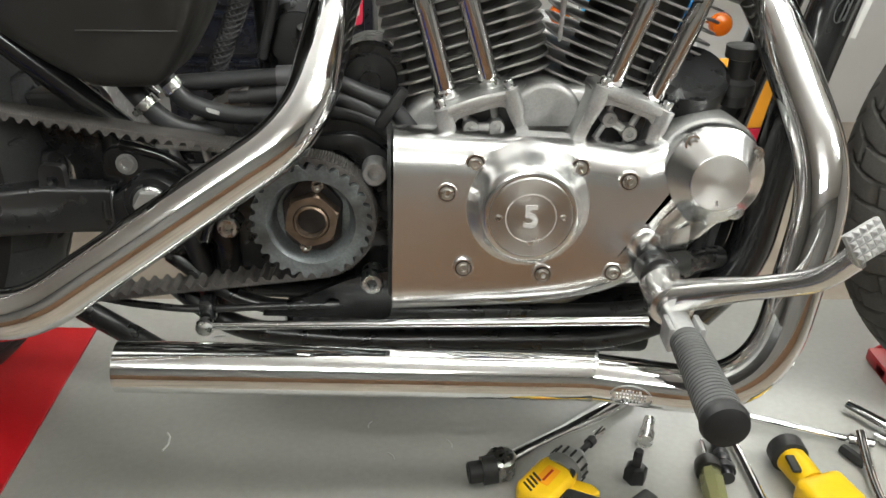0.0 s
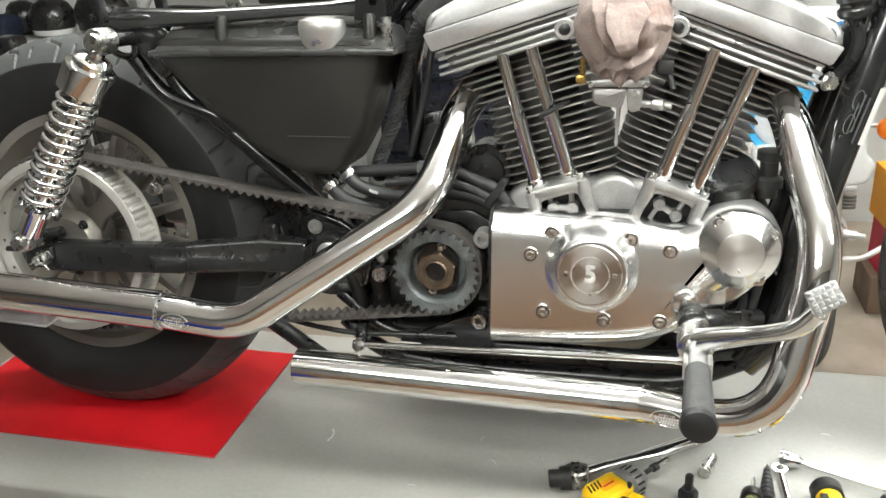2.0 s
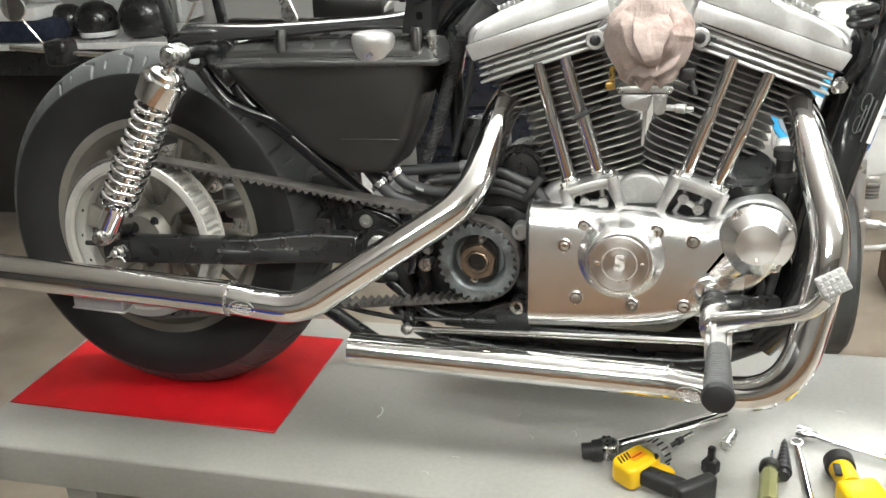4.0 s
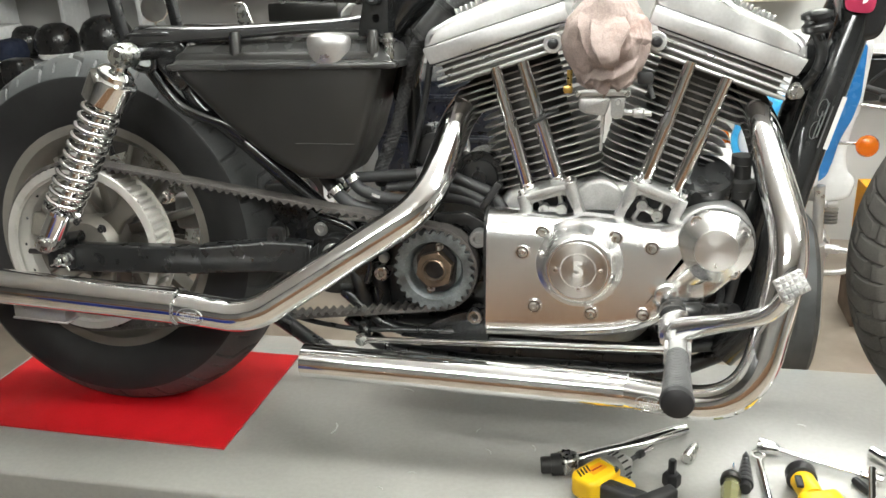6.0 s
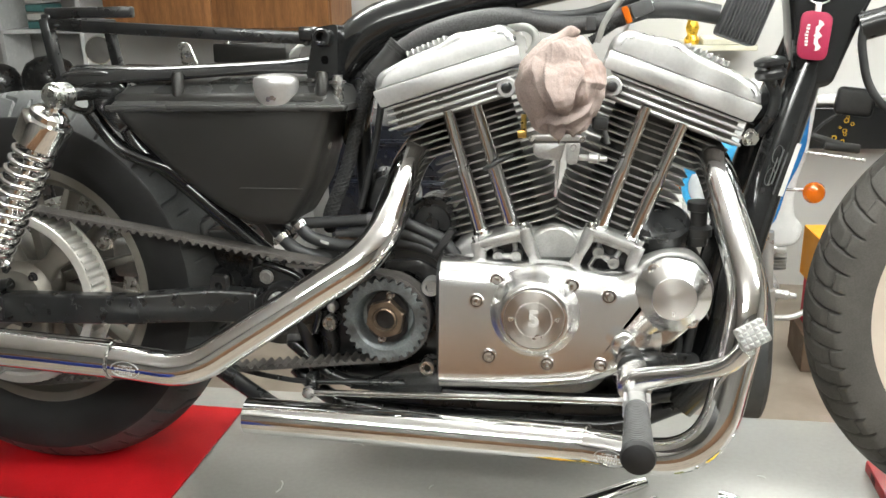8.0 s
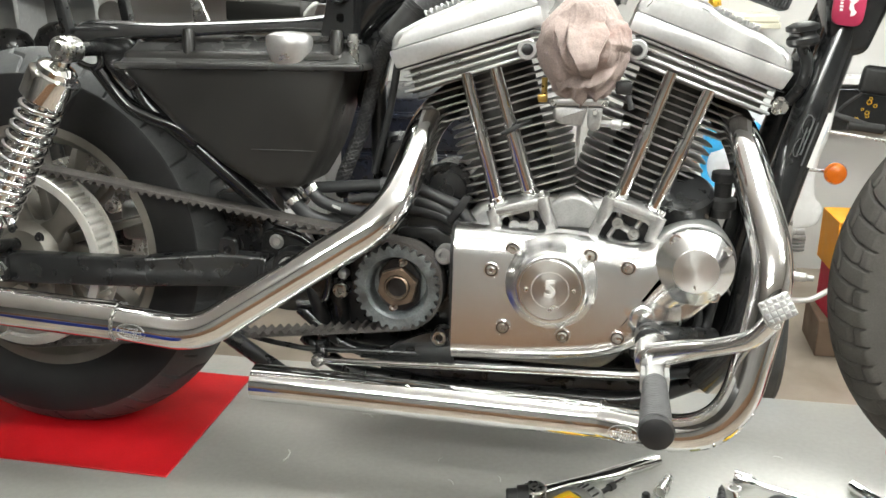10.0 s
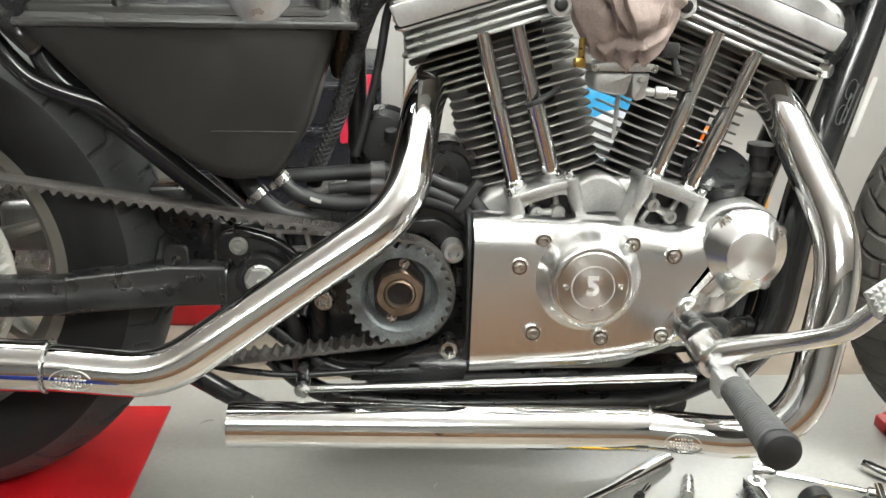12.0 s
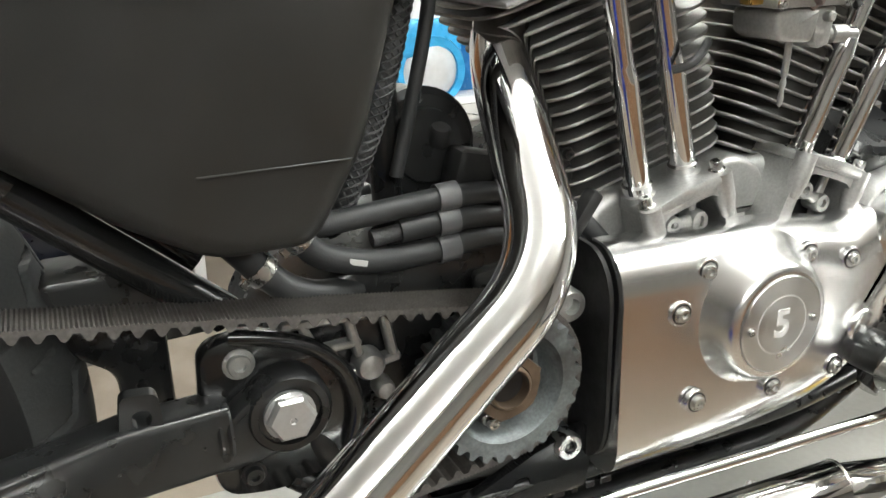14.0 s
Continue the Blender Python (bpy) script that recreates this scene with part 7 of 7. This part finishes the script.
# orange and red cartons behind the moped
ORANGE = material("orange_carton", (0.85, 0.36, 0.02), 0.5, spots=0.05, scale=12)
CRIMSON = material("crimson_carton", (0.6, 0.02, 0.06), 0.5, spots=0.05, scale=12)
for nm, mt, z0, h, lab, cx in (("carton", CRIMSON, -0.60, 0.2, "red cardboard carton with white print", 1.19), ("carton", ORANGE, -0.398, 0.2, "orange cardboard carton with white print", 1.17)):
    c = root(nm, lab, "carton", pose(cx, 2.1, z0, 0, 0, 4), "cartons")
    bm = bmesh.new()
    box(bm, (0.3, 0.2, h), Matrix.Translation((0, 0, h / 2)), 0.003, 1)
    part("box_body", bm, mt, c)
    for w, hh, x, z in ((0.012, 0.07, -0.1, 0.11), (0.04, 0.012, -0.085, 0.08), (0.012, 0.04, -0.07, 0.09), (0.012, 0.05, -0.03, 0.09), (0.035, 0.012, -0.015, 0.07), (0.012, 0.05, 0.0, 0.09)):
        bm = bmesh.new()
        box(bm, (w, 0.0012, hh), Matrix.Translation((x, -0.1006, z)))
        part("print_bar", bm, LABEL, c)
BROWN_CRATE = material("brown_crate_board", (0.16, 0.11, 0.075), 0.6, spots=0.15, scale=9)
bm = bmesh.new()
box(bm, (0.36, 0.24, 0.15), None, 0.004, 1)
thing("storage_crate", bm, BROWN_CRATE, "plain brown crate under the cartons", "crate", pose(1.19, 2.12, -0.675))

# ---- north wall: dark glazed board, sill and shelves ----
DARK_GLASS = material("dark_glass", (0.01, 0.012, 0.014), 0.08, spots=0.1, coat=0.4)
GOLD = material("gold_film", (0.8, 0.5, 0.06), 0.3, 0.8, spots=0.2, scale=60)
board = root("dark_display_board", "dark glossy board with small gold bubbles", "board", pose(1.35, 2.93, 0.055))
bm = bmesh.new()
box(bm, (0.95, 0.05, 0.19), None, 0.004, 1)
part("panel", bm, DARK_GLASS, board)
bm = bmesh.new()
ring_cap(bm, [(0.011, 0), (0.011, 0.003), (0.006, 0.003), (0.006, 0)], frame_at((0, 0, 0), (0, -1, 0)), 14)
bub = finish(bm, "bubble", GOLD)
for i in range(9):
    part("bubble", bub, GOLD, board, "", Matrix.Translation((-0.06 + 0.025 * math.sin(i * 2.3) + 0.006 * i, -0.026, -0.075 + 0.016 * i)) @ Matrix.Scale(0.6 + 0.5 * ((i * 7) % 5) / 4, 4))
bm = bmesh.new()
box(bm, (1.3, 0.09, 0.035), Matrix.Translation((1.35, 2.95, 0.185)), 0.004, 1)
thing("window_sill", bm, WHITE_PLASTIC, "white window sill over the dark board", "sill", kind="structure")
SHELF = material("cream_shelf", (0.62, 0.6, 0.48), 0.5, spots=0.06)


def wall_shelf(x, y, z, w, lab):
    bm = bmesh.new()
    box(bm, (w, 0.3, 0.025), Matrix.Translation((x, y, z)), 0.003, 1)
    return thing("wall_shelf", bm, SHELF, lab, "shelf")


wall_shelf(0.62, 2.85, 0.44, 0.5, "cream painted wall shelf")
bm = bmesh.new()
lathe(bm, [(0.03, 0), (0.035, 0.02), (0.02, 0.04), (0.03, 0.07), (0.022, 0.1), (0.008, 0.12), (0, 0.125)], None, 20)
thing("gold_ornament", bm, GOLD, "small gold ornament on the shelf", "ornament", pose(0.6, 2.78, 0.4525))
bm = bmesh.new()
box(bm, (0.22, 0.16, 0.03), None, 0.005, 1)
thing("notebook", bm, SHELF, "yellowed notebook lying on the shelf", "notebook", pose(0.75, 2.78, 0.468))

# wooden cupboard with doors, and a dark window beside it
cup = root("wooden_cupboard", "orange-brown wooden cupboard with two doors", "cupboard", pose(-1.55, 2.8, 0))
bm = bmesh.new()
box(bm, (1.1, 0.36, 0.95), Matrix.Translation((0, 0, 1.02)), 0.004, 1)
part("carcass", bm, WOOD, cup)
for sx in (-0.28, 0.28):
    bm = bmesh.new()
    box(bm, (0.53, 0.02, 0.92), Matrix.Translation((sx, -0.192, 1.02)), 0.004, 2)
    part("door", bm, WOOD, cup)
for x, w, z, h in ((-2.75, 0.8, 0.95, 0.5), (-0.55, 0.6, 1.05, 0.6), (0.1, 0.45, 1.05, 0.6)):
    bm = bmesh.new()
    box(bm, (w, 0.04, h), Matrix.Translation((x, 2.985, z)), 0.003, 1)
    thing("window_pane", bm, DARK_GLASS, "dark window at night in the garage wall", "window", kind="structure")
for x in (-0.24, 0.36):
    bm = bmesh.new()
    box(bm, (0.06, 0.06, 0.7), Matrix.Translation((x, 2.97, 1.05)), 0.004, 1)
    thing("window_frame", bm, WHITE_PLASTIC, "white window frame", "frame", kind="structure")

DARK_PANEL = material("dark_brown_board", (0.03, 0.027, 0.024), 0.6, spots=0.25, scale=4, bump=0.1)
# long bench with helmets and bags
bench = root("side_bench", "long white bench with a dark underside along the wall", "bench", Matrix.Translation((0, 0, -0.035)))
bm = bmesh.new()
box(bm, (3.0, 0.55, 0.03), Matrix.Translation((-2.65, 2.45, 0.29)), 0.004, 1)
part("top", bm, WHITE_PLASTIC, bench)
bm = bmesh.new()
box(bm, (2.9, 0.4, 0.14), Matrix.Translation((-2.65, 2.5, 0.2)), 0.004, 1)
part("drawer_box", bm, BLACK_WORN, bench)
bm = bmesh.new()
box(bm, (2.9, 0.03, 0.84), Matrix.Translation((-2.65, 2.55, -0.29)), 0.004, 1)
part("back_panel", bm, DARK_PANEL, bench)
for sx in (-4.05, -2.6, -1.2):
    bm = bmesh.new()
    box(bm, (0.05, 0.45, 0.845), Matrix.Translation((sx, 2.47, -0.2925)), 0.004, 1)
    part("leg", bm, WHITE_PLASTIC, bench)


def helmet(x, y, z, s, band):
    r = root("helmet", "glossy black motorcycle helmet standing on the bench", "helmet", pose(x, y, z, 0, 0, 25), "helmets")
    bm = bmesh.new()
    lathe(bm, [(0.08 * s, 0), (0.105 * s, 0.02 * s), (0.125 * s, 0.09 * s), (0.12 * s, 0.15 * s), (0.095 * s, 0.2 * s), (0.05 * s, 0.23 * s), (0, 0.238 * s)], Matrix.Diagonal((1.15, 1, 1, 1)), 36)
    part("shell", bm, BLACK_WORN, r)
    bm = bmesh.new()
    lathe(bm, [(0.1055 * s, 0.015 * s), (0.108 * s, 0.018 * s), (0.115 * s, 0.045 * s), (0.112 * s, 0.05 * s)], Matrix.Diagonal((1.15, 1, 1, 1)), 36, False)
    part("rim_trim", bm, band, r)


helmet(-2.5, 2.32, 0.27, 0.72, WHITE_PLASTIC)
helmet(-2.25, 2.34, 0.27, 0.85, BLACK_GLOSS)
helmet(-2.72, 2.4, 0.27, 0.64, BLACK_GLOSS)
NAVY = material("navy_cloth", (0.012, 0.018, 0.04), 0.85, spots=0.2, bump=0.3)
bm = bmesh.new()
box(bm, (0.55, 0.25, 0.1), None, 0.035, 4)
thing("folded_cloth", bm, NAVY, "dark navy folded cloth on the bench", "cloth", pose(-2.95, 2.32, 0.32))
bm = bmesh.new()
box(bm, (0.4, 0.22, 0.06), None, 0.01, 2)
thing("white_tray", bm, WHITE_PLASTIC, "white plastic tray on folded cloth", "tray", pose(-2.95, 2.32, 0.401))
SHELVES = root("storage_rack", "open storage rack with small drawers and boxes", "rack", pose(-2.75, 2.85, 0.27))
for z in (0.28, 0.5, 0.72):
    bm = bmesh.new()
    box(bm, (0.9, 0.22, 0.02), Matrix.Translation((0, 0, z)), 0.002, 1)
    part("shelf", bm, WHITE_PLASTIC, SHELVES)
for sx in (-0.44, 0.0, 0.44):
    bm = bmesh.new()
    box(bm, (0.025, 0.22, 0.9), Matrix.Translation((sx, 0, 0.45)), 0.002, 1)
    part("upright", bm, WHITE_PLASTIC, SHELVES)
TEAL = material("teal_plastic", (0.08, 0.2, 0.2), 0.4, spots=0.1)
for i in range(6):
    bm = bmesh.new()
    box(bm, (0.1, 0.16, 0.035), Matrix.Translation((0.2, -0.02, 0.31 + 0.04 * (i % 4))) if i < 4 else Matrix.Translation((-0.2 + 0.12 * (i - 4), -0.02, 0.33)), 0.004, 1)
    part("small_drawer", bm, WALL if i % 2 else TEAL, SHELVES)
# a small framed notice
bm = bmesh.new()
box(bm, (0.07, 0.012, 0.07), None, 0.002, 1)
thing("wall_notice", bm, RED_PAINT, "small red-edged notice on the wall", "notice", pose(-1.93, 2.99, 0.62))

# a second moped seen behind the rear wheel: mirrors and handlebar
m2 = root("scooter", "parked scooter with round chrome mirrors", "scooter")
for x, z in ((-1.55, 0.56), (-2.34, 0.51)):
    bm = bmesh.new()
    lathe(bm, [(0.01, -0.03), (0.04, -0.015), (0.05, 0.0), (0.046, 0.004), (0, 0.006)], frame_at((x, 1.6, z), (0.2, -1, 0.1)), 32)
    part("mirror", bm, CHROME, m2)
    bm = bmesh.new()
    sweep(bm, rounded([(x, 1.62, z - 0.03), (x + 0.06 if x < -2 else x - 0.08, 1.64, z - 0.14), (x + 0.1 if x < -2 else x - 0.16, 1.66, z - 0.2)], 0.03), 0.005, 10)
    part("mirror_stalk", bm, CHROME, m2)
bm = bmesh.new()
sweep(bm, rounded([(-2.4, 1.6, 0.36), (-2.2, 1.64, 0.33), (-1.95, 1.7, 0.3), (-1.7, 1.64, 0.33)], 0.06), 0.011, 12)
part("handlebar", bm, CHROME, m2)
bm = bmesh.new()
box(bm, (0.1, 0.1, 0.1), Matrix.Translation((-2.2, 1.64, 0.33)), 0.02, 3)
part("switch_housing", bm, BLACK_WORN, m2)
bm = bmesh.new()
sweep(bm, [(-1.95, 1.7, 0.3), (-1.95, 1.78, -0.3)], 0.03, 14)
part("steering_column", bm, BLACK_WORN, m2)
bm = bmesh.new()
ring_cap(bm, [(0.24, -0.025), (0.24, 0.025), (0.2, 0.04), (0.17, 0.03), (0.17, -0.03), (0.2, -0.04)], frame_at((-1.95, 1.8, -0.505), (1, 0, 0)), 40)
part("tyre", bm, RUBBER, m2)
bm = bmesh.new()
lathe(bm, [(0.172, -0.02), (0.06, -0.03), (0.06, 0.03), (0.172, 0.02)], frame_at((-1.95, 1.8, -0.505), (1, 0, 0)), 40)
part("hub", bm, STEEL, m2)

# things seen through the frame
CLEAR = material("clear_plastic", (0.8, 0.82, 0.84), 0.15, spots=0.1, clear=0.3)
CYAN = material("cyan_plastic", (0.05, 0.36, 0.68), 0.3, spots=0.1)
stool = root("work_table", "small white work table", "table")
bm = bmesh.new()
box(bm, (0.9, 0.5, 0.03), Matrix.Translation((0.35, 2.3, -0.125)), 0.006, 2)
part("tabletop", bm, WHITE_PLASTIC, stool)
for sx in (-0.06, 0.76):
    for sy in (2.08, 2.52):
        bm = bmesh.new()
        box(bm, (0.04, 0.04, 0.61), Matrix.Translation((sx, sy, -0.445)), 0.004, 1)
        part("leg", bm, WHITE_PLASTIC, stool)
# the moped's headlamp in its light blue shell
HL = frame_at((0.575, 1.645, 0.09), (-0.1, -1, 0.08))
bm = bmesh.new()
lathe(bm, [(0.06, -0.1), (0.09, -0.05), (0.102, -0.01), (0.104, 0.02), (0.1, 0.03), (0.082, 0.024), (0.08, 0.012)], HL, 48)
lamp = part("headlamp", bm, CYAN, moped, "light blue headlamp shell with a clear lens")
bm = bmesh.new()
lathe(bm, [(0.081, 0.014), (0.074, 0.024), (0.05, 0.036), (0.02, 0.041), (0, 0.042)], HL, 40)
part("lens", bm, CLEAR, lamp, "clear domed lens")
bm = bmesh.new()
lathe(bm, [(0.08, 0.012), (0.06, -0.02), (0.03, -0.04), (0, -0.045)], HL, 40)
part("reflector", bm, STEEL, lamp)
bm = bmesh.new()
prism(bm, soft([(0.475, 0.13), (0.675, 0.13), (0.67, 0.2), (0.64, 0.235), (0.51, 0.235), (0.48, 0.2)], 0.025, 6), 1.625, 1.70, 0.018, 4)
part("headlamp_hood", bm, CYAN, moped, "light blue hood over the headlamp")
bm = bmesh.new()
bmesh.ops.create_icosphere(bm, subdivisions=4, radius=1.0)
for v in bm.verts:
    d = v.co.copy()
    v.co = Vector((d.x * 0.13, d.y * 0.1, d.z * 0.045 + 0.045)) + d * noise.noise(d * 3) * 0.03
    v.co.z = max(0.0, v.co.z)
thing("red_cloth", bm, material("red_white_cloth", (0.6, 0.5, 0.48), 0.9, spots=0.1, dirt=(0.45, 0.02, 0.05), dirt_scale=14, dirt_from=0.48, bump=0.4), "crumpled red and white cloth on a table", "cloth", pose(0.02, 2.2, 0.3), sharp=3)
bm = bmesh.new()
box(bm, (0.3, 0.22, 0.41), None, 0.01, 2)
thing("grey_case", bm, WALL, "pale grey case standing on the table", "case", pose(0.07, 2.2, 0.095))
# boxes on the floor behind the swingarm
bm = bmesh.new()
prism(bm, soft([(-0.12, 0.0), (0.13, 0.0), (0.13, 0.11), (0.06, 0.165), (-0.05, 0.175), (-0.12, 0.15)], 0.03, 5), -0.07, 0.07, 0.015, 3)
jug = thing("fuel_can", bm, RED_PAINT, "bright red plastic can on the garage floor", "can", pose(-0.865, 1.99, FLOOR_Z))
bm = bmesh.new()
sweep(bm, rounded([(-0.06, 0, 0.165), (-0.05, 0, 0.2), (0.04, 0, 0.195), (0.06, 0, 0.155)], 0.02), 0.011, 12)
part("handle", bm, RED_PAINT, jug)
bx = root("floor_box", "white and grey box with a red band on the floor", "box", pose(-0.38, 1.92, FLOOR_Z, 0, 0, 12))
bm = bmesh.new()
box(bm, (0.26, 0.2, 0.16), Matrix.Translation((0, 0, 0.08)), 0.006, 2)
part("carton", bm, GREY_WALL, bx)
bm = bmesh.new()
box(bm, (0.262, 0.004, 0.02), Matrix.Translation((0, -0.1025, 0.12)))
part("red_band", bm, RED_PAINT, bx)
bm = bmesh.new()
lathe(bm, [(0.045, 0), (0.05, 0.01), (0.05, 0.16), (0.02, 0.2), (0.02, 0.225), (0.024, 0.225), (0.024, 0.26), (0, 0.26)], None, 24)
bt = thing("spray_bottle", bm, WHITE_PLASTIC, "white plastic bottle with a red cap", "bottle", pose(-0.57, 1.95, FLOOR_Z))
bm = bmesh.new()
lathe(bm, [(0.027, 0.22), (0.027, 0.265), (0, 0.268)], None, 20)
part("cap", bm, RED_PAINT, bt)

FRONT_WOOD = material("orange_oak_veneer", (0.2, 0.115, 0.065), 0.4, spots=0.2, scale=5, fine=0.12, fine_scale=50, stretch=(6, 6, 0.6), bump=0.1, bump_scale=60)
# unseen cabinets along the wall behind the camera, placed for orange-brown reflections
for k in range(6):
    cb = root("base_cabinet", "orange-brown wooden base cabinet with two doors", "cabinet", pose(-2.4 + 1.0 * k, SOUTH + 0.3, FLOOR_Z), "cabinets along the wall")
    bm = bmesh.new()
    box(bm, (0.98, 0.55, 0.9), Matrix.Translation((0, 0, 0.45)), 0.004, 1)
    part("body", bm, FRONT_WOOD, cb)
    for sx in (-0.245, 0.245):
        bm = bmesh.new()
        box(bm, (0.47, 0.02, 0.84), Matrix.Translation((sx, 0.285, 0.46)), 0.004, 1)
        part("door", bm, FRONT_WOOD, cb)
# Unseen blue block, added for the blue band reflected in the silencers.
bm = bmesh.new()
box(bm, (0.95, 0.4, 0.55), None, 0.02, 2)
block_mat = material("deep_blue_plastic", (0.02, 0.04, 0.24), 0.35, spots=0.1, scale=6)
thing("storage_bin", bm, block_mat, "deep blue block out of view, added for blue reflections in the chrome", "bin", pose(-1.5, -1.9, FLOOR_Z + 0.275))
chest = root("tool_chest", "dark blue steel tool chest with drawers", "tool chest", pose(-0.54, 2.35, FLOOR_Z))
CHEST = material("dark_blue_enamel", (0.006, 0.008, 0.015), 0.3, spots=0.1, coat=0.4)
bm = bmesh.new()
box(bm, (0.75, 0.45, 0.95), Matrix.Translation((0, 0, 0.475)), 0.01, 2)
part("body", bm, CHEST, chest)
for k in range(5):
    bm = bmesh.new()
    box(bm, (0.69, 0.02, 0.15), Matrix.Translation((0, -0.235, 0.14 + 0.17 * k)), 0.004, 2)
    dr = part("drawer", bm, CHEST, chest)
    bm = bmesh.new()
    box(bm, (0.6, 0.015, 0.015), Matrix.Translation((0, -0.25, 0.2 + 0.17 * k)), 0.004, 2)
    part("handle", bm, CHEST, dr)
bm = bmesh.new()
prism(bm, soft([(0.222, 0.67), (0.34, 0.69), (0.35, 0.93), (0.26, 0.93), (0.225, 0.86)], 0.015, 4), -0.264, -0.2575, 0.002, 2)
plate = part("plate", bm, CRIMSON, chest, "red plate with a white field")
bm = bmesh.new()
prism(bm, soft([(0.255, 0.71), (0.33, 0.72), (0.335, 0.8), (0.26, 0.79)], 0.008, 4), -0.2665, -0.2642)
part("white_field", bm, LABEL, plate)
